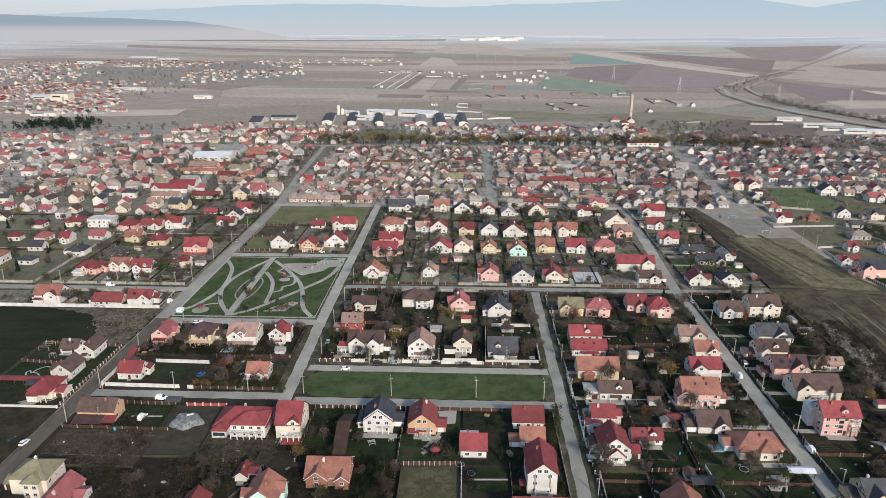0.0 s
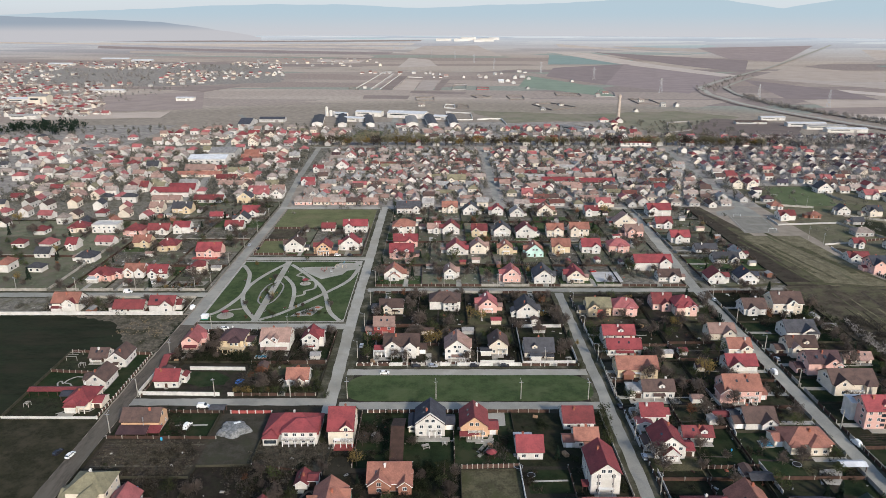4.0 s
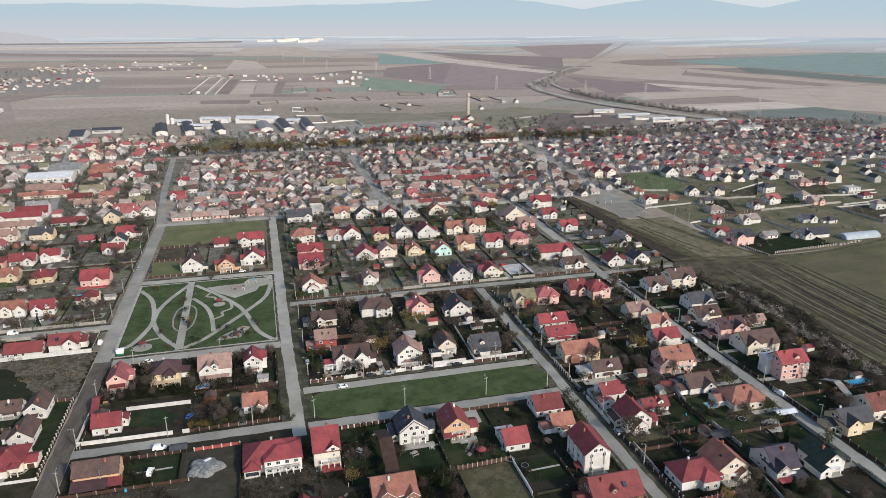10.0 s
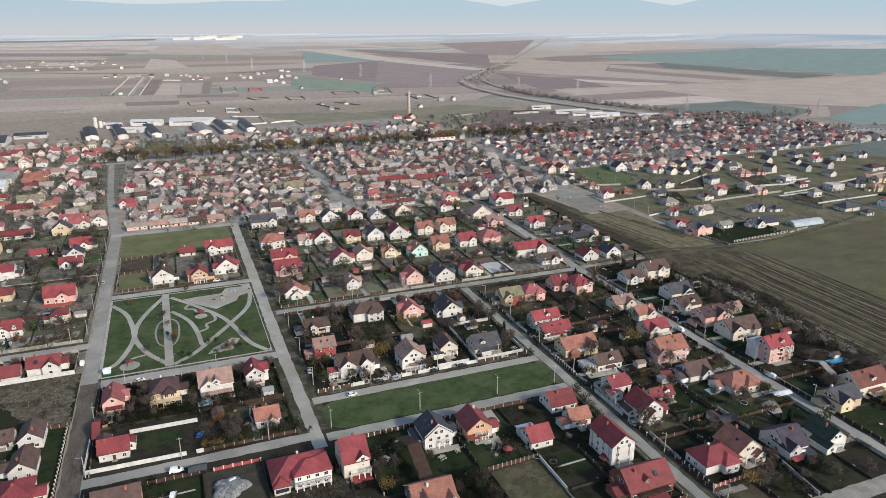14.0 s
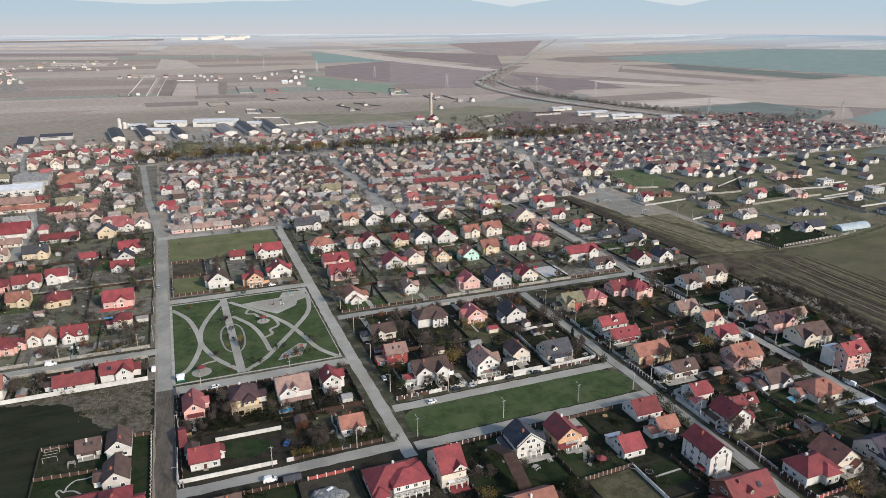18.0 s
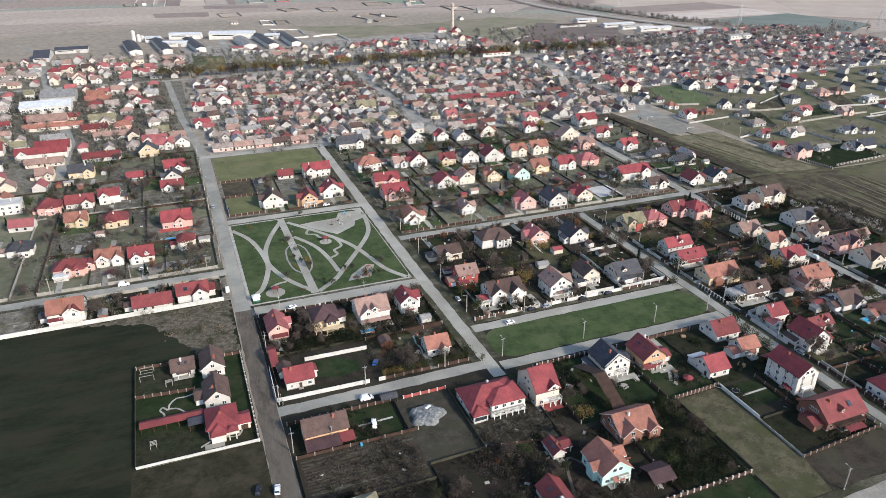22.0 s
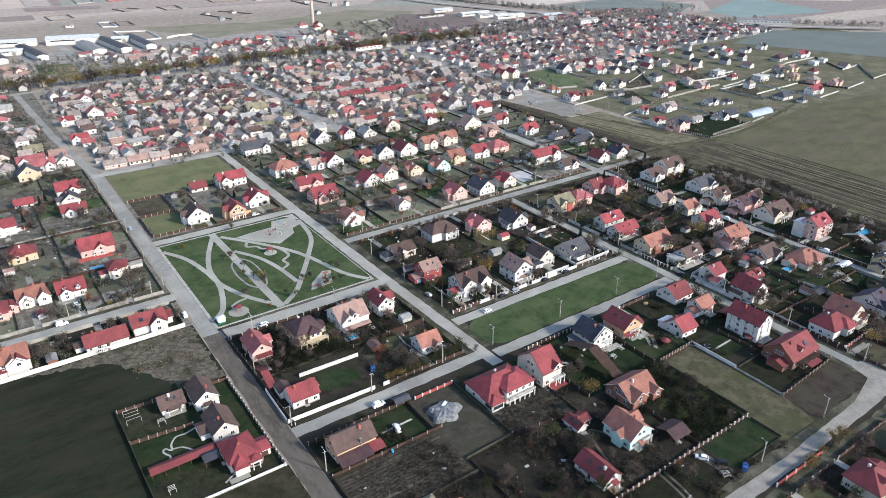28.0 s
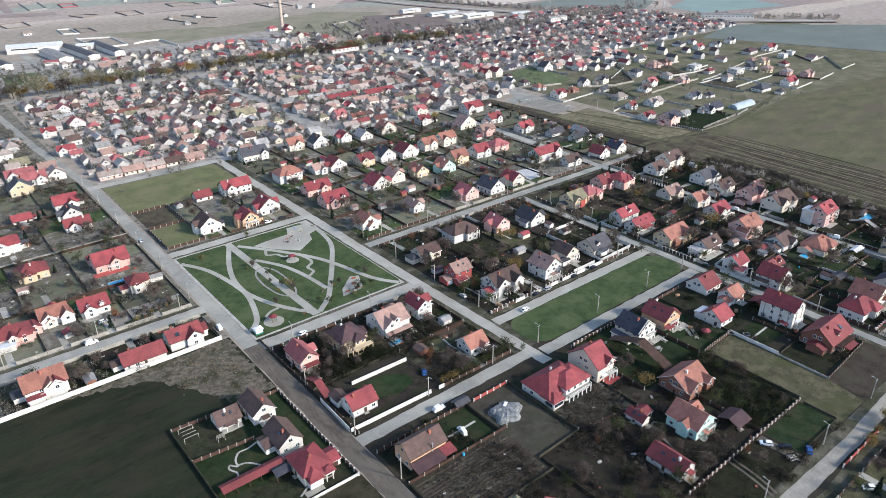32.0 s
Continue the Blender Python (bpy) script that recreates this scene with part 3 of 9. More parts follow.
    for face in (0, 1, 3) if y > 300 or near else (0, 1, 2, 3):
        if y > 430 and face == 1:
            continue
        length, depth = (w, d) if face in (0, 2) else (d, w)
        if kind in ("x", "hx") and face == 0:
            continue
        windows_on(root, face, length, depth, floors, e + 0.1, near, rng, face == (0 if w >= d else 3))
        if face in gables and r > 2.6:
            t = face * math.pi / 2
            for u in ((-1.1, 1.1) if r > 3.6 else (0.0,)):
                part("window", (WIN if r > 3 else WIN_S)[2], root, "", (u * math.cos(t) + depth / 2 * math.sin(t), u * math.sin(t) - depth / 2 * math.cos(t), e + 0.15 if floors > 1 else e - 0.3 + 0.5), t)
    if kind in ("gx", "gy") and near and rng.random() < 0.6:
        # a pair of roof lights lying on the slope that faces the street
        span, run = (d, w) if kind == "gx" else (w, d)
        ang = math.atan(slope)
        for i in range(rng.choice((1, 2))):
            ob = part("roof_light", mesh_of("roof_light", *box(-0.45, 0.45, -0.6, 0.6, 0, 0.07), GLASS), root)
            q, s = 0.55, (i - 0.5) * run * 0.3
            z = e + r * q + 0.3
            ob.location, ob.rotation_euler = ((s, -span / 2 * (1 - q), z), (ang, 0, 0)) if kind == "gx" else ((-span / 2 * (1 - q), s, z), (0, -ang, 0))
    if floors > 1 and kind != "f" and not plain and rng.random() < 0.55:
        bw = min(w * 0.6, 5.0)
        part("balcony", mesh_of("balcony", *join(box(-bw / 2, bw / 2, -d / 2 - 1.4, -d / 2, 2.75, 2.93), box(-bw / 2, bw / 2, -d / 2 - 1.4, -d / 2 - 1.34, 3.75, 3.83), *[box(u, u + 0.07, -d / 2 - 1.4, -d / 2 - 1.33, 2.93, 3.75) for u in np.linspace(-bw / 2, bw / 2 - 0.07, 9)],
             box(-bw / 2, -bw / 2 + 0.25, -d / 2 - 1.4, -d / 2 - 1.15, 0, 2.75), box(bw / 2 - 0.25, bw / 2, -d / 2 - 1.4, -d / 2 - 1.15, 0, 2.75)), WHITE), root, "white balcony with railing")
    if SET_IN:
        wall.data = set_in(wall.data, SET_IN[1:])
        SET_IN.clear()
    return root


# ---- ground, to the horizon ----
def ground_sheet():
    cx, cy = 0.0, 500.0
    radii = [0, 150, 350, 600, 900, 1300, 1800, *range(2300, 4501, 100)]
    n = 160
    verts, faces = [(cx, cy, 0)], []
    for r in radii[1:]:
        z = 0 if r < 2300 else 68 * ((r - 2300) / 2200) ** 1.25
        verts += [(cx + r * math.cos(2 * math.pi * i / n), cy + r * math.sin(2 * math.pi * i / n), z) for i in range(n)]
    faces += [(0, 1 + i, 1 + (i + 1) % n) for i in range(n)]
    for k in range(len(radii) - 2):
        a, b = 1 + k * n, 1 + (k + 1) * n
        faces += [(a + i, b + i, b + (i + 1) % n, a + (i + 1) % n) for i in range(n)]
    m = bpy.data.materials.new("open_country")
    m.use_nodes = True
    n_, ln = m.node_tree.nodes, m.node_tree.links
    bsdf = n_["Principled BSDF"]
    bsdf.inputs["Roughness"].default_value = 0.95
    bsdf.inputs["Specular IOR Level"].default_value = 0.1
    geo = n_.new("ShaderNodeNewGeometry")
    # long strips of farmland, turned a little from the streets
    turn = n_.new("ShaderNodeMapping")
    turn.inputs["Rotation"].default_value = (0, 0, radians(12))
    turn.inputs["Scale"].default_value = (1 / 760, 1 / 150, 0)
    ln.new(geo.outputs["Position"], turn.inputs["Vector"])
    cells = n_.new("ShaderNodeTexVoronoi")
    cells.distance, cells.inputs["Scale"].default_value = "CHEBYCHEV", 1.0
    cells.inputs["Randomness"].default_value = 0.75
    ln.new(turn.outputs[0], cells.inputs["Vector"])
    sep = n_.new("ShaderNodeSeparateColor")
    ln.new(cells.outputs["Color"], sep.inputs[0])
    ramp = n_.new("ShaderNodeValToRGB")
    ramp.color_ramp.interpolation = "CONSTANT"
    # strip tones are lightened as haze would lift them
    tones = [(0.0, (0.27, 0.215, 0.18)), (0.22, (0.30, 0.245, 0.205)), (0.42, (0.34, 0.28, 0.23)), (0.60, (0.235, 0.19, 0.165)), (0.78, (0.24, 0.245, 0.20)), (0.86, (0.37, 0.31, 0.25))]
    ramp.color_ramp.elements[0].color = (*tones[0][1], 1)
    ramp.color_ramp.elements[1].position, ramp.color_ramp.elements[1].color = tones[1][0], (*tones[1][1], 1)
    for p, c in tones[2:]:
        ramp.color_ramp.elements.new(p).color = (*c, 1)
    ln.new(sep.outputs[0], ramp.inputs[0])
    # pasture and bare earth round the village
    noise_t = n_.new("ShaderNodeTexNoise")
    noise_t.inputs["Scale"].default_value, noise_t.inputs["Detail"].default_value = 1 / 60, 6
    ln.new(geo.outputs["Position"], noise_t.inputs["Vector"])
    near = n_.new("ShaderNodeMix")
    near.data_type = "RGBA"
    near.inputs[6].default_value, near.inputs[7].default_value = (0.205, 0.172, 0.132, 1), (0.295, 0.248, 0.197, 1)
    ln.new(noise_t.outputs[0], near.inputs[0])
    away = n_.new("ShaderNodeVectorMath")
    away.operation = "DISTANCE"
    ln.new(geo.outputs["Position"], away.inputs[0])
    away.inputs[1].default_value = (0, 420, 0)
    edge = n_.new("ShaderNodeMapRange")
    edge.inputs[1].default_value, edge.inputs[2].default_value = 950, 1050
    ln.new(away.outputs["Value"], edge.inputs[0])
    both = n_.new("ShaderNodeMix")
    both.data_type = "RGBA"
    ln.new(edge.outputs[0], both.inputs[0])
    ln.new(near.outputs[2], both.inputs[6])
    ln.new(ramp.outputs[0], both.inputs[7])
    fine = n_.new("ShaderNodeTexNoise")
    fine.inputs["Scale"].default_value, fine.inputs["Detail"].default_value = 1 / 9, 5
    ln.new(geo.outputs["Position"], fine.inputs["Vector"])
    hsv = n_.new("ShaderNodeHueSaturation")
    rng_ = n_.new("ShaderNodeMapRange")
    rng_.inputs[1].default_value, rng_.inputs[2].default_value, rng_.inputs[3].default_value, rng_.inputs[4].default_value = 0.3, 0.7, 0.8, 1.15
    ln.new(fine.outputs[0], rng_.inputs[0])
    ln.new(rng_.outputs[0], hsv.inputs["Value"])
    ln.new(both.outputs[2], hsv.inputs["Color"])
    ln.new(hsv.outputs[0], bsdf.inputs["Base Color"])
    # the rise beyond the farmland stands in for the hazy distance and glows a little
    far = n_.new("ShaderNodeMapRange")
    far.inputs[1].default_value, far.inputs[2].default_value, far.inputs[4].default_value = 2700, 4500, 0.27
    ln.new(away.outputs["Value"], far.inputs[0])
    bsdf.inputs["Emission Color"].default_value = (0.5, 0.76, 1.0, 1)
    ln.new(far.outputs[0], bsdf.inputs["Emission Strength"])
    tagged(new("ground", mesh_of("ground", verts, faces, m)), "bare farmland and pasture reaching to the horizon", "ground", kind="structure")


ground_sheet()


def sheet(name, pts, z, m, label, category="ground"):
    """A flat piece of ground with a little thickness."""
    n = len(pts)
    v = [(x, y, z) for x, y in pts] + [(x, y, -0.3) for x, y in pts]
    f = [tuple(range(n))] + [(i, i + n, (i + 1) % n + n, (i + 1) % n) for i in range(n)]
    me = mesh_of(name, v, f, m)
    bm = bmesh.new()
    bm.from_mesh(me)
    bmesh.ops.triangulate(bm, faces=[q for q in bm.faces if len(q.verts) > 4])
    bmesh.ops.recalc_face_normals(bm, faces=bm.faces)
    bm.to_mesh(me)
    bm.free()
    return tagged(new(name, me), label, category, kind="structure")


def rect(x0, x1, y0, y1):
    return [(x0, y0), (x1, y0), (x1, y1), (x0, y1)]


def ribbon(name, line, width, z, m, label, category="path", smooth=6):
    """A path of that width along a line of points."""
    p = [Vector((x, y, 0)) for x, y in line]
    pts = []
    for i in range(len(p) - 1):
        a, b, c, d = p[max(i - 1, 0)], p[i], p[i + 1], p[min(i + 2, len(p) - 1)]
        for k in range(smooth if len(p) > 2 else 1):
            t = k / smooth
            pts.append(0.5 * ((2 * b) + (c - a) * t + (2 * a - 5 * b + 4 * c - d) * t * t + (3 * b - a - 3 * c + d) * t**3))
    pts.append(p[-1])
    left, right = [], []
    for i, q in enumerate(pts):
        along = (pts[min(i + 1, len(pts) - 1)] - pts[max(i - 1, 0)]).normalized()
        side = Vector((-along.y, along.x, 0)) * width / 2
        left.append(q + side), right.append(q - side)
    n = len(pts)
    v = [(q.x, q.y, z) for q in left + right] + [(q.x, q.y, -0.2) for q in left + right]
    f = []
    for i in range(n - 1):
        f += [(i + n, i + n + 1, i + 1, i), (i, i + 1, i + 1 + 2 * n, i + 2 * n), (i + n + 1, i + n, i + 3 * n, i + 3 * n + 1)]
    return tagged(new(name, mesh_of(name, v, f, m)), label, category, kind="structure")


TRACKSIDE = mat("trackside_grass", (0.036, 0.033, 0.02), (0.02, 0.02, 0.012), 5, 0.7, 0.95, 0.5, 0.05, third=(0.05, 0.043, 0.028), broad=9)
# roads
TRACK = mat("earth_track", (0.118, 0.1, 0.08), (0.068, 0.058, 0.046), 3, 0.6, 0.95, 0.5, 0.05, third=(0.11, 0.098, 0.078), broad=10, stretch=(1.0, 0.25, 1.0))
RUBBLE = mat("rubble_earth", (0.15, 0.128, 0.096), (0.058, 0.05, 0.036), 2.2, 0.5, 0.95, 0.6, 0.05, third=(0.036, 0.036, 0.020), broad=9)
BROWN = mat("dug_brown_earth", (0.056, 0.045, 0.034), (0.032, 0.026, 0.02), 5, 0.7, 0.95, 0.6, 0.05, third=(0.056, 0.050, 0.034), broad=12)
STEPPE = mat("dry_steppe_grass", (0.112, 0.104, 0.058), (0.073, 0.071, 0.040), 14, 1.2, 0.95, 0.5, 0.05, third=(0.095, 0.080, 0.056), broad=34, stretch=(0.5, 1.0, 1.0))
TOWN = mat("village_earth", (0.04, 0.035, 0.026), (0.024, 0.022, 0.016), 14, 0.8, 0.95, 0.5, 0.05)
# worn earth of the further yards, brightened to carry the haze as colour
OLD = mat("old_quarter_earth_hazed", (0.305, 0.275, 0.24), (0.18, 0.163, 0.14), 10, 0.8, 0.95, 0.5, 0.05)
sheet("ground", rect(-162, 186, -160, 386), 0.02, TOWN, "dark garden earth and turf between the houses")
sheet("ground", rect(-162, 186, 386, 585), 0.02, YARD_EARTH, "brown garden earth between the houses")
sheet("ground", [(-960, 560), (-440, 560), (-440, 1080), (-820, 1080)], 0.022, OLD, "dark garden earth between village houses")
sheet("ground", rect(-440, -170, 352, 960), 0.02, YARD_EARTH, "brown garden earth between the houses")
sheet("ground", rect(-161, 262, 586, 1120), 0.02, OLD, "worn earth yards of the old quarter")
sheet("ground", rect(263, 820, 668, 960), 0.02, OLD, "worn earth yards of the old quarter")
sheet("field", [(-700, -160), (-208, -160), (-208, 306), (-170, 306), (-170, 351), (-700, 351)], 0.03, MEADOW, "dull green meadow", "field")
sheet("field", [(260, -160), (900, -160), (900, 330), (430, 400), (262, 388)], 0.03, STEPPE, "dull green meadow", "field")
sheet("field", [(184, -160), (262, -160), (262, 388), (214, 480), (200, 585), (184, 585)], 0.03, FALLOW, "fallow brown field", "field")
sheet("field", [(214, 395), (252, 395), (246, 500), (202, 500), (200, 480)], 0.04, VERGE, "dry grass verge field", "field")
sheet("field", rect(-211, -170.5, 246.2, 306), 0.04, GARDEN_LAWN, "fenced green garden", "garden")
sheet("field", rect(-212, -170, -160, 246), 0.035, TRACKSIDE, "dry grass along the track", "field")

sheet("ground", [(255, 392), (460, 392), (900, 330), (900, 667), (263, 667), (255, 592)], 0.025, PASTURE, "rough brown pasture between the new houses")
def worn(pts, step=3.5, out=0.28, seed=1):
    """The same outline with its long edges a little frayed."""
    rng = random.Random(seed)
    res = []
    for p, q in zip(pts, pts[1:] + pts[:1]):
        n = max(1, int(math.hypot(q[0] - p[0], q[1] - p[1]) / step))
        nx, ny = (q[1] - p[1]), (p[0] - q[0])
        s = math.hypot(nx, ny) or 1.0
        res.append(p)
        for i in range(1, n):
            k = rng.uniform(-out, out)
            res.append((p[0] + (q[0] - p[0]) * i / n + nx / s * k, p[1] + (q[1] - p[1]) * i / n + ny / s * k))
    return res


road = lambda pts, z, m, label: sheet("road", worn(pts, 4.0 if pts[2][1] < 620 else 25.0, 0.3, int(pts[0][0])), z, m, label, "road")
sheet("field", worn([(-186, 306), (-171, 305), (-171, 350.8), (-238, 350.8), (-222, 346.5), (-208, 342), (-199, 331), (-192, 318)], 1.6, 1.1, 5), 0.04, RUBBLE, "rough dry grass by the wall", "field")
road([(-168.6, 338), (-162.6, 338), (-163.6, 580), (-174.0, 709), (-182.0, 880), (-188, 880), (-180, 709), (-169.6, 580)], 0.06, ASPHALT, "straight grey asphalt street")
road([(-171, -160), (-163, -160), (-162, 338), (-169.5, 338)], 0.055, TRACK, "unpaved brown earth track")
road(rect(-81.0, -75.0, 335, 582), 0.065, PAVING, "wide pale paved street beside the park")
road([(-79.4, 250), (-74.0, 250), (-75.0, 336), (-81.0, 336)], 0.064, PAVING, "pale paved street between the houses")
sheet("verge", rect(-83.4, -69.6, 262, 582), 0.03, VERGE_GRASS, "bare earth verge along the street", "verge")
sheet("verge", rect(-162, -82.4, 329.6, 341.2), 0.032, VERGE_GRASS, "bare earth verge along the street", "verge")
sheet("verge", rect(-162, -82.4, 441.4, 452), 0.033, VERGE_GRASS, "bare earth verge along the street", "verge")
sheet("verge", rect(-430, -170, 375.4, 386.6), 0.034, VERGE_GRASS, "bare earth verge along the side street", "verge")
sheet("verge", rect(-70, 37, 289, 292), 0.03, VERGE_GRASS, "bare earth verge along the street", "verge")
sheet("verge", rect(35.5, 48.2, 156, 383), 0.03, VERGE_GRASS, "bare earth verge along the street", "verge")
sheet("verge", rect(122.5, 133, 156, 400), 0.03, VERGE_GRASS, "bare earth verge along the street", "verge")
road(rect(-162, -81, 443, 449.4), 0.06, PAVING, "pale paved street north of the park")
road(rect(-162, -81, 332.4, 339.4), 0.06, PAVING, "pale paved street south of the park")
road(rect(-430, -169, 377.6, 384.2), 0.06, ASPHALT, "grey asphalt side street")
road(rect(-162.4, -79, 256.4, 262), 0.06, ASPHALT, "grey asphalt street with worn edges")
road(rect(-73, 39, 253.2, 259), 0.06, ASPHALT, "grey asphalt street with worn edges")
road(rect(-73, 39, 282.6, 288.2), 0.062, PAVING, "pale paved street beside the green")
road([(39.6, 140), (44.4, 140), (44.4, 384), (39.6, 384)], 0.058, ASPHALT, "straight grey asphalt street")
sheet("verge", rect(-71, 125, 382.6, 393.6), 0.048, VERGE_GRASS, "dull grass verge along the street", "verge")
road(rect(-73.4, 126, 385.6, 391.2), 0.061, ASPHALT, "grey asphalt cross street")
road([(124.5, 140), (130.5, 140), (131, 400), (141, 565), (133, 565), (124.5, 400)], 0.063, ASPHALT, "long grey asphalt street")
road([(-162, 148.2), (-66, 148.4), (-26, 148), (21, 148.6), (60, 149.6), (200, 150), (200, 156), (60, 157.4), (49, 160), (46, 166), (39, 166), (36.6, 158.5), (17, 154), (-31, 152.6), (-66, 153.6), (-162, 153.8)], 0.066, GRAVEL, "pale gravel road")
sheet("verge", worn(rect(-161, 184, 151, 156.6), 3, 0.4, 3), 0.045, VERGE_GRASS, "dull grass verge along the gravel road", "verge")
sheet("verge", worn(rect(-161, 184, 141.6, 146.4), 3, 0.4, 4), 0.047, VERGE_GRASS, "dull grass verge along the gravel road", "verge")
road(rect(-169, 135, 578, 585), 0.064, PAVING, "pale street along the playing field")
road([(19.6, 586), (25.4, 586), (26, 667), (29.5, 880), (23.5, 880), (20.2, 667)], 0.06, ASPHALT, "narrow grey street of the old quarter")
road(rect(-400, 760, 880, 889), 0.067, ASPHALT, "tree-lined main road")
road([(206, 557), (209, 570), (226, 577), (234, 588), (236, 614), (239, 670), (245, 752), (257.7, 880), (263.7, 880), (251, 752), (245, 670), (242, 614), (241, 588), (243, 574), (241, 553), (213, 557.5)], 0.06, ASPHALT, "pale street by the sports ground")
road([(-111, 889), (-101, 889), (-97, 1180), (-107, 1180)], 0.06, ASPHALT, "road to the works")
road([(-268, 566), (-261, 566), (-260, 656), (-270, 717), (-303, 900), (-338, 1130), (-374, 1210), (-382, 1210), (-346, 1130), (-311, 900), (-278, 717), (-268, 656)], 0.059, ASPHALT, "narrow grey street")
road(rect(131, 182, 386, 392), 0.059, GRAVEL, "gravel lane to the fields")
ribbon("dirt_lane", [(131, 389), (200, 400), (262, 389), (330, 392), (450, 420)], 4, 0.045, DRY, "pale earth lane through the fields")

def strips(x0, x1, y0, y1, lean, count, seed, tones, z0):
    """Long uneven strips of field side by side, each a little wavering."""
    rng = random.Random(seed)
    for k in range(count):
        x = x0 + (x1 - x0) * (k + rng.uniform(0, 0.8)) / count
        a, e = y0 + rng.uniform(0, 0.35) * (y1 - y0), y1 - rng.uniform(0, 0.3) * (y1 - y0)
        line = [(x + lean * (t - y0) / (y1 - y0) + rng.uniform(-1, 1), t) for t in np.linspace(a, e, 6)]
        ribbon("field_strip", line, (x1 - x0) / count * rng.uniform(0.25, 0.8), z0 + 0.002 * k, rng.choice(tones), "narrow strip of rough field grass", "field")


sheet("field", [(184, 395), (206, 395), (200, 480), (196, 575), (184, 575)], 0.034, BROWN, "dark bare strip behind the gardens", "field")
strips(196, 266, 160, 386, 8, 38, 3, (VERGE, FALLOW, BROWN, DRY, VERGE, SOIL, DIRT), 0.07)
strips(206, 250, 396, 500, -16, 7, 4, (VERGE, PASTURE, DRY, PASTURE), 0.0412)
ribbon("dirt_lane", [(222, 514), (230, 470), (243, 430), (258, 388)], 3, 0.09, DRY, "pale earth lane along the walled plots")

# the green strip with rounded ends
def rounded(x0, x1, y0, y1, r, n=6):
    pts = []
    for cx, cy, a in ((x1 - r, y0 + r, -90), (x1 - r, y1 - r, 0), (x0 + r, y1 - r, 90), (x0 + r, y0 + r, 180)):
        pts += [(cx + r * math.cos(radians(a + 90 * i / n)), cy + r * math.sin(radians(a + 90 * i / n))) for i in range(n + 1)]
    return pts


sheet("green_strip", rounded(-71.3, 38.4, 259.7, 282.4, 9.0), 0.12, LAWN, "long mown green lawn with rounded ends", "lawn")
sheet("park_kerb", rect(-162.4, -82.2, 341.4, 441.2), 0.1, CONCRETE, "low concrete kerb round the park lawn", "kerb")
sheet("park_lawn", [(-161, 342.5), (-84, 342.5), (-82.6, 346), (-82.6, 432), (-88, 440), (-161, 440)], 0.12, LAWN, "green park lawn crossed by pale paths", "lawn")
P = dict(z=0.16, m=PAVING, label="pale curving park path")
ribbon("park_path", [(-132, 440), (-131, 343)], 4.0, 0.168, PAVING, "straight pale park avenue")
ribbon("park_path", [(-161, 433), (-153, 417), (-149, 397), (-147, 379), (-141, 361), (-132, 346)], 2.6, **P)
ribbon("park_path", [(-133, 436), (-142, 415), (-147, 397), (-148.5, 377), (-154, 357), (-160.5, 349)], 2.6, 0.164, PAVING, "pale curving park path")
ribbon("park_path", [(-129, 434), (-116, 416), (-104, 396), (-98, 380), (-92, 356), (-84.5, 343)], 2.6, 0.172, PAVING, "pale curving park path")
ribbon("park_path", [(-83, 431), (-87, 405), (-99, 383), (-110, 366), (-119, 353), (-129, 344)], 2.6, 0.176, PAVING, "pale curving park path")
ribbon("park_path", [(-129, 412), (-121, 397), (-117, 381), (-115, 361)], 2.4, 0.18, PAVING, "pale curving park path")
ribbon("park_path", [(-118.4, 420.5), (-121.4, 413.4), (-116.9, 410.6), (-115, 405.7), (-108.9, 403.9), (-106.5, 396), (-106.9, 390.3), (-111.4, 386.6), (-111.2, 381), (-115.6, 377.8)], 1.6, 0.184, PAVING, "narrow winding park path")
ribbon("park_path", [(-149, 353.7), (-149.7, 356.1), (-146.3, 358.6), (-142, 359.4)], 1.4, 0.186, PAVING, "short path to a round seating place")
ribbon("park_path", [(-137.5, 384), (-136, 396), (-131, 402), (-126.5, 396), (-125.5, 384), (-127, 371), (-131, 365), (-136, 371), (-137.5, 384)], 0.9, 0.188, PLINTH, "thin oval path round the flower bed")
sheet("park_plaza", [(-122.3, 428), (-114.4, 429.3), (-100.2, 430), (-97, 437.8), (-84, 437), (-84, 425.1), (-90.3, 422.3), (-92.6, 415.2), (-104.8, 406.6), (-114.4, 416.7)], 0.15, PAVING, "pale paved plaza", "plaza")
for cx, cy, r in ((-149, 350, 4.6), (-113.5, 399, 3.4)):
    sheet("park_circle", [(cx + r * math.cos(a), cy + r * math.sin(a)) for a in np.linspace(0, 2 * math.pi, 24, endpoint=False)], 0.192, PAVING, "round paved seating place", "plaza")
sheet("playing_field", rect(-161, -84, 520, 576), 0.1, DULL_LAWN, "green playing field", "field")
sheet("football_pitch", [(278, 586), (326, 590), (346, 664), (290, 660)], 0.1, PITCH_GRASS, "green football pitch", "pitch")
COURT = mat("court_surface", (0.215, 0.2, 0.168), (0.165, 0.155, 0.13), 6, 0.6, 0.9, 0.2, 0.04)
for p, q in (((209, 509), (215, 554)), ((233, 509), (240.8, 549.6)), ((209, 509), (233, 509)), ((215, 554), (240.8, 549.6)), ((212, 531), (237, 529))):
    ribbon("court_line", [p, q], 0.22, 0.125, CONCRETE, "white painted court line", "line")
sheet("sports_court", [(207, 507), (234.5, 507), (242.5, 551), (213.5, 556)], 0.1, COURT, "pale grey concrete sports court", "court")
sheet("concrete_slab", rect(69, 86, 402, 420), 0.25, WALLS["G"][1], "pale concrete slab in a garden", "slab")

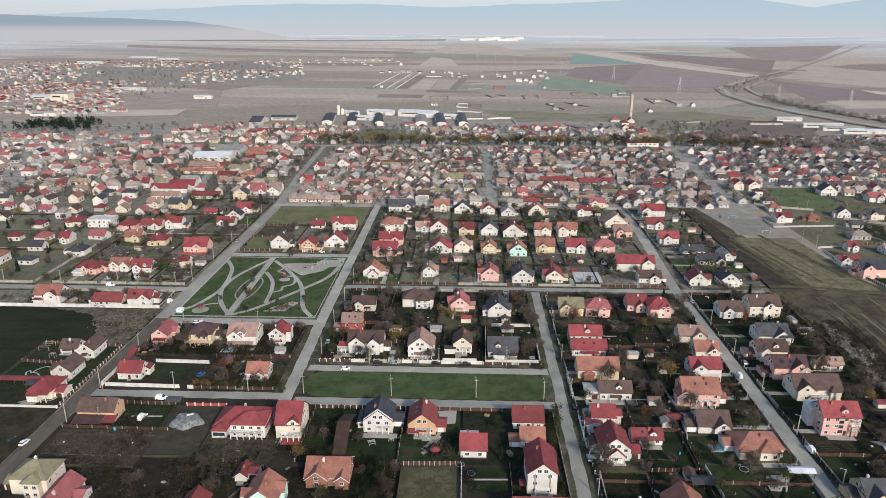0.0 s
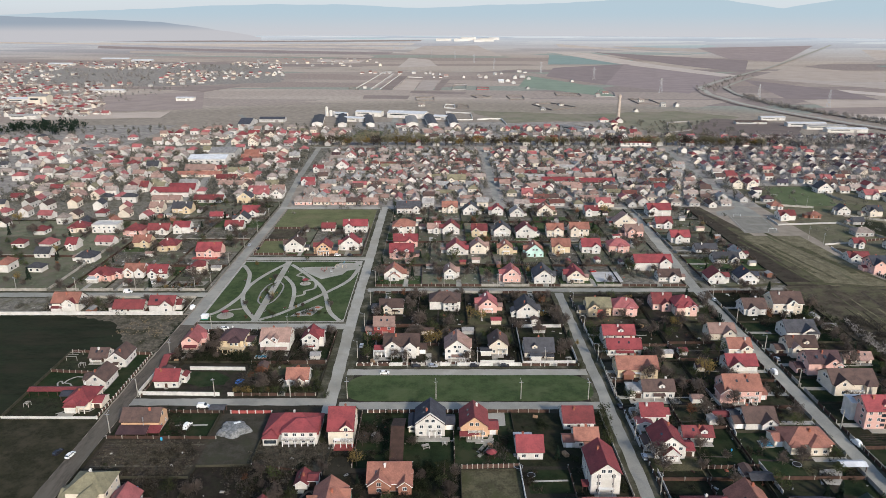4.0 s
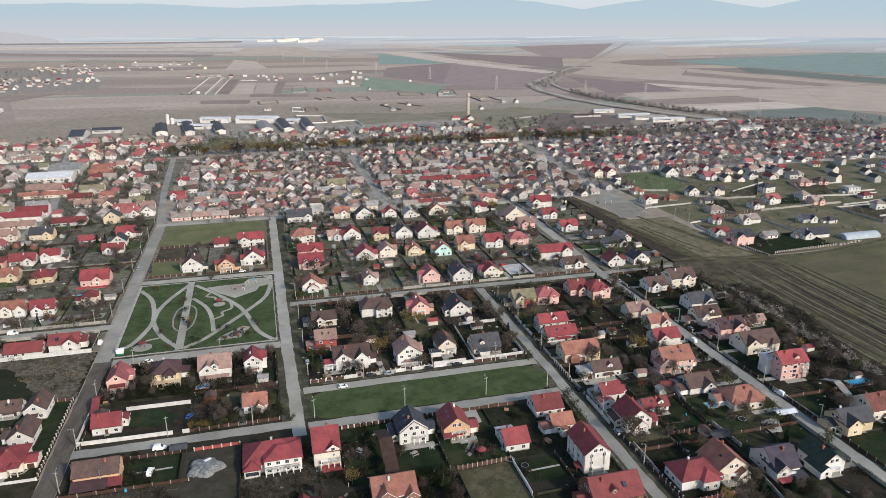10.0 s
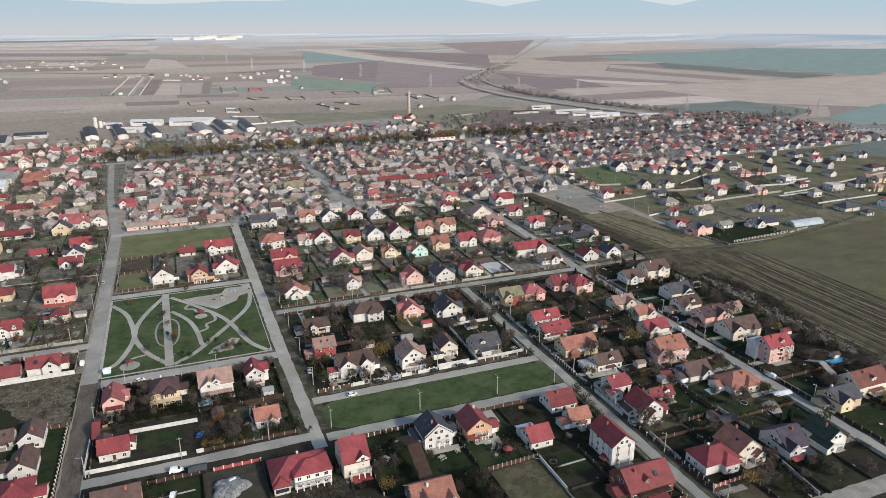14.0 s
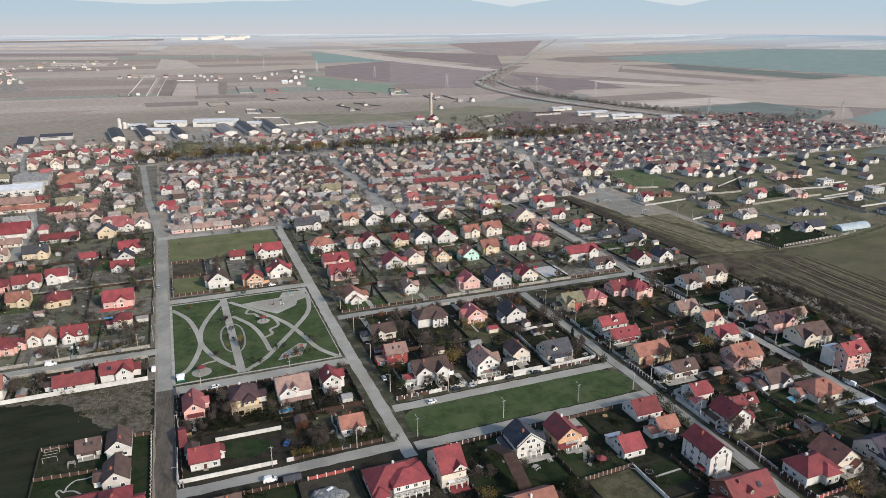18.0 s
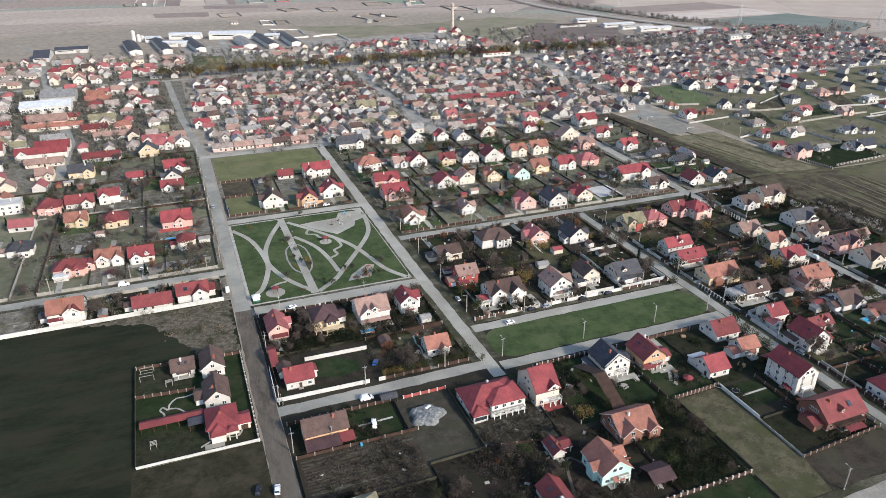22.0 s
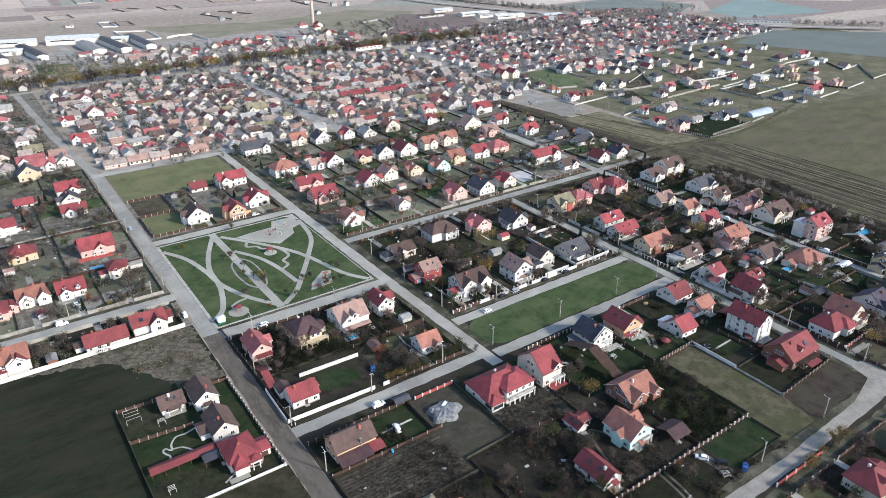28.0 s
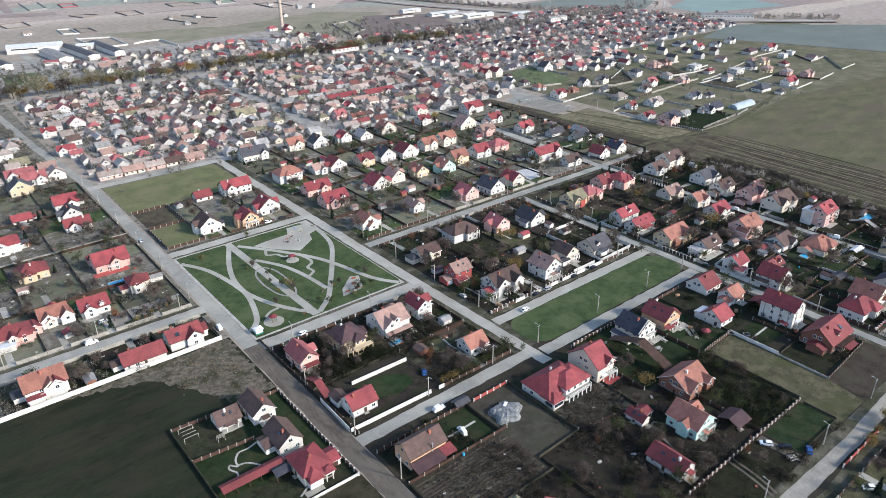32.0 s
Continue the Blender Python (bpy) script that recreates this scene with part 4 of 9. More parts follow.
# ---- near houses ----
bungalow = house(-149.0, 241.3, 14.9, 9, 4.9, "gx", "B", "O", 0, True)
broad_villa = house(-87.7, 236.7, 20.7, 14, 3.8, "h", "R", "W", 0, True)
cream_villa = house(-68.1, 235.2, 9.6, 15, 6.5, "gx", "R", "C")
parapet_house = house(-33.7, 239.6, 11.4, 12, 5.4, "gy", "K", "C")
salmon_house = house(-16.3, 238.7, 10.7, 12, 5, "gy", "D", "O")
white_house = house(3.9, 223.1, 9.6, 10, 3.6, "gx", "R", "W", 0, True)
house(25.9, 243.5, 12.0, 11, 3.2, "gx", "D", "W", 0, True)
house(26.5, 229.4, 9.0, 8, 3.6, "gx", "O", "W")
tall_white_house = house(27.3, 205.7, 10.1, 15, 8.6, "gy", "R", "W")
timber_house = house(25.8, 185.1, 18.3, 13, 4, "gx", "D", "M")
brick_villa = house(-47.6, 206.0, 14.9, 12, 3.6, "x", "O", "M")
turquoise_house = house(-66.8, 190.9, 10.8, 12, 4.6, "gy", "O", "T")
house(-88.9, 183.8, 8.0, 13, 3, "gy", "D", "W")
house(-78.4, 204.6, 4.2, 7, 2.2, "gy", "D", "W")
house(-182.4, 296.4, 8.5, 12, 4.2, "gy", "B", "W")
house(-193.4, 299.3, 8.4, 8, 2.8, "gx", "B", "W")
house(-182.4, 276.2, 8.8, 12, 4.0, "gy", "B", "W")
court_villa = house(-181.9, 258.8, 10.1, 12, 4.2, "hx", "R", "C")
orange_roof_house = house(-240.0, 361.2, 14.8, 11, 5.5, "gx", "O", "W")
house(-204.2, 358.2, 16.7, 9, 2.8, "gx", "D", "W")
wall_side_house = house(-186.2, 360.5, 13.9, 10, 4.4, "x", "D", "W")
steep_villa = house(-225.3, 416.1, 12.0, 10, 4, "x", "O", "W")
skylight_house = house(-209.0, 412.5, 12.2, 10, 4, "gx", "R", "W")
narrow_house = house(-186.6, 421.2, 8.1, 9, 5.2, "h", "D", "C")
large_red_house = house(-189.8, 455.2, 16.6, 12, 4.6, "gx", "R", "N")
round_dormer_house = house(-242.6, 409.6, 15.4, 10, 4, "h", "D", "N")
pink_house = house(-153.9, 314.7, 8.3, 13, 4.5, "gy", "V", "N")
veranda_house = house(-133.1, 313.8, 11.6, 12, 5.5, "hx", "M", "Y")
dormer_villa = house(-111.6, 313.8, 14.2, 13, 5, "x", "P", "W")
corner_house = house(-94.4, 314.6, 8.0, 11, 5.6, "gy", "R", "W")
orange_house = house(-93.8, 277.3, 9.6, 9, 3.4, "gx", "O", "W", 0, True)
walled_house = house(-151.7, 275.5, 10.6, 9, 3.8, "gx", "R", "W", 0, True)
red_annex_house = house(-58.7, 328.1, 10.4, 9, 6, "gx", "P", "D")
columned_villa = house(-48.5, 307.4, 17.2, 11, 5.6, "x", "B", "W")
side_hip_house = house(-56.8, 356.5, 12.9, 9, 4, "gx", "B", "C")
white_villa = house(-21.4, 303.8, 11.7, 12, 6, "gy", "P", "W")
cream_house = house(-0.9, 308.8, 9.1, 11, 5, "gy", "B", "C")
half_hip_house = house(18.6, 305.1, 14.1, 12, 3.6, "gx", "S", "C")
column_house = house(-26.8, 363.9, 17.3, 11, 5.2, "hx", "B", "W")
house(-2.8, 359.0, 10.3, 11, 4.6, "gy", "V", "N")
grey_gable_house = house(18.3, 352.9, 11.4, 13, 4.6, "gy", "S", "W")
twin_dormer_house = house(-56.0, 452.5, 16.4, 12, 4.6, "gx", "R", "N")
house(-54.4, 477.2, 17.2, 10, 4.6, "gx", "R", "N")
front_gable_house = house(-59.1, 411.0, 11.6, 10, 4, "gy", "O", "W")
house(-18.2, 460.0, 13.2, 12, 4, "gy", "R", "W")
house(-2.9, 463.3, 10.8, 12, 4, "gy", "B", "C")
house(-23.2, 412.1, 7.7, 11, 4.6, "gy", "P", "W")
house(15.4, 407.0, 11.0, 12, 4.6, "gy", "V", "N")
house(35.3, 405.5, 12.2, 14, 4.6, "gy", "S", "W")
house(55.4, 405.7, 10.8, 12, 4.6, "gy", "R", "C")
house(16.8, 460.0, 9.4, 11, 4.6, "gy", "O", "Y")
house(36.4, 455.1, 12.0, 11, 4.6, "gy", "O", "T")
house(56.1, 464.1, 13.0, 11, 5, "gx", "O", "Y")
house(77.4, 463.8, 13.0, 11, 5, "gx", "R", "W")
house(97.6, 465.4, 14.4, 11, 5, "h", "V", "N")
house(-2.5, 461.7, 10.7, 11, 5, "gy", "P", "C")
house(110.4, 427.5, 24.3, 11, 6, "x", "R", "W")
house(114.9, 406.6, 13.8, 9, 3.6, "gx", "B", "W")
yellow_corner_house = house(58.7, 355.0, 13.3, 11, 5.2, "x", "L", "Y")
house(73.3, 355.1, 13.4, 11, 5.2, "h", "V", "N")
hip_villa = house(107.2, 356.9, 11.8, 12, 5.8, "h", "R", "C")
house(96.8, 363.3, 11.0, 11, 4.2, "gx", "D", "N")
house(60.7, 306.4, 16.5, 9, 3.8, "gx", "R", "W")
house(60.7, 317.7, 15.8, 9, 6, "gx", "R", "W")
brick_porch_house = house(61.2, 285.4, 18.5, 11, 4.6, "x", "O", "Y")
long_white_house = house(65.2, 265.6, 13.6, 8.6, 4.0, "gx", "B", "W")
stepped_house = house(56.0, 244.2, 9.1, 9, 5, "gx", "R", "W")
gable_front_house = house(56.3, 224.3, 11.2, 12, 5.4, "gy", "R", "W")
house(70.8, 232.3, 11.5, 7, 2.8, "gx", "D", "W")
house(115.5, 323.7, 13.3, 10, 4.2, "x", "P", "C")
house(116.9, 305.5, 11.1, 10, 4.6, "x", "O", "C")
red_porch_house = house(110.5, 287.7, 13.7, 10, 4.8, "x", "R", "W")
rose_villa = house(100.4, 264.1, 15.6, 12, 6, "gx", "O", "N")
grey_roof_house = house(99.1, 242.9, 12.5, 11, 3.6, "x", "B", "W")
orange_bungalow = house(111.1, 228.0, 16.6, 11, 3.8, "hx", "O", "C")
gabled_villa = house(72.7, 187.5, 12.8, 12, 5, "gy", "O", "C")
house(59.2, 186.0, 15.9, 11, 4.2, "hx", "R", "W")
purple_villa = house(92.4, 184.0, 10.4, 14, 4.6, "x", "U", "W")
barn_house = house(110.8, 181.3, 10.2, 12, 4.6, "gy", "F", "W")
tall_cream_house = house(164.9, 357.9, 16.6, 12, 6.6, "gx", "B", "C")
house(146.5, 356.2, 12.5, 11, 3.8, "gx", "B", "W")
house(143.6, 403.6, 11.4, 11, 4.2, "gy", "D", "W")
house(162.4, 403.1, 11.5, 11, 4.4, "gy", "K", "W")
slate_villa = house(155.8, 324.4, 15.3, 12, 5, "x", "S", "W")
brown_villa = house(147.8, 306.3, 14.3, 10, 5, "gx", "B", "C")
peach_villa = house(148.1, 287.5, 14.8, 11, 6.4, "x", "M", "N")
turret_house = house(152.3, 271.2, 19.7, 12, 5.2, "x", "B", "C")
apartment_house = house(147.8, 243.0, 14.2, 10.4, 8.6, "gx", "R", "N")
house(173.0, 296.4, 9.0, 6, 2.6, "gx", "P", "C")
house(141.5, 199.9, 14.0, 11, 4.6, "x", "S", "Y")
house(163.4, 205.5, 19.0, 12, 4.8, "gx", "E", "C")
house(-261.6, 502.9, 13.2, 11, 5, "h", "D", "N")
house(-245.3, 508.0, 16.1, 10, 3.6, "gx", "D", "W")
house(-228.4, 510.4, 12.3, 10, 5, "x", "R", "W")
house(-245.0, 476.6, 12.0, 11, 4, "x", "O", "Y")
house(-223.8, 468.7, 13.9, 11, 4.2, "h", "D", "Y")
house(-287.6, 512.1, 19.2, 12, 6.4, "f", "S", "W")
house(-309.0, 513.1, 15.0, 11, 4, "h", "D", "C")
house(-292.8, 470.2, 7.6, 10, 4, "gx", "R", "W")
house(-132.7, 465.9, 12.5, 12, 5.2, "gy", "B", "W")
brick_balcony_house = house(-110.9, 459.4, 10.2, 11, 5.4, "gy", "D", "O")
cross_gable_house = house(-93.6, 469.6, 13.1, 11, 5, "gy", "R", "W")
house(-94.9, 512.5, 18.5, 10, 5.6, "gx", "R", "W")
house(-116.4, 514.9, 10.4, 8, 2.8, "gx", "D", "W")

# ---- further houses ----
house(-57.4, 511.0, 17.0, 12, 6, "h", "O", "W")
house(-33.9, 510.1, 9.7, 9, 3.6, "gx", "P", "W")
house(-21.0, 508.3, 13.0, 11, 4.6, "gy", "D", "W")
house(0.4, 503.5, 11.8, 11, 4.6, "x", "D", "Y")
house(18.1, 503.4, 13.0, 12, 4.8, "gy", "S", "W")
house(35.2, 499.6, 14.0, 12, 4.8, "gy", "D", "W")
house(58.2, 502.0, 12.6, 10, 5.6, "gx", "O", "C")
house(76.7, 503.0, 14.6, 10, 6, "gx", "O", "C")
house(118.3, 501.6, 13.6, 10, 5, "gx", "P", "N")
house(-56.0, 568.6, 19.9, 12, 5, "gx", "S", "W")
house(-20.9, 569.7, 13.0, 10, 5.4, "gx", "O", "C")
house(-3.1, 564.3, 13.4, 11, 4.2, "gy", "S", "W")
house(19.0, 561.7, 9.9, 10, 4.6, "gy", "R", "W")
house(35.1, 557.9, 11.3, 11, 3.2, "gy", "G", "W")
house(59.0, 560.8, 13.7, 11, 4.6, "gy", "O", "C")
house(98.2, 560.1, 10.9, 10, 4.6, "x", "D", "W")
house(117.9, 527.6, 16.8, 11, 4.2, "gy", "P", "C")
house(155.4, 561.5, 19.3, 12, 5.6, "x", "R", "W")
house(148.2, 524.4, 12.9, 10, 4.4, "gx", "D", "W")
house(148.7, 487.1, 13.9, 10, 4.6, "gx", "R", "W")
house(114.5, 587.3, 12.7, 9, 4.6, "gx", "V", "C")
house(51.8, 621.9, 9.9, 10, 4.6, "gx", "V", "N")
house(74.9, 641.7, 7.7, 9, 4.6, "gy", "R", "W")
house(-12.7, 677.7, 17.8, 11, 5, "gx", "L", "C")
house(90.4, 680.9, 32.6, 8, 3, "gx", "R", "W")
house(127.9, 672.0, 34.6, 9, 3.6, "gx", "R", "W")
house(-205.1, 603.5, 12.6, 12, 5, "gy", "S", "Y")
house(-193.8, 618.2, 14.5, 10, 4.6, "gx", "V", "W")
house(-181.8, 634.9, 11.4, 10, 4.4, "gx", "P", "W")
house(-187.7, 558.7, 13.8, 11, 4, "gx", "R", "W")
house(-189.5, 537.1, 10.8, 10, 4, "gy", "S", "W")
house(-190.5, 518.4, 14.0, 9, 3.4, "gx", "D", "W")
house(-214.1, 548.5, 10.2, 7, 2.8, "gx", "R", "W")
house(-248.7, 568.8, 16.2, 11, 4.6, "gx", "S", "Y")
house(-271.9, 571.8, 11.1, 10, 4.2, "gx", "P", "C")
house(-279.9, 624.2, 34.8, 10, 5, "x", "R", "W")
house(-275.6, 602.9, 25.2, 8, 3, "gx", "P", "C")
house(-275.8, 662.3, 17.2, 10, 3.8, "gx", "G", "W")
house(-237.5, 603.3, 25.6, 9, 3, "gx", "D", "W")
house(-286.9, 730.1, 30.8, 12, 4, "gx", "P", "N")
house(-252.6, 812.0, 16.2, 14, 4.6, "gx", "O", "N")
house(-213.7, 775.5, 12.1, 11, 5, "gy", "D", "W")
house(-275.7, 914.2, 12.6, 12, 6, "gy", "O", "C")
house(-311.8, 645.3, 7.2, 12, 5, "gx", "D", "W")
house(-343.4, 745.2, 12.6, 12, 5, "gx", "S", "W")
house(-242.6, 717.8, 21.3, 10, 4, "gx", "L", "C")
house(349.7, 656.3, 18.0, 12, 5, "gx", "B", "W")
house(262.1, 660.0, 9.6, 13, 6, "gy", "D", "C")
house(275.2, 657.1, 9.7, 13, 6, "gy", "D", "C")

# ---- new houses on walled plots by the fields, and houses of the north-west quarter ----
house(257.4, 547.2, 13, 10, 4.2, "x", "D", "W")
house(283.8, 551.4, 9, 7, 3, "h", "O", "M")
house(264.6, 581.1, 10, 9, 3.4, "h", "O", "W")
house(313.0, 562.2, 11, 8, 4.2, "gy", "S", "W")
house(337.2, 558.8, 12, 10, 5, "x", "S", "C")
house(338.5, 641.3, 14, 11, 5, "gy", "S", "W")
house(369.4, 617.5, 13, 11, 4.6, "x", "V", "W")
house(416.4, 610.6, 12, 9, 4.4, "x", "S", "W")
house(391.3, 555.5, 13, 9, 5.6, "h", "S", "W")
house(446.6, 570.7, 14, 11, 3.8, "h", "P", "N")
house(468.1, 570.6, 11, 10, 3.8, "h", "B", "N")
house(468.3, 531.3, 14, 9, 5.6, "f", "G", "W")
house(407.4, 526.6, 10, 9, 4, "h", "Q", "W")
house(401.2, 503.5, 11, 10, 4.4, "x", "Q", "N")
house(364.9, 517.3, 13, 10, 5, "x", "V", "W")
house(340.0, 506.3, 12, 9, 3.6, "x", "B", "W")
house(295.1, 502.5, 14, 9, 3.2, "h", "Q", "G")
house(274.2, 472.9, 8, 7, 4.2, "gx", "D", "W")
house(301.2, 467.7, 17, 10, 3.8, "x", "Q", "W")
house(256.1, 442.5, 14, 8, 3.8, "x", "D", "W")
house(259.6, 422.8, 16, 12, 6.2, "x", "K", "N")
house(289.2, 427.2, 12, 6, 3.0, "gx", "G", "W")
house(350.8, 457.6, 13, 9, 3.2, "x", "K", "W")
house(367.8, 450.1, 8, 7, 2.8, "h", "K", "W")
house(323.2, 421.5, 24, 11, 3.3, "x", "K", "W")
house(308.9, 532.7, 9, 7, 3, "gx", "S", "G")
house(362.5, 682.8, 11, 9, 5, "x", "V", "W")
house(372.4, 665.0, 10, 8, 4, "x", "B", "W")
house(483.4, 489.1, 16, 11, 5.8, "f", "G", "G")
house(517.7, 471.8, 12, 9, 4.8, "h", "P", "Y")
house(521.1, 450.8, 12, 9, 4.2, "h", "Q", "N")
house(476.7, 425.7, 18, 10, 4.6, "gx", "R", "W")
house(527.6, 431.4, 11, 9, 4.2, "x", "P", "N")
house(429.3, 430.5, 17, 12, 3.3, "h", "S", "W")
house(431.0, 411.9, 8, 7, 2.8, "h", "S", "W")
house(517.2, 491.1, 13, 9, 3.8, "h", "S", "W")
house(555.5, 496.3, 11, 9, 4.8, "x", "P", "Y")
house(609.6, 499.6, 10, 8, 4.8, "f", "G", "W")
house(634.6, 502.3, 8, 8, 4.6, "f", "G", "W")
house(605.6, 540.9, 20, 11, 3.8, "h", "M", "W")
house(647.0, 536.9, 18, 11, 4.6, "x", "R", "W")
house(655.0, 597.1, 12, 9, 5, "x", "S", "W")
house(585.2, 600.0, 14, 9, 4, "gx", "R", "W")
house(616.6, 595.6, 13, 9, 4.4, "x", "S", "W")
house(586.7, 630.4, 16, 10, 3.6, "h", "S", "W")
house(614.6, 629.2, 12, 9, 4.4, "x", "B", "W")
house(-305.1, 961.4, 14, 11, 5, "h", "D", "W")
house(-291.7, 974.0, 15, 10, 5, "x", "R", "C")
house(-270.6, 977.3, 13, 10, 4.4, "x", "B", "C")
house(-253.9, 978.2, 13, 9, 4.4, "x", "V", "W")
house(-234.1, 974.6, 15, 9, 4.4, "x", "V", "W")
house(-209.0, 924.5, 12, 10, 4.6, "x", "V", "W")
house(-273.8, 898.4, 12, 10, 5.4, "gy", "P", "C")
house(-257.7, 901.4, 11, 9, 4.4, "x", "P", "W")
house(-249.9, 800.1, 24, 9, 3.4, "gx", "O", "M")
house(-203.5, 779.5, 26, 8, 3.2, "gx", "B", "W")
house(-195.0, 728.1, 24, 8, 3.4, "f", "G", "N")
house(-284.3, 740.0, 44, 7, 3, "gx", "D", "C")
house(-280.9, 708.3, 46, 7, 3, "gx", "O", "C")
house(-231.4, 662.0, 30, 8, 3.2, "gx", "P", "W")
house(-247.5, 690.3, 20, 8, 3.2, "gx", "D", "N")
house(-199.9, 631.9, 18, 10, 4.6, "x", "V", "W")
house(-179.9, 619.2, 11, 10, 4.4, "gy", "Q", "W")
house(-273.7, 640.1, 24, 12, 4, "gx", "R", "W")
house(-225.4, 690.0, 14, 9, 4.2, "h", "O", "N")
house(-239.8, 703.4, 11, 9, 4, "gy", "Q", "C")
house(-149.4, 624.0, 12, 9, 4, "x", "Q", "W")
house(-160.4, 733.8, 11, 9, 4.4, "x", "R", "W")
house(-136.4, 744.6, 13, 10, 5.2, "gy", "V", "W")
house(-133.8, 802.7, 11, 10, 5.4, "gy", "V", "W")
house(-148.3, 795.8, 18, 8, 3.2, "gx", "Q", "C")
house(-160.9, 673.2, 13, 9, 4, "x", "R", "W")
GREENHOUSE_AT = (358, 411)
FIELD_POLES = ((249, 492), (251, 475), (324, 491), (295, 585), (484, 498))

# long low houses side by side along the playing field's street
for x, w, rc, wc in ((-151, 15, "Q", "N"), (-135, 14, "P", "C"), (-120, 13, "Q", "N"), (-105.5, 14, "B", "C"), (-91, 13, "P", "N")):
    house(x, 595, w, 7.4, 3.0, "gx", rc, wc)
# grey workshops round a walled yard behind the long street
house(164.5, 441, 17, 9, 3.4, "gx", "S", "W")
house(159, 462, 15, 8, 3.2, "gx", "S", "G")
house(178, 452, 8, 13, 3.2, "gy", "G", "W")

# two more houses close under the start of the flight, and some across the gravel road
house(-148.5, 197.0, 13.0, 11, 6.4, "hx", "L", "C")
house(-136.0, 188.5, 9.0, 15, 3.4, "gy", "V", "W")
house(-269.7, 443.6, 12.5, 10, 4.0, "hx", "S", "W")
house(-22.0, 130.0, 13.0, 11, 4.4, "h", "D", "C")
house(-46.0, 126.0, 10.0, 9, 3.2, "gx", "B", "W")
house(-78.0, 127.0, 12.0, 10, 4.4, "x", "P", "W")
house(-112.0, 126.0, 11.0, 10, 4.0, "gx", "D", "C")
house(8.0, 128.0, 12.0, 11, 4.4, "h", "O", "W")

# ---- wings, balconies and verandas that tell the nearest houses apart ----
def wing(root, x, y, w, d, e, axis, rc, wc, slope=0.75, hip=False, low=0.0):
    """A lower or higher wing with its own roof; the ridge runs along the given axis."""
    wm, rm = WALLS[wc][1], ROOFS[rc][1]
    if hip:
        part("wing_wall", mesh_of("wing_wall", *box(-w / 2, w / 2, -d / 2, d / 2, low, e), wm), root, "", (x, y, 0))
        part("wing_roof", mesh_of("wing_roof", *hip_roof(w, d, e, min(w, d) / 2 * slope, 0.45), rm), root, "", (x, y, 0.02))
        return
    wall = gable_wall(w, d, e - low, d / 2 * slope) if axis == "x" else swap(gable_wall(d, w, e - low, w / 2 * slope))
    roof = gable_roof(w, d, e - low, d / 2 * slope, 0.45) if axis == "x" else swap(gable_roof(d, w, e - low, w / 2 * slope, 0.45))
    part("wing_wall", mesh_of("wing_wall", *wall, wm), root, "", (x, y, low))
    part("wing_roof", edged(roof, rm, WHITE), root, "", (x, y, low + 0.02))
    if axis == "y":
        part("window", WIN[2], root, "", (x, y - d / 2, max(low, 0) + max(0.9, e - low - 1.7)))


def veranda(root, x, y, w, d, z, m=None, columns=3):
    """A balcony slab with a railing, on columns down to the ground."""
    m = m or WHITE
    rails = [box(-w / 2, w / 2, -d, -d + 0.08, 0.92, 1.0), box(-w / 2, -w / 2 + 0.08, -d + 0.08, 0, 0.92, 1.0), box(w / 2 - 0.08, w / 2, -d + 0.08, 0, 0.92, 1.0)]
    n = max(4, int(w / 0.45))
    rails += [box(u - 0.05, u + 0.05, -d + 0.005, -d + 0.075, 0.2, 0.92) for u in np.linspace(-w / 2 + 0.06, w / 2 - 0.06, n)]
    part("balcony_slab", mesh_of("balcony_slab", *box(-w / 2, w / 2, -d, 0, 0, 0.2), CONCRETE if m is WHITE else m), root, "", (x, y, z))
    part("balcony_rail", mesh_of("balcony_rail", *join(*rails), m), root, "", (x, y, z))
    for u in np.linspace(-w / 2 + 0.2, w / 2 - 0.2, columns) if z > 1 else ():
        part("column", mesh_of("column", *box(u - 0.15, u + 0.15, -d + 0.05, -d + 0.35, 0, z), m), root, "", (x, y, 0))


def lean_to(root, x, y, w, d, low, high, rc, posts=3):
    """A single slope of roof leaning on the south face."""
    t = 0.14
    part("lean_to_roof", mesh_of("lean_to_roof", [(-w / 2, -d, low), (w / 2, -d, low), (w / 2, 0, high), (-w / 2, 0, high), (-w / 2, -d, low + t), (w / 2, -d, low + t), (w / 2, 0, high + t), (-w / 2, 0, high + t)], BOX_F, ROOFS[rc][1]), root, "", (x, y, 0))
    for u in np.linspace(-w / 2 + 0.2, w / 2 - 0.2, posts):
        part("lean_to_post", mesh_of("lean_to_post", *box(u - 0.1, u + 0.1, -d + 0.1, -d + 0.3, 0, low + 0.02), WOOD), root, "", (x, y, 0))


def paved(root, x, y, w, d, m=None, z=0.22):
    part("terrace", mesh_of("terrace", *box(-w / 2, w / 2, -d / 2, d / 2, 0, z), m or PAVING), root, "", (x, y, 0))


def roof_glass(root, x, y, z, tilt, w=0.5, h=0.7):
    ob = part("roof_light", mesh_of("roof_light", *box(-w, w, -h, h, 0, 0.08), GLASS), root, "", (x, y, z))
    ob.rotation_euler = (radians(tilt), 0, 0)


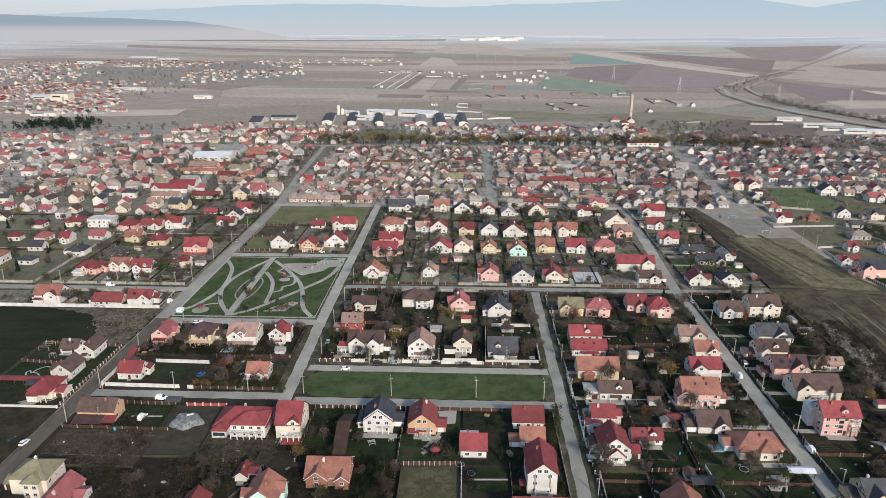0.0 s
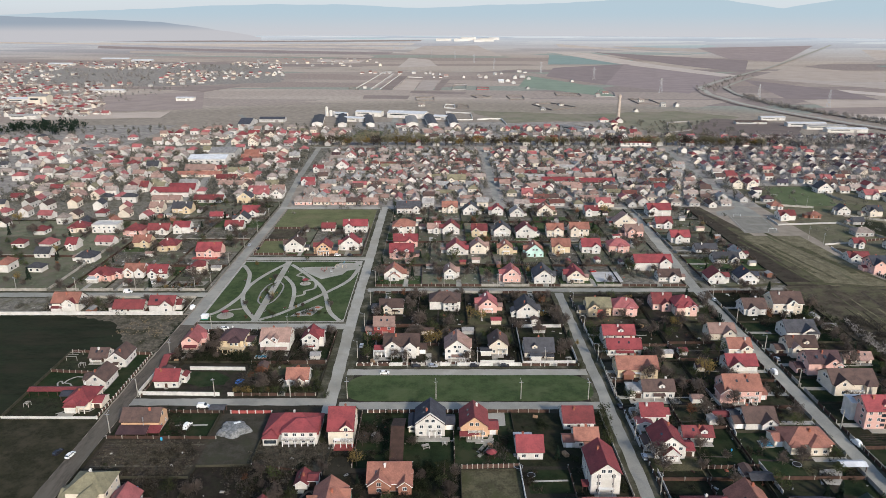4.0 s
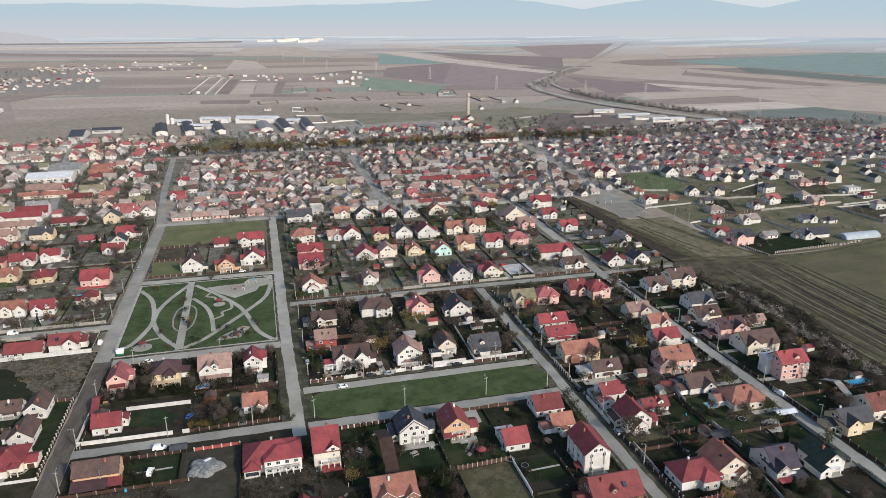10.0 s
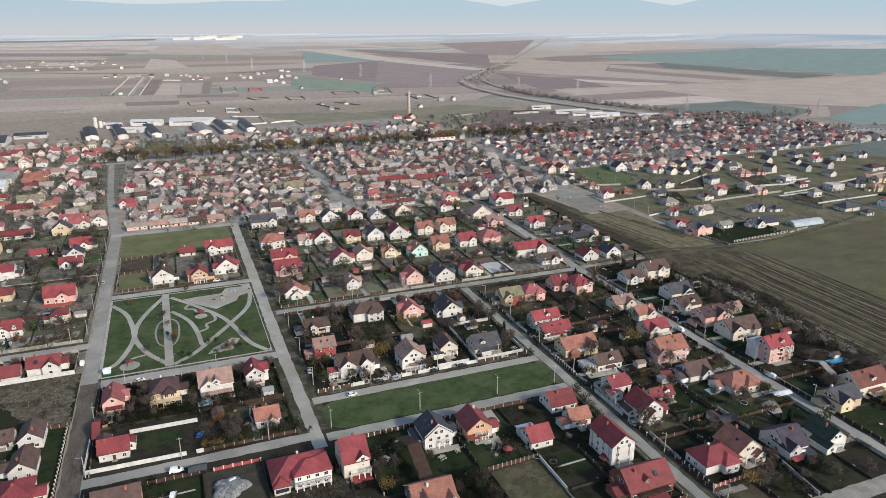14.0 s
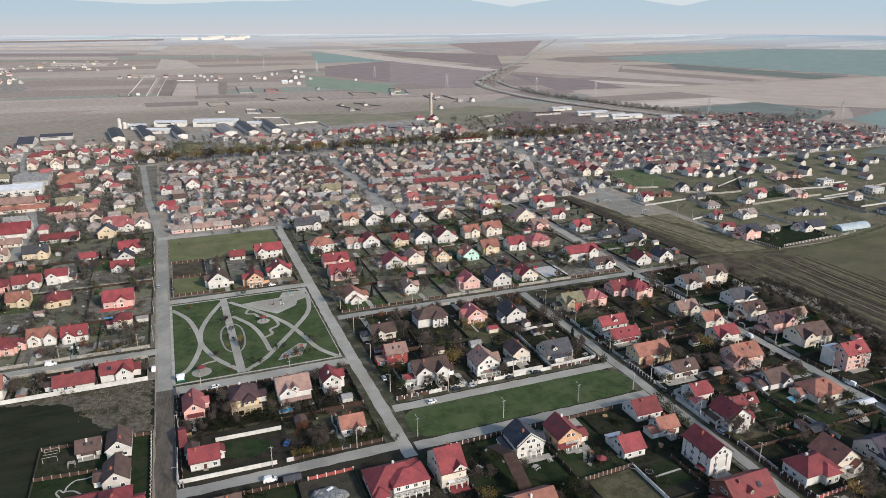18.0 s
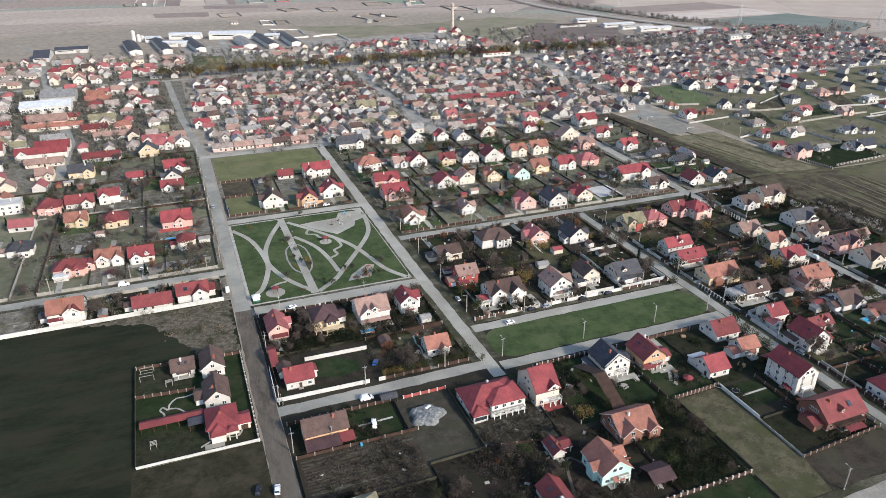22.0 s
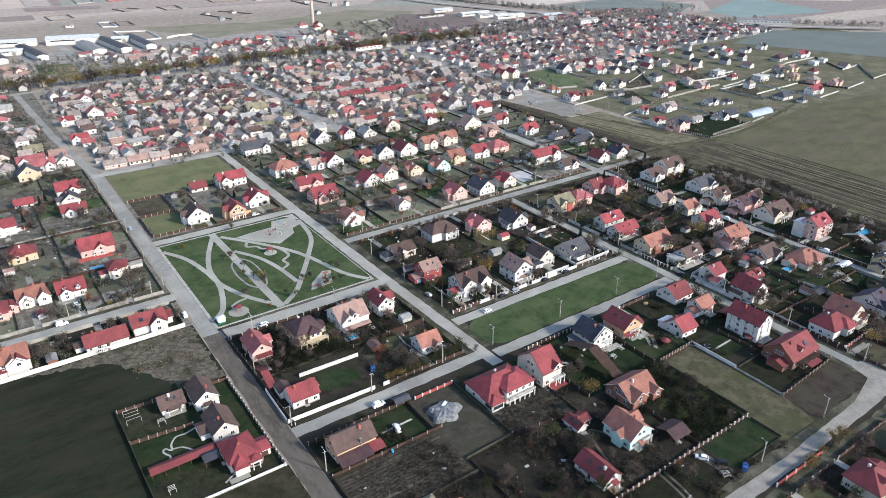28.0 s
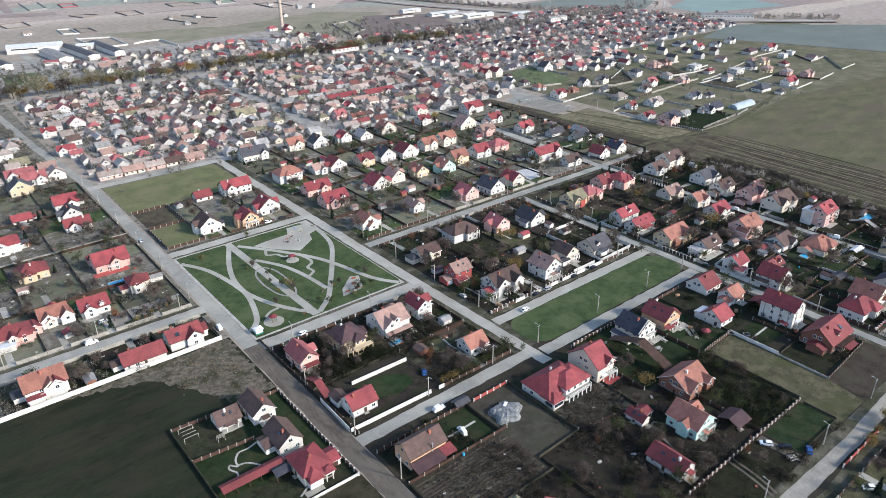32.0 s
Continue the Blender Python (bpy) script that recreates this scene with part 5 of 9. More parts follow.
def parapet(root, x, y, w, e, r, t=0.35):
    """A gable wall that stands proud of the roof."""
    v = [(u * (w / 2 + 0.1), s * t / 2, z) for s in (-1, 1) for u, z in ((-1, 0.1), (1, 0.1), (1, e + 0.55), (0, e + r + 0.75), (-1, e + 0.55))]
    part("parapet", mesh_of("parapet", [(p if abs(p[0]) > 0.01 else (0, p[1], p[2])) for p in v], [(0, 1, 2, 3, 4), (9, 8, 7, 6, 5)] + [(i, i + 5, (i + 1) % 5 + 5, (i + 1) % 5) for i in range(5)], WALLS["W"][1]), root, "", (x, y, 0))


wing(broad_villa, 3.6, -3.4, 13.4, 10.6, 5.7, "y", "R", "W", 0.53, True)
wing(broad_villa, -7.6, -6.2, 5.6, 6.6, 3.3, "y", "R", "W", 0.72, True)
veranda(broad_villa, 3.4, -8.7, 12.6, 1.8, 2.9, None, 6)
for u in (-1.4, 1.8, 5.0, 8.2):
    for z in (0.9, 3.7):
        part("window", WIN[2], broad_villa, "", (u, -8.7, z))
part("corner_window", mesh_of("corner_window", *box(-2.3, 2.3, -0.06, 0.06, 1.0, 2.5), GLASS), broad_villa, "", (-7.6, -9.5, 0))
part("corner_window", mesh_of("corner_window", *box(-0.06, 0.06, -1.6, 1.6, 1.0, 2.5), GLASS), broad_villa, "", (-10.4, -7.2, 0))
wing(cream_villa, 2.2, -4.6, 4.4, 6.6, 7.2, "y", "R", "C", 0.8, low=5.5)
veranda(cream_villa, 2.4, -7.5, 4.8, 2.4, 2.9)
paved(cream_villa, 1.4, -9.4, 7.4, 4.2, WALLS["D"][1], 0.35)
parapet(parapet_house, 0, -6.1, 11.4, 5.4, 4.45)
for u, z in ((-3.6, 0.9), (3.6, 0.9), (-3.4, 3.7), (0.0, 3.7), (3.4, 3.7), (-1.2, 6.3), (1.2, 6.3)):
    part("window", WIN[2], parapet_house, "", (u, -6.275, z))
veranda(parapet_house, 2.0, -6.3, 5.0, 1.3, 2.9)
paved(parapet_house, 1.0, -8.6, 13.5, 3.0)
wing(parapet_house, -7.2, 1.0, 2.6, 9, 2.6, "y", "K", "C", 0.5)
veranda(salmon_house, 0.5, -6.0, 6.0, 1.4, 2.9)
lean_to(salmon_house, -3.4, -6.0, 5.0, 2.6, 2.1, 2.75, "D")
paved(salmon_house, 3.0, -9.0, 5.5, 3.0)
wing(white_house, -1.6, 6.4, 6.4, 3.2, 3.0, "x", "W", "W", 0.3)
sheet("drive", [(-10.6, 249.8), (-2.8, 251.0), (-3.2, 240.9), (-9.3, 239.6)], 0.062, PAVING, "pale paved drive beside a house", "drive")
ribbon("garden_path", [(-8.3, 239.4), (-9.9, 232.5), (-12.5, 227.5), (-15.5, 222.7)], 1.4, 0.064, PAVING, "pale paved garden path")
roof_glass(white_house, 1.2, -2.6, 5.6, 38)
lean_to(tall_white_house, -6.0, -3.0, 3.2, 3.2, 2.2, 2.8, "D")
for u in (-2.6, 2.6):
    part("facade_band", mesh_of("facade_band", *box(u - 0.25, u + 0.25, -7.62, -7.5, 0.4, 8.5), PLINTH), tall_white_house)
for k in range(4):
    part("facade_band", mesh_of("facade_band", *box(-5.12, -5.05, -5.5 + 3.6 * k, -5.2 + 3.6 * k, 0.4, 8.5), PLINTH), tall_white_house)
veranda(timber_house, 0, -6.5, 13, 2.6, 2.8, WOOD, 6)
lean_to(timber_house, 0, -9.2, 8, 2.4, 2.1, 2.6, "D", 4)
roof_glass(timber_house, 3, -3.6, 6.9, 38, 0.7, 1.0)
wing(brick_villa, 5.6, -3.5, 4.6, 9, 3.6, "y", "O", "M", 0.8)
roof_glass(brick_villa, -4.4, -3.4, 5.9, 38)
roof_glass(brick_villa, -3.0, -3.4, 5.9, 38)
wing(turquoise_house, -5.2, -1.0, 3.4, 4.0, 4.6, "x", "O", "T", 0.8)
veranda(turquoise_house, 2.0, -6.0, 4.4, 1.6, 2.8)
wing(turquoise_house, 4.4, 2.0, 4.6, 5.0, 4.6, "x", "O", "T", 0.8)
wing(court_villa, -2.0, -6.6, 4.6, 4.2, 3.2, "y", "R", "W", 0.7, True)
paved(court_villa, -3.5, -9.6, 6.5, 2.4)
for u in (1.6, 3.9):
    part("column", mesh_of("column", *tube((u, -8.6, 0), (u, -8.6, 3.0), 0.22, 0.2, 10), WALLS["W"][1]), court_villa)
wing(court_villa, 2.8, -7.2, 3.4, 3.4, 4.0, "y", "R", "W", 0.6, True, 2.9)
wing(pink_house, 4.4, 1.6, 3.6, 5.0, 3.8, "x", "V", "N", 0.7)
lean_to(pink_house, 0.4, -6.5, 6.6, 2.2, 2.2, 2.8, "D")
veranda(veranda_house, 0.4, -8.0, 12.6, 2.6, 2.9, WALLS["Y"][1], 6)
part("baluster_wall", mesh_of("baluster_wall", *box(-5.9, 6.7, -10.6, -10.4, 0, 0.6), WALLS["Y"][1]), veranda_house)
wing(dormer_villa, 0.0, -4.6, 3.4, 5.2, 6.6, "y", "P", "W", 0.8, low=4.9)
wing(dormer_villa, 4.2, 3.0, 5.6, 5.6, 6.4, "y", "P", "W", 0.9, True)
lean_to(dormer_villa, 0, -8.1, 13.0, 2.2, 2.3, 2.9, "P", 6)
paved(dormer_villa, 0, -10.2, 14.6, 3.6)
wing(corner_house, 3.6, 0.5, 5.2, 5.6, 5.6, "x", "R", "W", 0.8)
veranda(corner_house, -0.6, -5.5, 5.0, 1.6, 2.8)
wing(orange_house, 1.6, -4.6, 3.6, 3.6, 3.4, "y", "O", "C", 0.75)
veranda(orange_house, -2.6, -4.5, 3.6, 1.6, 0.7)
wing(walled_house, 5.6, 2.6, 3.4, 4.6, 3.0, "y", "D", "W", 0.5)
wing(walled_house, -4.2, 7.0, 5.0, 6.0, 2.7, "y", "B", "W", 0.5)
wing(red_annex_house, -3.4, -6.2, 4.6, 4.0, 3.0, "x", "R", "D", 0.45)
wing(columned_villa, 4.2, -5.2, 6.0, 6.0, 5.6, "y", "B", "W", 0.95)
wing(columned_villa, -10.6, -2.4, 5.0, 5.0, 3.0, "x", "R", "W", 0.5)
veranda(columned_villa, -10.6, -5.0, 6.0, 2.2, 2.8, None, 4)
veranda(columned_villa, -1.6, -6.9, 5.0, 1.6, 2.9)
paved(columned_villa, -9.0, -8.6, 9.0, 3.6)
wing(white_villa, 4.0, -1.0, 5.6, 6.0, 6.0, "x", "P", "W", 0.9)
veranda(white_villa, 3.4, -6.0, 4.6, 1.5, 3.0)
veranda(cream_house, 2.0, -5.5, 4.4, 1.4, 2.9)
wing(cream_house, -6.2, -5.0, 5.0, 4.0, 2.6, "x", "S", "W", 0.25)
wing(long_white_house, -9.4, 0.0, 6.6, 7.0, 3.6, "x", "G", "W", 0.06)
paved(long_white_house, -2.0, -6.2, 22, 4.0)
wing(stepped_house, -4.0, -5.4, 6.0, 4.6, 3.4, "y", "V", "W", 0.4)
wing(stepped_house, 5.4, 1.0, 4.4, 5.0, 4.0, "x", "R", "W", 0.6)
wing(gable_front_house, 0, -6.4, 6.0, 3.0, 3.0, "y", "R", "W", 0.9)
wing(gable_front_house, -6.4, 2.0, 3.6, 6.0, 2.8, "y", "B", "W", 0.5)
wing(rose_villa, -6.8, -3.5, 6.4, 6.0, 4.6, "y", "O", "N", 0.8)
wing(rose_villa, 7.8, 4.6, 5.0, 5.0, 5.0, "y", "R", "N", 0.7)
veranda(rose_villa, 3.0, -6.0, 6.0, 1.6, 2.9)
wing(grey_roof_house, -7.4, 2.0, 5.0, 6.0, 3.0, "x", "S", "G", 0.35)
wing(purple_villa, -3.2, -6.4, 5.6, 4.6, 4.6, "y", "U", "W", 0.95)
wing(purple_villa, 5.4, 1.0, 5.0, 6.6, 4.6, "x", "U", "W", 0.9)
lean_to(purple_villa, 2.6, -7.0, 7.4, 3.6, 2.2, 2.9, "K", 4)
lean_to(purple_villa, -3.4, -9.2, 5.6, 2.4, 2.2, 2.7, "R", 3)
wing(barn_house, -4.6, -4.0, 5.0, 8.0, 3.0, "y", "F", "W", 0.7)
wing(turret_house, 6.6, -5.8, 4.4, 4.4, 5.0, "y", "B", "C", 0.8, True)
wing(turret_house, 7.6, 5.6, 6.0, 5.0, 4.6, "x", "R", "C", 0.6)
veranda(turret_house, -1.0, -7.5, 7.0, 2.2, 2.9, None, 4)
for k in range(4):
    part("stair_window", mesh_of("stair_window", *box(-0.9, 0.9, -5.26, -5.16, 1.4 + 2.15 * k, 2.7 + 2.15 * k), GLASS), apartment_house)
for k in range(3):
    veranda(apartment_house, 5.0, -5.2, 3.4, 1.3, 2.8 + 2.1 * k, None, 2)
wing(apartment_house, -5.2, 4.6, 8.0, 6.0, 8.2, "x", "W", "W", 0.2)
wing(peach_villa, 5.6, -5.4, 4.0, 4.0, 6.0, "y", "P", "N", 0.8)
for u in (-3.5, 0.5):
    roof_glass(peach_villa, u, -3.6, 8.6, 36, 0.6, 0.8)
wing(gabled_villa, 3.4, -6.4, 5.0, 4.0, 3.2, "y", "O", "C", 0.8)
wing(gabled_villa, -7.4, 1.0, 4.0, 7.0, 2.8, "y", "D", "C", 0.4)
wing(wall_side_house, 7.8, 1.0, 4.4, 6.0, 3.2, "x", "D", "W", 0.7)
roof_glass(wall_side_house, -3.0, -3.0, 6.4, 36, 0.8, 0.9)
wing(orange_roof_house, -4.2, -5.6, 5.6, 4.0, 2.8, "x", "D", "W", 0.3)
wing(orange_roof_house, 3.4, -5.0, 5.6, 4.0, 5.5, "y", "D", "W", 0.8)
lean_to(bungalow, -2.0, -4.5, 12.0, 5.0, 2.0, 3.2, "M", 4)
lean_to(bungalow, 6.6, -4.5, 5.0, 4.2, 2.1, 3.1, "D", 2)
part("flue", mesh_of("flue", *stack((0.16, 2.0), (0.16, 6.6), (0.24, 6.62), (0.24, 6.75)), STEEL), bungalow, "tall steel flue", (1.5, -4.7, 0))

wing(side_hip_house, -8.4, 0.5, 5.6, 6.4, 2.8, "x", "S", "C", 0.6, True)
veranda(side_hip_house, 1.0, -4.5, 6.0, 2.0, 2.6, WOOD, 4)
wing(front_gable_house, 0.5, -5.8, 6.4, 3.6, 2.6, "y", "O", "W", 0.8)
for u in (-3.6, 3.6):
    wing(twin_dormer_house, u, -4.2, 2.6, 4.0, 6.0, "y", "R", "W", 0.8, low=4.5)
veranda(brick_balcony_house, 0, -5.5, 8.0, 1.5, 2.8, None, 3)
wing(cross_gable_house, -6.0, -1.5, 4.6, 6.0, 4.2, "x", "R", "W", 0.8)
for u in (-2.8, 2.8):
    wing(skylight_house, u, -3.6, 1.9, 3.2, 5.2, "y", "R", "W", 0.9, low=4.2)
paved(skylight_house, -1.0, -7.2, 12, 4.0, CONCRETE)
wing(round_dormer_house, -0.8, -5.6, 3.4, 4.4, 4.6, "y", "D", "N", 0.9)
wing(round_dormer_house, -4.0, -7.4, 6.6, 4.8, 2.6, "x", "W", "W", 0.12)
wing(round_dormer_house, 8.4, 1.0, 5.0, 6.0, 3.2, "y", "D", "N", 0.6)
wing(narrow_house, 3.0, -1.0, 4.4, 5.0, 5.2, "x", "D", "C", 0.9)
wing(steep_villa, 4.6, -3.0, 5.6, 9.0, 3.8, "y", "O", "W", 1.0)
wing(steep_villa, -2.6, -5.6, 3.0, 3.0, 3.0, "y", "O", "C", 0.9)
for u in (3.0, 5.2, 7.4):
    part("column", mesh_of("column", *box(u - 0.18, u + 0.18, -8.4, -8.04, 0, 5.0), WALLS["W"][1]), column_house)
veranda(column_house, 5.2, -5.6, 5.6, 2.2, 2.8, None, 3)
wing(grey_gable_house, -6.6, -2.0, 3.6, 6.0, 3.0, "y", "S", "W", 0.6)
wing(half_hip_house, -2.0, -7.0, 5.0, 3.6, 2.6, "x", "S", "W", 0.35)
lean_to(half_hip_house, 5.0, -6.0, 4.0, 2.6, 2.1, 2.7, "S", 2)
wing(yellow_corner_house, 1.0, -5.2, 4.4, 4.0, 5.0, "y", "L", "D", 0.9, True)
wing(hip_villa, -3.4, -6.4, 4.4, 3.6, 5.4, "y", "R", "N", 0.8, True)
wing(hip_villa, 4.0, -6.2, 3.8, 3.4, 5.4, "y", "R", "N", 0.8)
wing(brick_porch_house, -4.6, -5.6, 4.6, 3.8, 3.0, "y", "O", "M", 0.7, True)
veranda(brick_porch_house, 3.6, -5.5, 6.6, 2.2, 2.6, WALLS["C"][1], 4)
veranda(red_porch_house, 1.0, -6.6, 9.0, 2.2, 2.7, WALLS["C"][1], 5)
veranda(tall_cream_house, 5.2, -6.0, 4.6, 1.5, 2.8, WALLS["C"][1], 2)
veranda(tall_cream_house, 5.2, -6.0, 4.6, 1.5, 5.2, WALLS["C"][1], 2)
wing(tall_cream_house, 2.0, -4.8, 4.0, 5.2, 7.2, "y", "B", "C", 0.8, low=6.0)
wing(slate_villa, 4.6, -6.0, 5.4, 4.6, 5.0, "y", "S", "W", 0.8, True)
veranda(slate_villa, -3.6, -6.0, 6.4, 1.8, 2.8, None, 4)
wing(brown_villa, -3.6, -5.0, 4.6, 4.0, 5.0, "y", "P", "C", 0.85)
paved(large_red_house, -2.0, -8.0, 17, 4.2, WALLS["D"][1], 0.4)
wing(large_red_house, -3.0, 8.6, 12, 5.0, 3.4, "x", "D", "N", 0.6)
wing(orange_bungalow, -5.6, -5.0, 5.0, 4.4, 3.4, "y", "O", "C", 0.6, True)

# ---- the occupied ground, on a one-metre grid ----
GX0, GY0 = -460, 60
TAKEN = np.zeros((760, 560), bool)


def take(x0, x1, y0, y1):
    TAKEN[max(0, int(x0 - GX0)):max(0, int(math.ceil(x1 - GX0))), max(0, int(y0 - GY0)):max(0, int(math.ceil(y1 - GY0)))] = True


def free(x, y):
    i, k = int(x - GX0), int(y - GY0)
    return 0 <= i < 760 and 0 <= k < 560 and not TAKEN[i, k]


for hx, hy, hw, hd in FOOTPRINTS:
    take(hx - hw / 2 - 1, hx + hw / 2 + 1, hy - hd / 2 - 1.6, hy + hd / 2 + 1)
for r4 in ((-173, -161, 60, 620), (-84, -70, 245, 590), (-163, -82, 340, 452), (-163, -82, 329, 341), (-460, -165, 375, 387), (-163, -80, 254, 264), (-72, 47, 250, 262), (-72, 47, 262, 291), (36, 48, 140, 386), (-72, 128, 382, 394),
           (123, 143, 140, 590), (-163, 210, 142, 155), (-170, 140, 576, 587), (-161, -84, 518, 578), (68, 87, 401, 421), (-460, -211, 60, 351), (200, 300, 60, 620), (-267, -257, 562, 620)):
    take(*r4)

# ---- plants ----
def leaves(centres, spread, count, long, wide, rng):
    """Loose blades round the given centres: vertices and quads."""
    c = np.asarray(centres, float)
    pick = rng.integers(0, len(c), count)
    p = c[pick] + rng.normal(0, 1, (count, 3)) * spread
    a = rng.normal(0, 1, (count, 3))
    a /= np.linalg.norm(a, axis=1)[:, None]
    b = np.cross(a, rng.normal(0, 1, (count, 3)))
    b /= np.linalg.norm(b, axis=1)[:, None]
    s = rng.uniform(0.6, 1.3, (count, 1))
    a, b = a * long * s, b * wide * s
    v = np.stack([p - a - b, p + a - b, p + a + b, p - a + b], 1).reshape(-1, 3)
    v[:, 2] = np.maximum(v[:, 2], 0.03)
    return v, np.arange(count * 4).reshape(-1, 4)


def tree_meshes(height, seed, leaf, count, bare=False):
    rng = np.random.default_rng(seed)
    solids = [tube((0, 0, -0.1), (0.1, 0.05, height * 0.45), 0.035 * height * 0.6, 0.022 * height * 0.6, 7), tube((0.1, 0.05, height * 0.45), (0, 0.1, height * 0.85), 0.022 * height * 0.6, 0.01 * height)]
    tips = [(0, 0.1, height * 0.85)]
    for k in range(9):
        z0 = height * rng.uniform(0.25, 0.6)
        a, out, up = rng.uniform(0, 6.28), height * rng.uniform(0.18, 0.36), height * rng.uniform(0.15, 0.36)
        mid = (math.cos(a) * out * 0.6, math.sin(a) * out * 0.6, z0 + up * 0.55)
        tip = (math.cos(a + 0.3) * out, math.sin(a + 0.3) * out, z0 + up)
        solids += [tube((0.05, 0.03, z0), mid, 0.011 * height, 0.007 * height, 4), tube(mid, tip, 0.007 * height, 0.002 * height, 4)]
        tips += [mid, tip, tip]
    trunk = mesh_of("trunk", *join(*solids), BARK)
    v, f = leaves(tips, height * (0.10 if not bare else 0.09), count, height * (0.028 if not bare else 0.075), height * (0.018 if not bare else 0.0085), rng)
    return trunk, mesh_of("crown", v, f.tolist(), leaf)


def conifer_meshes(height, seed, slim=0.24):
    rng = np.random.default_rng(seed)
    trunk = mesh_of("trunk", *tube((0, 0, -0.1), (0, 0, height * 0.95), 0.02 * height + 0.05, 0.02, 7), BARK)
    z = rng.uniform(0.04, 1.0, 420)
    a, r = rng.uniform(0, 6.28, 420), rng.uniform(0.35, 1.0, 420) * (1 - z) * slim * height
    c = np.stack([np.cos(a) * r, np.sin(a) * r, z * height], 1)
    v, f = leaves(c, 0.05, 520, 0.055 * height, 0.016 * height, rng)
    return trunk, mesh_of("crown", v, f.tolist(), NEEDLE)


KINDS = {
    "bare": ("bare grey-brown garden tree", [tree_meshes(h, s, TWIG, 560, True) for h, s in ((4.5, 1), (5.5, 2), (4.0, 3), (6.5, 4))]),
    "olive": ("small tree with dull olive leaves", [tree_meshes(h, s, LEAF_G, 420) for h, s in ((4.5, 5), (5.5, 6), (6.5, 7))]),
    "yellow": ("autumn tree with yellow leaves", [tree_meshes(h, s, LEAF_Y, 420) for h, s in ((4.5, 8), (6.5, 9), (8.0, 10))]),
    "rust": ("autumn tree with rust-orange leaves", [tree_meshes(h, s, LEAF_R, 420) for h, s in ((3.6, 11), (5.0, 12))]),
    "conifer": ("dark green young conifer", [conifer_meshes(h, s) for h, s in ((4.0, 13), (6.0, 14), (5.0, 15))]),
    "thuja": ("dark green columnar thuja", [conifer_meshes(4.5, 16, 0.13)]),
}


FAR_TREES, NEAR_TREES = [], []


def tree(kind, x, y, rng, size=None, which=None):
    label, protos = KINDS[kind]
    if size is None and (y > 392 or x < -170 or len(NEAR_TREES) > 115):
        FAR_TREES.append((kind, rng.randrange(len(protos)), x, y, rng.uniform(0.85, 1.45), rng.uniform(0, 6.28)))
        return None
    NEAR_TREES.append(x)
    trunk, crown = protos[rng.randrange(len(protos)) if which is None else which]
    root = tagged(new("tree"), label, "tree", "garden trees")
    s = size or rng.uniform(0.85, 1.5)
    root.location, root.rotation_euler, root.scale = (x, y, 0.02), (0, 0, rng.uniform(0, 6.28)), (s, s, s * rng.uniform(0.9, 1.1))
    part("trunk", trunk, root)
    part("crown", crown, root)
    return root


# ---- fences, plots and gardens ----
POST = mesh_of("post", *stack((0.14, -0.2), (0.14, 1.0), (0.19, 1.01), (0.19, 1.06), (0.02, 1.1)), CONCRETE)
POST_W = mesh_of("post", *stack((0.2, -0.2), (0.2, 1.0), (0.27, 1.01), (0.27, 1.06), (0.02, 1.1)), WALLS["W"][1])
FENCES = {
    "white": ("whitish rendered garden wall with a flat cap", GARDEN_WALL, 1.7, 0.18, None),
    "pale": ("pale grey concrete plot wall with a flat cap", WALLS["G"][1], 1.5, 0.2, None),
    "pillar": ("garden fence of white pillars and dark panels", WOOD, 1.25, 0.08, POST_W),
    "concrete": ("grey concrete panel fence between posts", CONCRETE, 1.6, 0.08, POST),
    "dark": ("dark wooden board fence between posts", WOOD, 1.4, 0.07, POST),
    "red": ("brick-red panel fence between pale pillars", WALLS["D"][1], 1.3, 0.08, POST_W),
    "wire": ("low dark wire and hedge boundary fence", mat("wire_hedge", (0.055, 0.05, 0.035), (0.035, 0.035, 0.025), 3, 0.4, 0.95, 0.4, 0.3), 1.0, 0.14, None),
}


FAR_FENCES = []


def fence(x0, y0, x1, y1, style, gap=4.2, tall=1.0):
    label, m, h, t, post = FENCES[style]
    h *= tall
    length = math.hypot(x1 - x0, y1 - y0)
    if length < 1.5:
        return
    if max(y0, y1) > 396 and tall == 1.0:
        FAR_FENCES.append((x0, y0, x1, y1, h, t, sorted(FENCES).index(style)))
        return
    root = tagged(new("fence" if style != "white" and style != "pale" else "garden_wall"), label, "fence", "garden fences")
    root.location, root.rotation_euler = (x0, y0, 0), (0, 0, math.atan2(y1 - y0, x1 - x0))
    prof = [(-t, -0.1), (t, -0.1), (t, h), (t + 0.06, h + 0.01), (t + 0.06, h + 0.1), (-t - 0.06, h + 0.1), (-t - 0.06, h + 0.01), (-t, h)]
    v = [(x, y / 2, z) for x in (0, length) for y, z in prof]
    f = [tuple(range(8)), tuple(range(15, 7, -1))] + [(i, i + 8, (i + 1) % 8 + 8, (i + 1) % 8) for i in range(8)]
    part("panel" if style not in ("white", "pale") else "wall_run", mesh_of("panel", v, f, m), root)
    if post:
        n = max(1, round(length / gap))
        for i in range(n + 1):
            part("post", post, root, "", (length * i / n, 0, 0), 0.0, (1, 1, h + 0.15))


PLOTS = (TURF, SOIL, GARDEN_LAWN, DRY, SOIL, GARDEN_LAWN, TURF, FALLOW)
YARD_PLOTS = (YARD_TURF, YARD_EARTH, YARD_EARTH, YARD_TURF, LAWN, YARD_TURF)


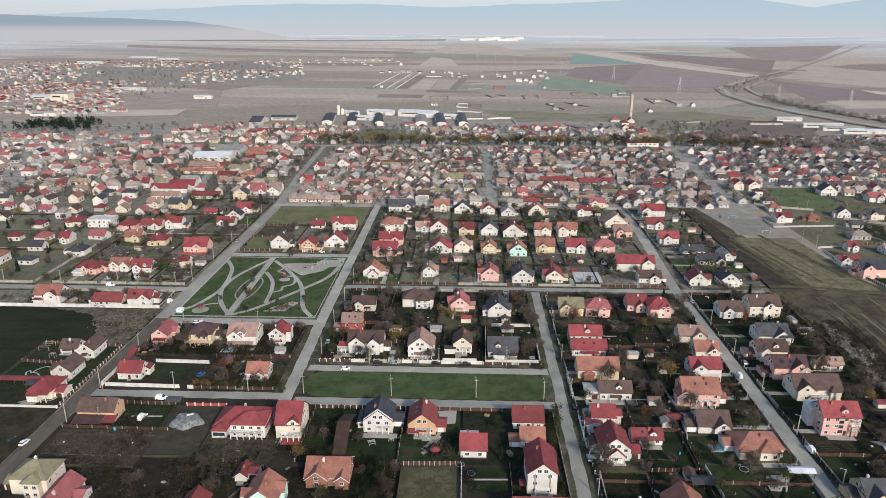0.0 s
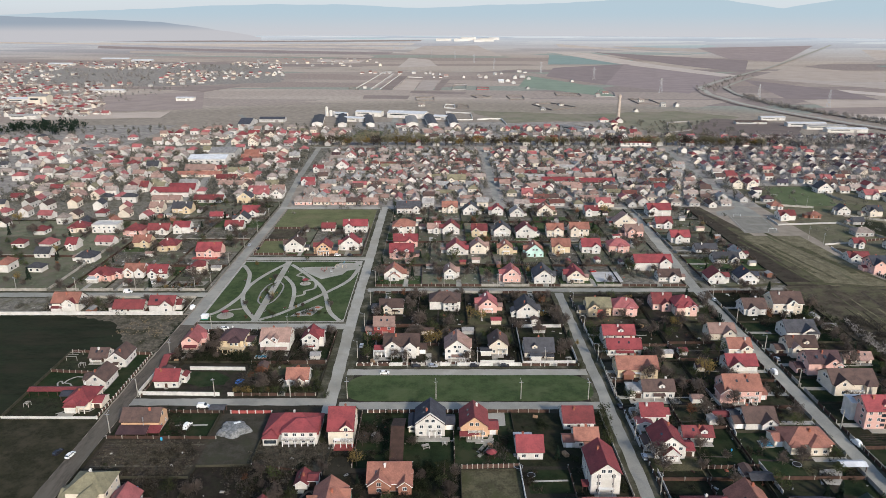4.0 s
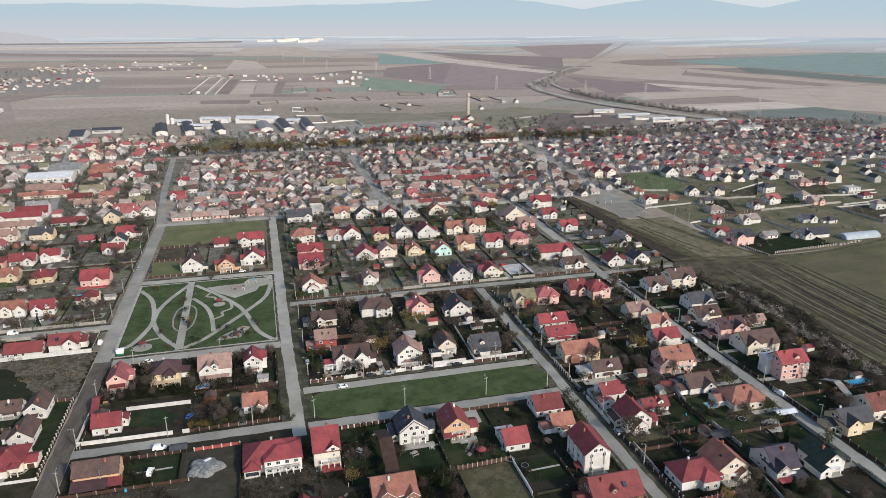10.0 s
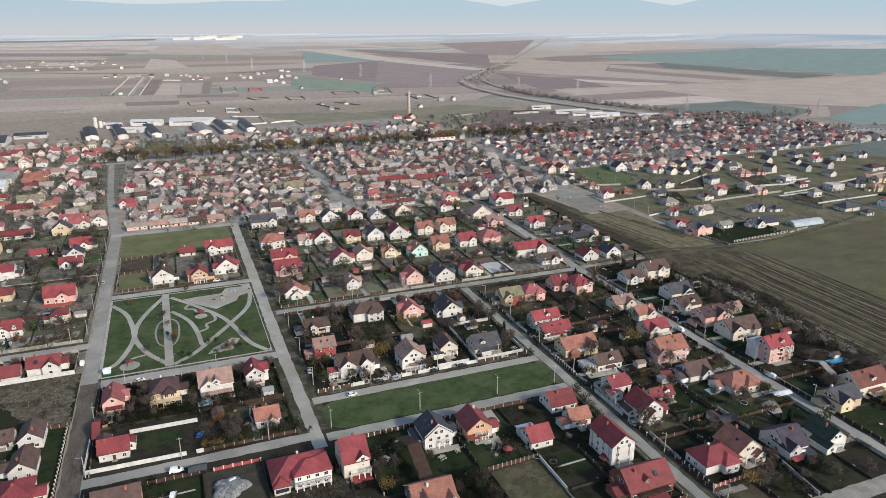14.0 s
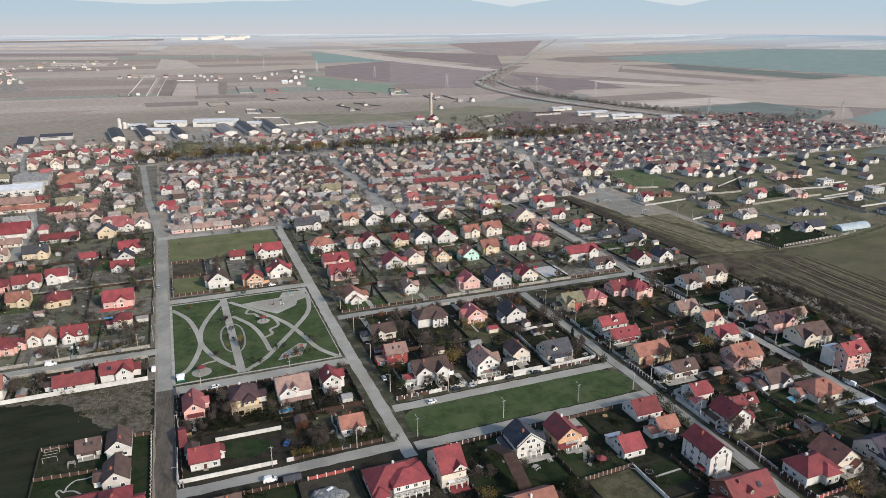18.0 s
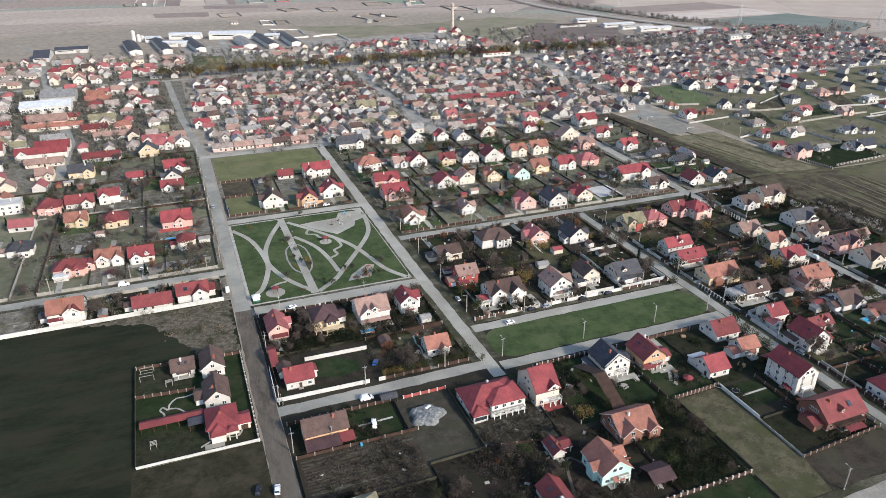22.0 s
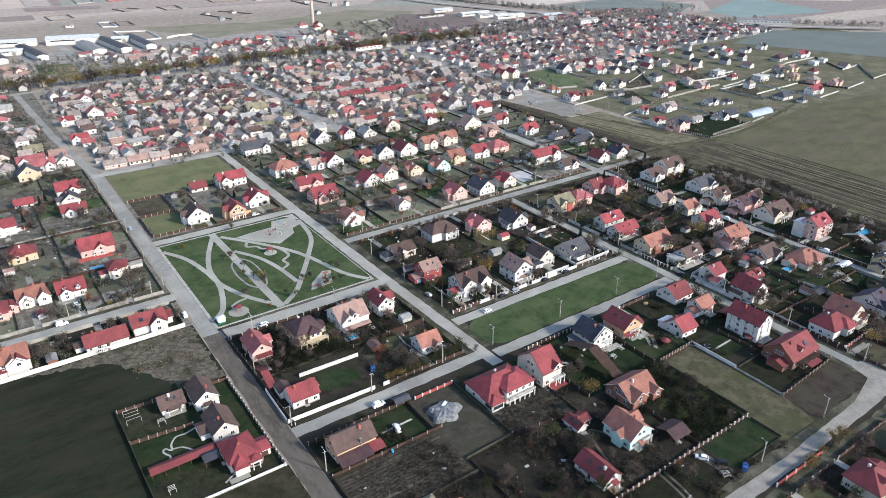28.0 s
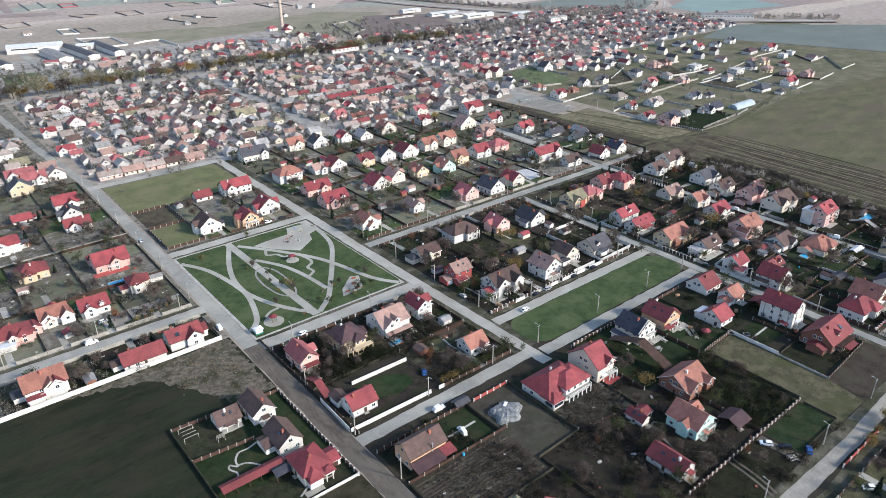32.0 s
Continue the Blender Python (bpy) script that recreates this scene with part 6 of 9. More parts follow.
def plot(x0, x1, y0, y1, m, z):
    sheet("garden_plot", rect(x0, x1, y0, y1), z, m, {"park_lawn": "green garden lawn", "dark_soil": "dark dug garden soil", "garden_turf": "dull green garden turf", "dry_grass": "dry yellowish garden grass", "garden_lawn": "dark green garden lawn", "yard_earth": "bare brown yard earth", "yard_turf": "dull olive yard turf", "fallow_earth": "brown dug garden bed"}[m.name], "garden")


def lots(rows, x0, x1, y0, y1, front, across=False):
    """Splits a block into lots between the houses on it: plots, side fences, a street fence, a path to each door, trees.
    front: the side towards the street, low or high. across: the street runs along y."""
    rng = random.Random(int(x0 * 7 + y0 * 13))
    side = lambda a, b: (b, a) if across else (a, b)
    lo, hi, near, far = (y0, y1, x0, x1) if across else (x0, x1, y0, y1)
    mids = sorted((q[1] if across else q[0]) for q in FOOTPRINTS if x0 < q[0] < x1 and y0 < q[1] < y1)
    keep = [lo]
    for a, b in zip(mids, mids[1:]):
        if b - a > 9:
            keep.append((a + b) / 2)
    keep.append(hi)
    street, back = (near, far) if front == "low" else (far, near)
    inner = 1 if street < back else -1
    for a, b in zip(keep, keep[1:]):
        style = rng.choice(rows)
        gate = a + (b - a) * rng.uniform(0.25, 0.6)
        for s, e in ((a + 0.2, gate), (gate + 3.2, b - 0.2)):
            if e - s > 2:
                fence(*side(s, street), *side(e, street), style)
        fence(*side(b, street + inner * 0.6), *side(b, back), rng.choice(("dark", "wire", "wire", "wire")), 9.0)
        fence(*side(a + 0.3, back - inner * 0.2), *side(b - 0.3, back - inner * 0.2), rng.choice(("wire", "dark", "wire")), 9.0)
        cut = street + (back - street) * rng.uniform(0.45, 0.65)
        for k, (p, q) in enumerate(((street + inner * 0.4, cut), (cut, back - inner * 0.4))):
            p, q = min(p, q), max(p, q)
            m = rng.choice(YARD_PLOTS if y0 > 386 else PLOTS)
            box4 = (p, q, a + 0.4, b - 0.4) if across else (a + 0.4, b - 0.4, p, q)
            plot(*box4, m, 0.035 + 0.006 * k)
        # a drive from the gate
        end = street + inner * min(13, abs(back - street) * 0.4)
        p, q = min(street, end), max(street, end)
        sheet("drive", rect(p, q, gate + 0.2, gate + 3.0) if across else rect(gate + 0.2, gate + 3.0, p, q), 0.055, rng.choice((PAVING, CONCRETE, GRAVEL)), "pale paved drive from the gate", "drive")
        if max(y0, y1) < 395:
            # a narrow path on to the back of the lot, and now and then a low fence across it
            tail = back - inner * rng.uniform(2, 8)
            u = gate + rng.uniform(0.4, 1.8)
            lo_, hi_ = min(end, tail), max(end, tail)
            if hi_ - lo_ > 6:
                line = [(u + rng.uniform(-0.4, 0.4), lo_ + (hi_ - lo_) * k / 4) for k in range(5)]
                ribbon("garden_path", [side(*p) for p in line], rng.uniform(0.7, 1.1), 0.062, rng.choice((CONCRETE, TRACK, DIRT)), "narrow path through the garden")
            if rng.random() < 0.5 and b - a > 8:
                fence(*side(a + 0.5, cut), *side(b - 0.5, cut), rng.choice(("wire", "dark")), 4.0)
        area = (b - a) * abs(back - street)
        for _ in range(int(area / (190 if y0 < 386 else 260)) + 1):
            for _ in range(8):
                u, w = rng.uniform(a + 1, b - 1), rng.uniform(min(street, back) + 1.5, max(street, back) - 1.5)
                x, y = side(u, w)
                if free(x, y):
                    tree(rng.choices(("bare", "olive", "yellow", "rust", "conifer"), (62, 20, 2, 3, 13))[0], x, y, rng)
                    take(x - 1, x + 1, y - 1, y + 1)
                    break
        if rng.random() < 0.6:
            for _ in range(10):
                u, w = rng.uniform(a + 3, b - 3) if b - a > 7 else (a + b) / 2, back - inner * rng.uniform(3, 8)
                x, y = side(u, w)
                if free(x, y) and free(x + 3, y) and free(x - 3, y) and free(x, y + 2.5) and free(x, y - 2.5):
                    shed(x, y, rng)
                    break


def shed(x, y, rng):
    w, d, e = rng.uniform(3.5, 6.5), rng.uniform(3, 4.5), rng.uniform(2.1, 2.6)
    rc, wc = rng.choice("DBPRGM"), rng.choice("WCGM")
    root = tagged(new("garden_shed"), f"small {WALLS[wc][0]} shed with a {ROOFS[rc][0]} roof", "shed", "garden sheds")
    root.location = (x, y, 0)
    turn = math.pi / 2 if rng.random() < 0.4 else 0.0
    part("wall", mesh_of("wall", *gable_wall(w, d, e, d * 0.22), WALLS[wc][1]), root, "", (0, 0, 0), turn)
    part("roof", mesh_of("roof", *gable_roof(w, d, e, d * 0.22, 0.35, 0.12), ROOFS[rc][1]), root, "", (0, 0, 0), turn)
    take(x - w / 2 - 1, x + w / 2 + 1, y - d / 2 - 1, y + d / 2 + 1)


take(-130, -105, 228, 252)
take(-160, -121, 266, 287)
take(-24, 0, 156, 213)
take(-4, 38, 156, 173)
take(-52, -22, 158, 172)
take(-121, -99, 214, 250)
WEEDS = mat("dry_weeds", (0.12, 0.108, 0.082), (0.05, 0.046, 0.034), 1.6, 0.5, 0.95, 0.6, 0.1, third=(0.07, 0.064, 0.045), broad=5)
TRODDEN = mat("trodden_yard", (0.056, 0.05, 0.038), (0.03, 0.027, 0.02), 4, 0.6, 0.95, 0.5, 0.1, third=(0.042, 0.042, 0.027), broad=8)
ORCHARD = mat("orchard_earth", (0.03, 0.0245, 0.0195), (0.015, 0.0125, 0.01), 3, 0.6, 0.95, 0.6, 0.1, third=(0.024, 0.0235, 0.0145), broad=7)
for pts, m, z, label in ((rect(-160.4, -139.6, 232.6, 250), TURF, 0.036, "dark turf round a bungalow"), (rect(-120.8, -99.8, 214, 250), TRODDEN, 0.036, "trodden grey-brown yard"), (rect(-99.4, -62.4, 227.4, 250), TURF, 0.038, "dark turf behind a villa"),
                         ([(-99.4, 214.6), (-72.8, 209.2), (-71.6, 227.2), (-99.4, 227.2)], WEEDS, 0.04, "rough dry weeds behind a villa"), (rect(-62, -24.6, 213, 250), GARDEN_LAWN, 0.037, "dark green garden behind dark fences"), (rect(-24.2, -0.4, 214, 250), GARDEN_LAWN, 0.041, "dark green garden with a round shelter"),
                         (rect(0, 36.8, 214, 250), TURF, 0.039, "dark turf between houses"), ([(-160, 157), (-119.6, 157), (-119.6, 207), (-160, 207)], ORCHARD, 0.034, "dark brown orchard earth"), ([(-119.4, 157), (-50.4, 157), (-50.4, 212), (-72.4, 208.8), (-99.4, 214.2), (-119.4, 213.6)], ORCHARD, 0.037, "dark brown orchard earth with weeds"),
                         (rect(-50, -22.6, 173, 212.6), TURF, 0.042, "dark garden planted with conifers"), ([(-22, 212), (-0.8, 212.8), (-1.4, 171.6), (-4.6, 157), (-30, 157), (-23.6, 171.6)], DRY, 0.044, "dry yellowish grass plot"),
                         (worn([(-1, 171.2), (36.6, 173.2), (37.6, 157), (-4.2, 157)], 1.8, 0.9, 31), BROWN, 0.043, "bare brown earth beside the gravel road"), (rect(0, 37, 174, 191.6), TURF, 0.046, "dark garden behind a timber house"), (rect(1.6, 17, 198.6, 212), GARDEN_LAWN, 0.047, "dark green lawn beside a path"), (rect(17.4, 37, 192, 213.8), TURF, 0.045, "dark turf beside a tall house"),
                         (rect(-50, -23.8, 159, 171.6), GARDEN_LAWN, 0.048, "mown dark green lawn beside the gravel road"), (rect(-94, -57, 157, 171.8), TURF, 0.049, "dark turf with wheel ruts")):
    sheet("garden_plot", pts, z, m, label, "garden")
ribbon("garden_path", [(-72.2, 172.2), (-73.4, 163), (-75.6, 155)], 0.9, 0.06, TRACK, "wheel rut across the turf")
ribbon("garden_path", [(-70.0, 172.2), (-71.2, 163), (-73.4, 155)], 0.9, 0.062, TRACK, "wheel rut across the turf")
ribbon("garden_path", [(-53.6, 171.8), (-53.2, 163), (-51.6, 155)], 3.6, 0.064, TRACK, "bare earth drive to a gate")
ribbon("garden_path", [(-84.6, 176.6), (-76, 200), (-69.5, 189)], 1.0, 0.066, TRACK, "trodden path between two gardens")
ribbon("garden_path", [(2, 205.3), (16, 205.8)], 0.9, 0.068, CONCRETE, "narrow path across a lawn")
ribbon("garden_path", [(-137, 241.2), (-124, 241.6)], 0.9, 0.07, CONCRETE, "narrow pale path across a lawn")
ribbon("garden_path", [(-9.4, 232), (-10.5, 226), (-15.5, 220)], 1.6, 0.072, PAVING, "pale path to a round shelter")
for x0, y0, x1, y1, s_, g_, h_ in ((-160.6, 232.2, -117.6, 231.7, "dark", 6, 0.9), (-121, 231.9, -121, 250, "wire", 4, 1.3), (-99.6, 214.4, -99.6, 250, "wire", 4, 1.3), (-119.6, 213.9, -99.8, 214.2, "wire", 4, 1.0), (-99.2, 214.4, -72.6, 209, "dark", 6, 0.8), (-72, 209.4, -71.4, 227, "wire", 4, 1.0),
                                   (-160.6, 250.6, -122, 250.6, "dark", 3, 1.0), (-117, 250.2, -100, 250.2, "red", 3.4, 1.0), (-60, 250.6, -40, 250.6, "pillar", 2.6, 1.0), (-40, 250.6, -22, 250.6, "pillar", 2.2, 1.0), (-10, 250.6, 16, 250.6, "dark", 4, 1.0), (-62.2, 213.4, -62.2, 250, "dark", 5, 1.0), (-24.4, 213.8, -24.4, 250, "dark", 5, 1.0), (-0.2, 214.2, -0.2, 250, "wire", 4, 1.0), (36.9, 176, 36.9, 250, "concrete", 4, 0.8),
                                   (-50.2, 173, -50.2, 212.6, "dark", 5, 0.9), (-22.3, 172.8, -22.3, 211.6, "wire", 4, 1.5), (-21.8, 212.6, -0.8, 213.4, "dark", 2, 1.2), (-0.5, 212.8, -0.5, 192.3, "white", 4, 0.9), (-0.9, 191.9, -1.3, 172, "concrete", 5, 0.55), (-1.2, 171.5, 36.7, 173.5, "dark", 3, 0.9), (-23.2, 159, -23.2, 171, "wire", 4, 0.8), (-46, 158.8, -23.6, 158.8, "wire", 4, 0.7), (-161, 158, -161, 231.6, "wire", 4, 1.2),
                                   (1.2, 192, 17, 192.2, "wire", 4, 0.9), (17.2, 192, 17.2, 213, "dark", 5, 0.9), (-160.6, 207.2, -120, 207.2, "wire", 4, 1.1), (-119.5, 158, -119.5, 213, "wire", 4, 1.0)):
    fence(x0, y0, x1, y1, s_, g_, h_)
ro_ = random.Random(19)
for x0, x1, y0, y1, n_, kinds, size_ in ((-118, -62, 174, 212, 22, ("bare", "bare", "bare", "olive"), (0.8, 1.3)), (-158, -121, 159, 205, 18, ("bare", "bare", "olive"), (0.8, 1.3)), (-49, -24, 175, 211, 15, ("conifer", "conifer", "olive", "bare"), (0.6, 1.1)), (-98, -74, 229, 232, 3, ("bare",), (0.6, 0.8)), (-60, -40, 214, 230, 5, ("bare", "olive"), (0.7, 1.0)), (2, 36, 214, 220, 4, ("bare", "olive"), (0.7, 1.0)), (-112, -98, 158, 172, 5, ("bare",), (0.8, 1.2))):
    for _ in range(n_):
        for _ in range(10):
            x, y = ro_.uniform(x0, x1), ro_.uniform(y0, y1)
            if free(x, y):
                tree(ro_.choice(kinds), x, y, ro_, ro_.uniform(*size_))
                take(x - 1.5, x + 1.5, y - 1.5, y + 1.5)
                break
for kind, x, y, s_ in (("rust", -99.4, 205.6, 0.9), ("yellow", -91, 174.6, 0.8), ("rust", -64, 170.6, 0.8), ("yellow", -60.6, 214.5, 0.9), ("yellow", -30.9, 145.3, 0.8), ("yellow", -26, 146, 0.8), ("yellow", -19.3, 146.8, 0.9), ("yellow", -13, 146.6, 0.9), ("yellow", -7, 146.4, 0.8), ("olive", -25, 190, 1.0), ("bare", -66, 165.5, 0.9)):
    tree(kind, x, y, ro_, s_)
lots(("dark", "concrete"), -160, 37, 100, 142, "high")
lots(("dark",), -120, -84, 264.2, 294, "low")
lots(("concrete", "dark", "pillar"), -160, -84, 294.6, 329.8, "high")
lots(("pillar", "pillar", "concrete", "white"), -69.5, 36.5, 291.6, 335, "low")
lots(("dark", "concrete", "concrete"), -69.5, 36.5, 335.6, 383, "high")
lots(("concrete", "dark", "dark"), -69.5, 123, 394.4, 431, "low")
lots(("dark", "wire"), -69.5, 123, 431.6, 482, "high")
lots(("dark", "concrete"), -69.5, 123, 482.6, 535, "low")
lots(("wire", "concrete"), -69.5, 130, 535.6, 577, "high")
lots(("concrete", "pillar", "dark", "white"), 47.6, 85.5, 156, 376, "low", True)
lots(("concrete", "dark", "dark"), 86.0, 123.2, 156, 376, "high", True)
lots(("concrete", "dark", "dark"), 132.2, 184, 156, 384, "low", True)
lots(("concrete", "dark"), 138, 186, 394, 575, "low", True)
lots(("concrete", "wire"), -267.6, -256.4, 387.4, 560, "low", True)
lots(("concrete", "white"), -256, -172.5, 387.4, 430, "low")
lots(("wire", "dark"), -256, -171.5, 430.6, 488, "low")
lots(("wire", "concrete"), -256, -171.5, 488.6, 545, "low")
lots(("dark", "concrete"), -256, -172, 545.6, 600, "low")
lots(("dark", "concrete"), -440, -268, 387.4, 450, "low")
lots(("wire", "concrete"), -440, -268, 450.6, 540, "low")
take(-160, -139, 455, 517)
lots(("pillar", "dark"), -137, -84.5, 453, 518, "low")
lots(("concrete",), -256, -173, 351.6, 375.4, "high")

# fences of the further rows, joined
fv, ff, fi = [], [], []
for x0, y0, x1, y1, h, t, k in FAR_FENCES:
    n = Vector((y0 - y1, x1 - x0)).normalized() * max(t, 0.12)
    q = len(fv)
    fv += [(x0 - n.x, y0 - n.y, 0), (x1 - n.x, y1 - n.y, 0), (x1 + n.x, y1 + n.y, 0), (x0 + n.x, y0 + n.y, 0), (x0 - n.x, y0 - n.y, h), (x1 - n.x, y1 - n.y, h), (x1 + n.x, y1 + n.y, h), (x0 + n.x, y0 + n.y, h)]
    ff += [tuple(i + q for i in f) for f in BOX_F]
    fi += [k] * 6
tagged(new("fence_rows", mesh_of("fence_rows", fv, ff, *[FENCES[k][1] for k in sorted(FENCES)], index=fi)), "garden fences and walls of the further streets", "fences", kind="stuff")

# walls that stand out: the white corner lot, the long boundary wall, the fenced court, the walls by the fields
for x0, y0, x1, y1, s, g, h in ((-161.7, 265.2, -126.1, 264.4, "white", 4, 1.0), (-122.5, 264.2, -119.8, 264.2, "white", 4, 1.0), (-161.9, 265.6, -161.4, 287, "white", 4, 1.0), (-147, 288, -121, 287.4, "white", 4, 1.0),
                       (-276, 351, -173, 351.4, "white", 4, 1.2), (-173, 351.8, -173, 372, "concrete", 4, 1.0), (-211, 306, -171, 303, "dark", 3, 1.0), (-171, 246, -171, 303, "pillar", 2.6, 1.0), (-210.6, 247, -211.4, 306, "wire", 4, 1.4), (-210.6, 246.6, -170.6, 246.2, "white", 4, 0.6),
                       (47.0, 262, 47.0, 281, "pillar", 2.2, 1.2), (47.2, 226, 47.2, 247, "white", 4, 1.0), 
                       (-95, 172.4, -23.2, 172.4, "pillar", 2.6, 1.0), (-46.2, 146.8, -19.3, 146.6, "red", 5, 1.2), (-160, 262.8, -161, 340, "dark", 5, 0.8)):
    fence(x0, y0, x1, y1, s, g, h)
for x0, y0, x1, y1, s_ in ((49.5, 231.6, 49.6, 251.4, "white"), (50, 251.7, 61.5, 253.1, "white"), (48.9, 192.2, 49.3, 210.5, "pale"), (48.9, 191.6, 49.5, 174.4, "pillar"), (50, 174, 70.4, 174.6, "red"), (88, 271, 89.6, 254.9, "pale"), (89.6, 254.5, 87.4, 233, "pale"), (88.3, 215, 89.2, 198, "pale"), (66, 212.2, 88, 213, "dark"), (84.6, 183, 81, 157, "pale"), (131.9, 232, 133, 202, "concrete"),
                           (11, 333, 10, 293.4, "white"), (10, 293, 35.4, 293.8, "white"), (36.1, 294, 36.2, 312, "white"), (14, 334.6, 35, 334.6, "white"), (-10.4, 294, 5.9, 294, "white"), (-69, 292.4, -36, 292.6, "pillar"), (-31.5, 293.4, -12.9, 293.2, "pillar")):
    fence(x0, y0, x1, y1, s_, 2.4)
sheet("concrete_slab", [(108.9, 211.4), (118, 212.6), (112.6, 202.8), (105.3, 203.3)], 0.2, CONCRETE, "pale concrete slab beside a lawn", "slab")
sheet("garden_plot", [(118.4, 212.6), (122.6, 211.9), (122.6, 196.2), (107.6, 197.8), (112.8, 202.6)], 0.06, GARDEN_LAWN, "mown green lawn behind a slab", "garden")
sheet("garden_plot", rect(66, 83, 256, 271), 0.058, SOIL, "dark dug soil inside low walls", "garden")
sheet("garden_plot", rect(50, 66, 176, 211), 0.056, TURF, "dark turf behind a pale wall", "garden")
fence(244, 550, 243, 528, "pale", 4, 0.9)
fence(243, 528, 293, 533, "pale", 4, 0.9)
fence(254, 470, 254, 430, "pale", 4, 0.9)
fence(253, 476, 283, 483, "pale", 4, 0.9)
fence(318, 468, 321, 437, "pale", 4, 0.9)
fence(311, 554, 336, 540, "concrete", 4, 1.1)
fence(336, 540, 365, 538, "concrete", 4, 1.1)
fence(443, 587, 418, 528, "pale", 4, 0.9)
fence(418, 528, 453, 522, "pale", 4, 0.9)
fence(453, 522, 491, 523, "pale", 4, 0.9)
fence(455, 568, 493, 568, "pale", 4, 0.9)
fence(408, 487, 452, 488, "pale", 4, 0.9)
fence(452, 488, 448, 467, "pale", 4, 0.9)
fence(408, 487, 410, 438, "concrete", 4, 1.1)
fence(337, 495, 393, 499, "concrete", 4, 1.1)
fence(393, 499, 427, 500, "concrete", 4, 1.1)
fence(299, 581, 274, 588, "concrete", 4, 1.1)
fence(282, 483, 323, 495, "dark", 4, 1.1)
fence(323, 495, 337, 495, "dark", 4, 1.1)
fence(324, 438, 322, 405, "dark", 4, 1.1)
fence(293, 533, 301, 510, "concrete", 4, 1.1)
fence(301, 510, 307, 489, "concrete", 4, 1.1)
fence(425, 609, 373, 545, "concrete", 4, 1.1)
fence(359, 563, 415, 589, "pale", 4, 0.9)
fence(423, 454, 503, 457, "pale", 4, 0.9)
fence(423, 493, 459, 496, "pale", 4, 0.9)
fence(459, 496, 461, 459, "pale", 4, 0.9)
fence(459, 458, 462, 410, "pale", 4, 0.9)
fence(462, 410, 502, 413, "pale", 4, 0.9)
fence(522, 414, 565, 419, "pale", 4, 0.9)
fence(593, 422, 634, 425, "pale", 4, 0.9)
fence(457, 531, 499, 533, "pale", 4, 0.9)
fence(597, 524, 657, 524, "pale", 4, 0.9)
fence(610, 465, 654, 469, "pale", 4, 0.9)
fence(503, 457, 522, 414, "dark", 4, 1.1)
fence(657, 524, 610, 465, "dark", 4, 1.1)
fence(654, 469, 593, 422, "concrete", 4, 1.1)
fence(459, 496, 528, 510, "concrete", 4, 1.1)
fence(528, 510, 597, 524, "concrete", 4, 1.1)
fence(339, 674, 337, 618, "concrete", 4, 1.1)
fence(337, 618, 339, 606, "concrete", 4, 1.1)
fence(273, 637, 256, 600, "concrete", 4, 1.1)
fence(256, 600, 274, 588, "concrete", 4, 1.1)
fence(253, 422, 259, 390, "pillar", 1.6, 1.1)
fence(268, 394, 325, 398, "pillar", 1.6, 1.1)
fence(327, 397, 350, 401, "pillar", 1.6, 1.1)
sheet("garden_plot", rect(-159.5, -139.5, 455, 486), 0.05, DULL_LAWN, "dry grass of a small fenced pitch", "garden")
sheet("garden_plot", rect(-159.5, -139.5, 487.5, 517), 0.05, FALLOW, "bare brown yard beside the playing field", "garden")
for x0, y0, x1, y1 in ((-160, 454.4, -138.8, 454.4), (-160, 455, -160, 486.6), (-138.8, 455, -138.8, 517), (-160, 487, -139, 487), (-160, 517.6, -139, 517.6)):
    fence(x0, y0, x1, y1, "dark", 3.5, 1.02)
sheet("garden_plot", rect(-160, -121, 265.5, 287), 0.045, SOIL, "dark garden earth inside a white wall", "garden")
sheet("garden_plot", worn([(-146, 286), (-134, 286), (-126, 280), (-127, 274), (-137, 272), (-147, 277)], 3, 0.5, 21), 0.052, GARDEN_LAWN, "patch of green grass in a walled garden", "garden")
sheet("garden_plot", rect(-141, -122, 232, 250), 0.05, GARDEN_LAWN, "bright mown lawn beside a house", "garden")
sheet("garden_plot", rect(-160, -120, 207.6, 231.4), 0.052, BROWN, "brown dug vegetable plot", "garden")
for y in (214.2, 220.8, 227.6):
    ribbon("garden_path", [(-159, y), (-146, y + 0.5), (-133, y - 0.3), (-121, y + 0.4)], 1.5, 0.075, WEEDS, "weedy baulk between dug plots", "weeds")


def furrows(x0, x1, y0, y1, step, seed, along=True, m=None):
    """Dug ridges across a vegetable plot, in one piece."""
    rng = random.Random(seed)
    vs, fs = [], []
    lo, hi, a, e = (y0, y1, x0, x1) if along else (x0, x1, y0, y1)
    u = lo + step / 2
    while u < hi:
        n, k = 12, len(vs)
        for i in range(n + 1):
            t, h, w = a + (e - a) * i / n, rng.uniform(0.12, 0.34), step * rng.uniform(0.28, 0.42)
            q = u + rng.uniform(-0.12, 0.12)
            vs += [(t, q - w, 0.03), (t, q, h), (t, q + w, 0.03)] if along else [(q + w, t, 0.03), (q, t, h), (q - w, t, 0.03)]
        fs += [(k + 3 * i + j, k + 3 * i + 3 + j, k + 3 * i + 4 + j, k + 3 * i + 1 + j) for i in range(n) for j in (0, 1)]
        u += step
    tagged(new("vegetable_bed", mesh_of("vegetable_bed", vs, fs, m or DIRT)), "dug brown ridges of a vegetable bed", "vegetable bed", kind="stuff")


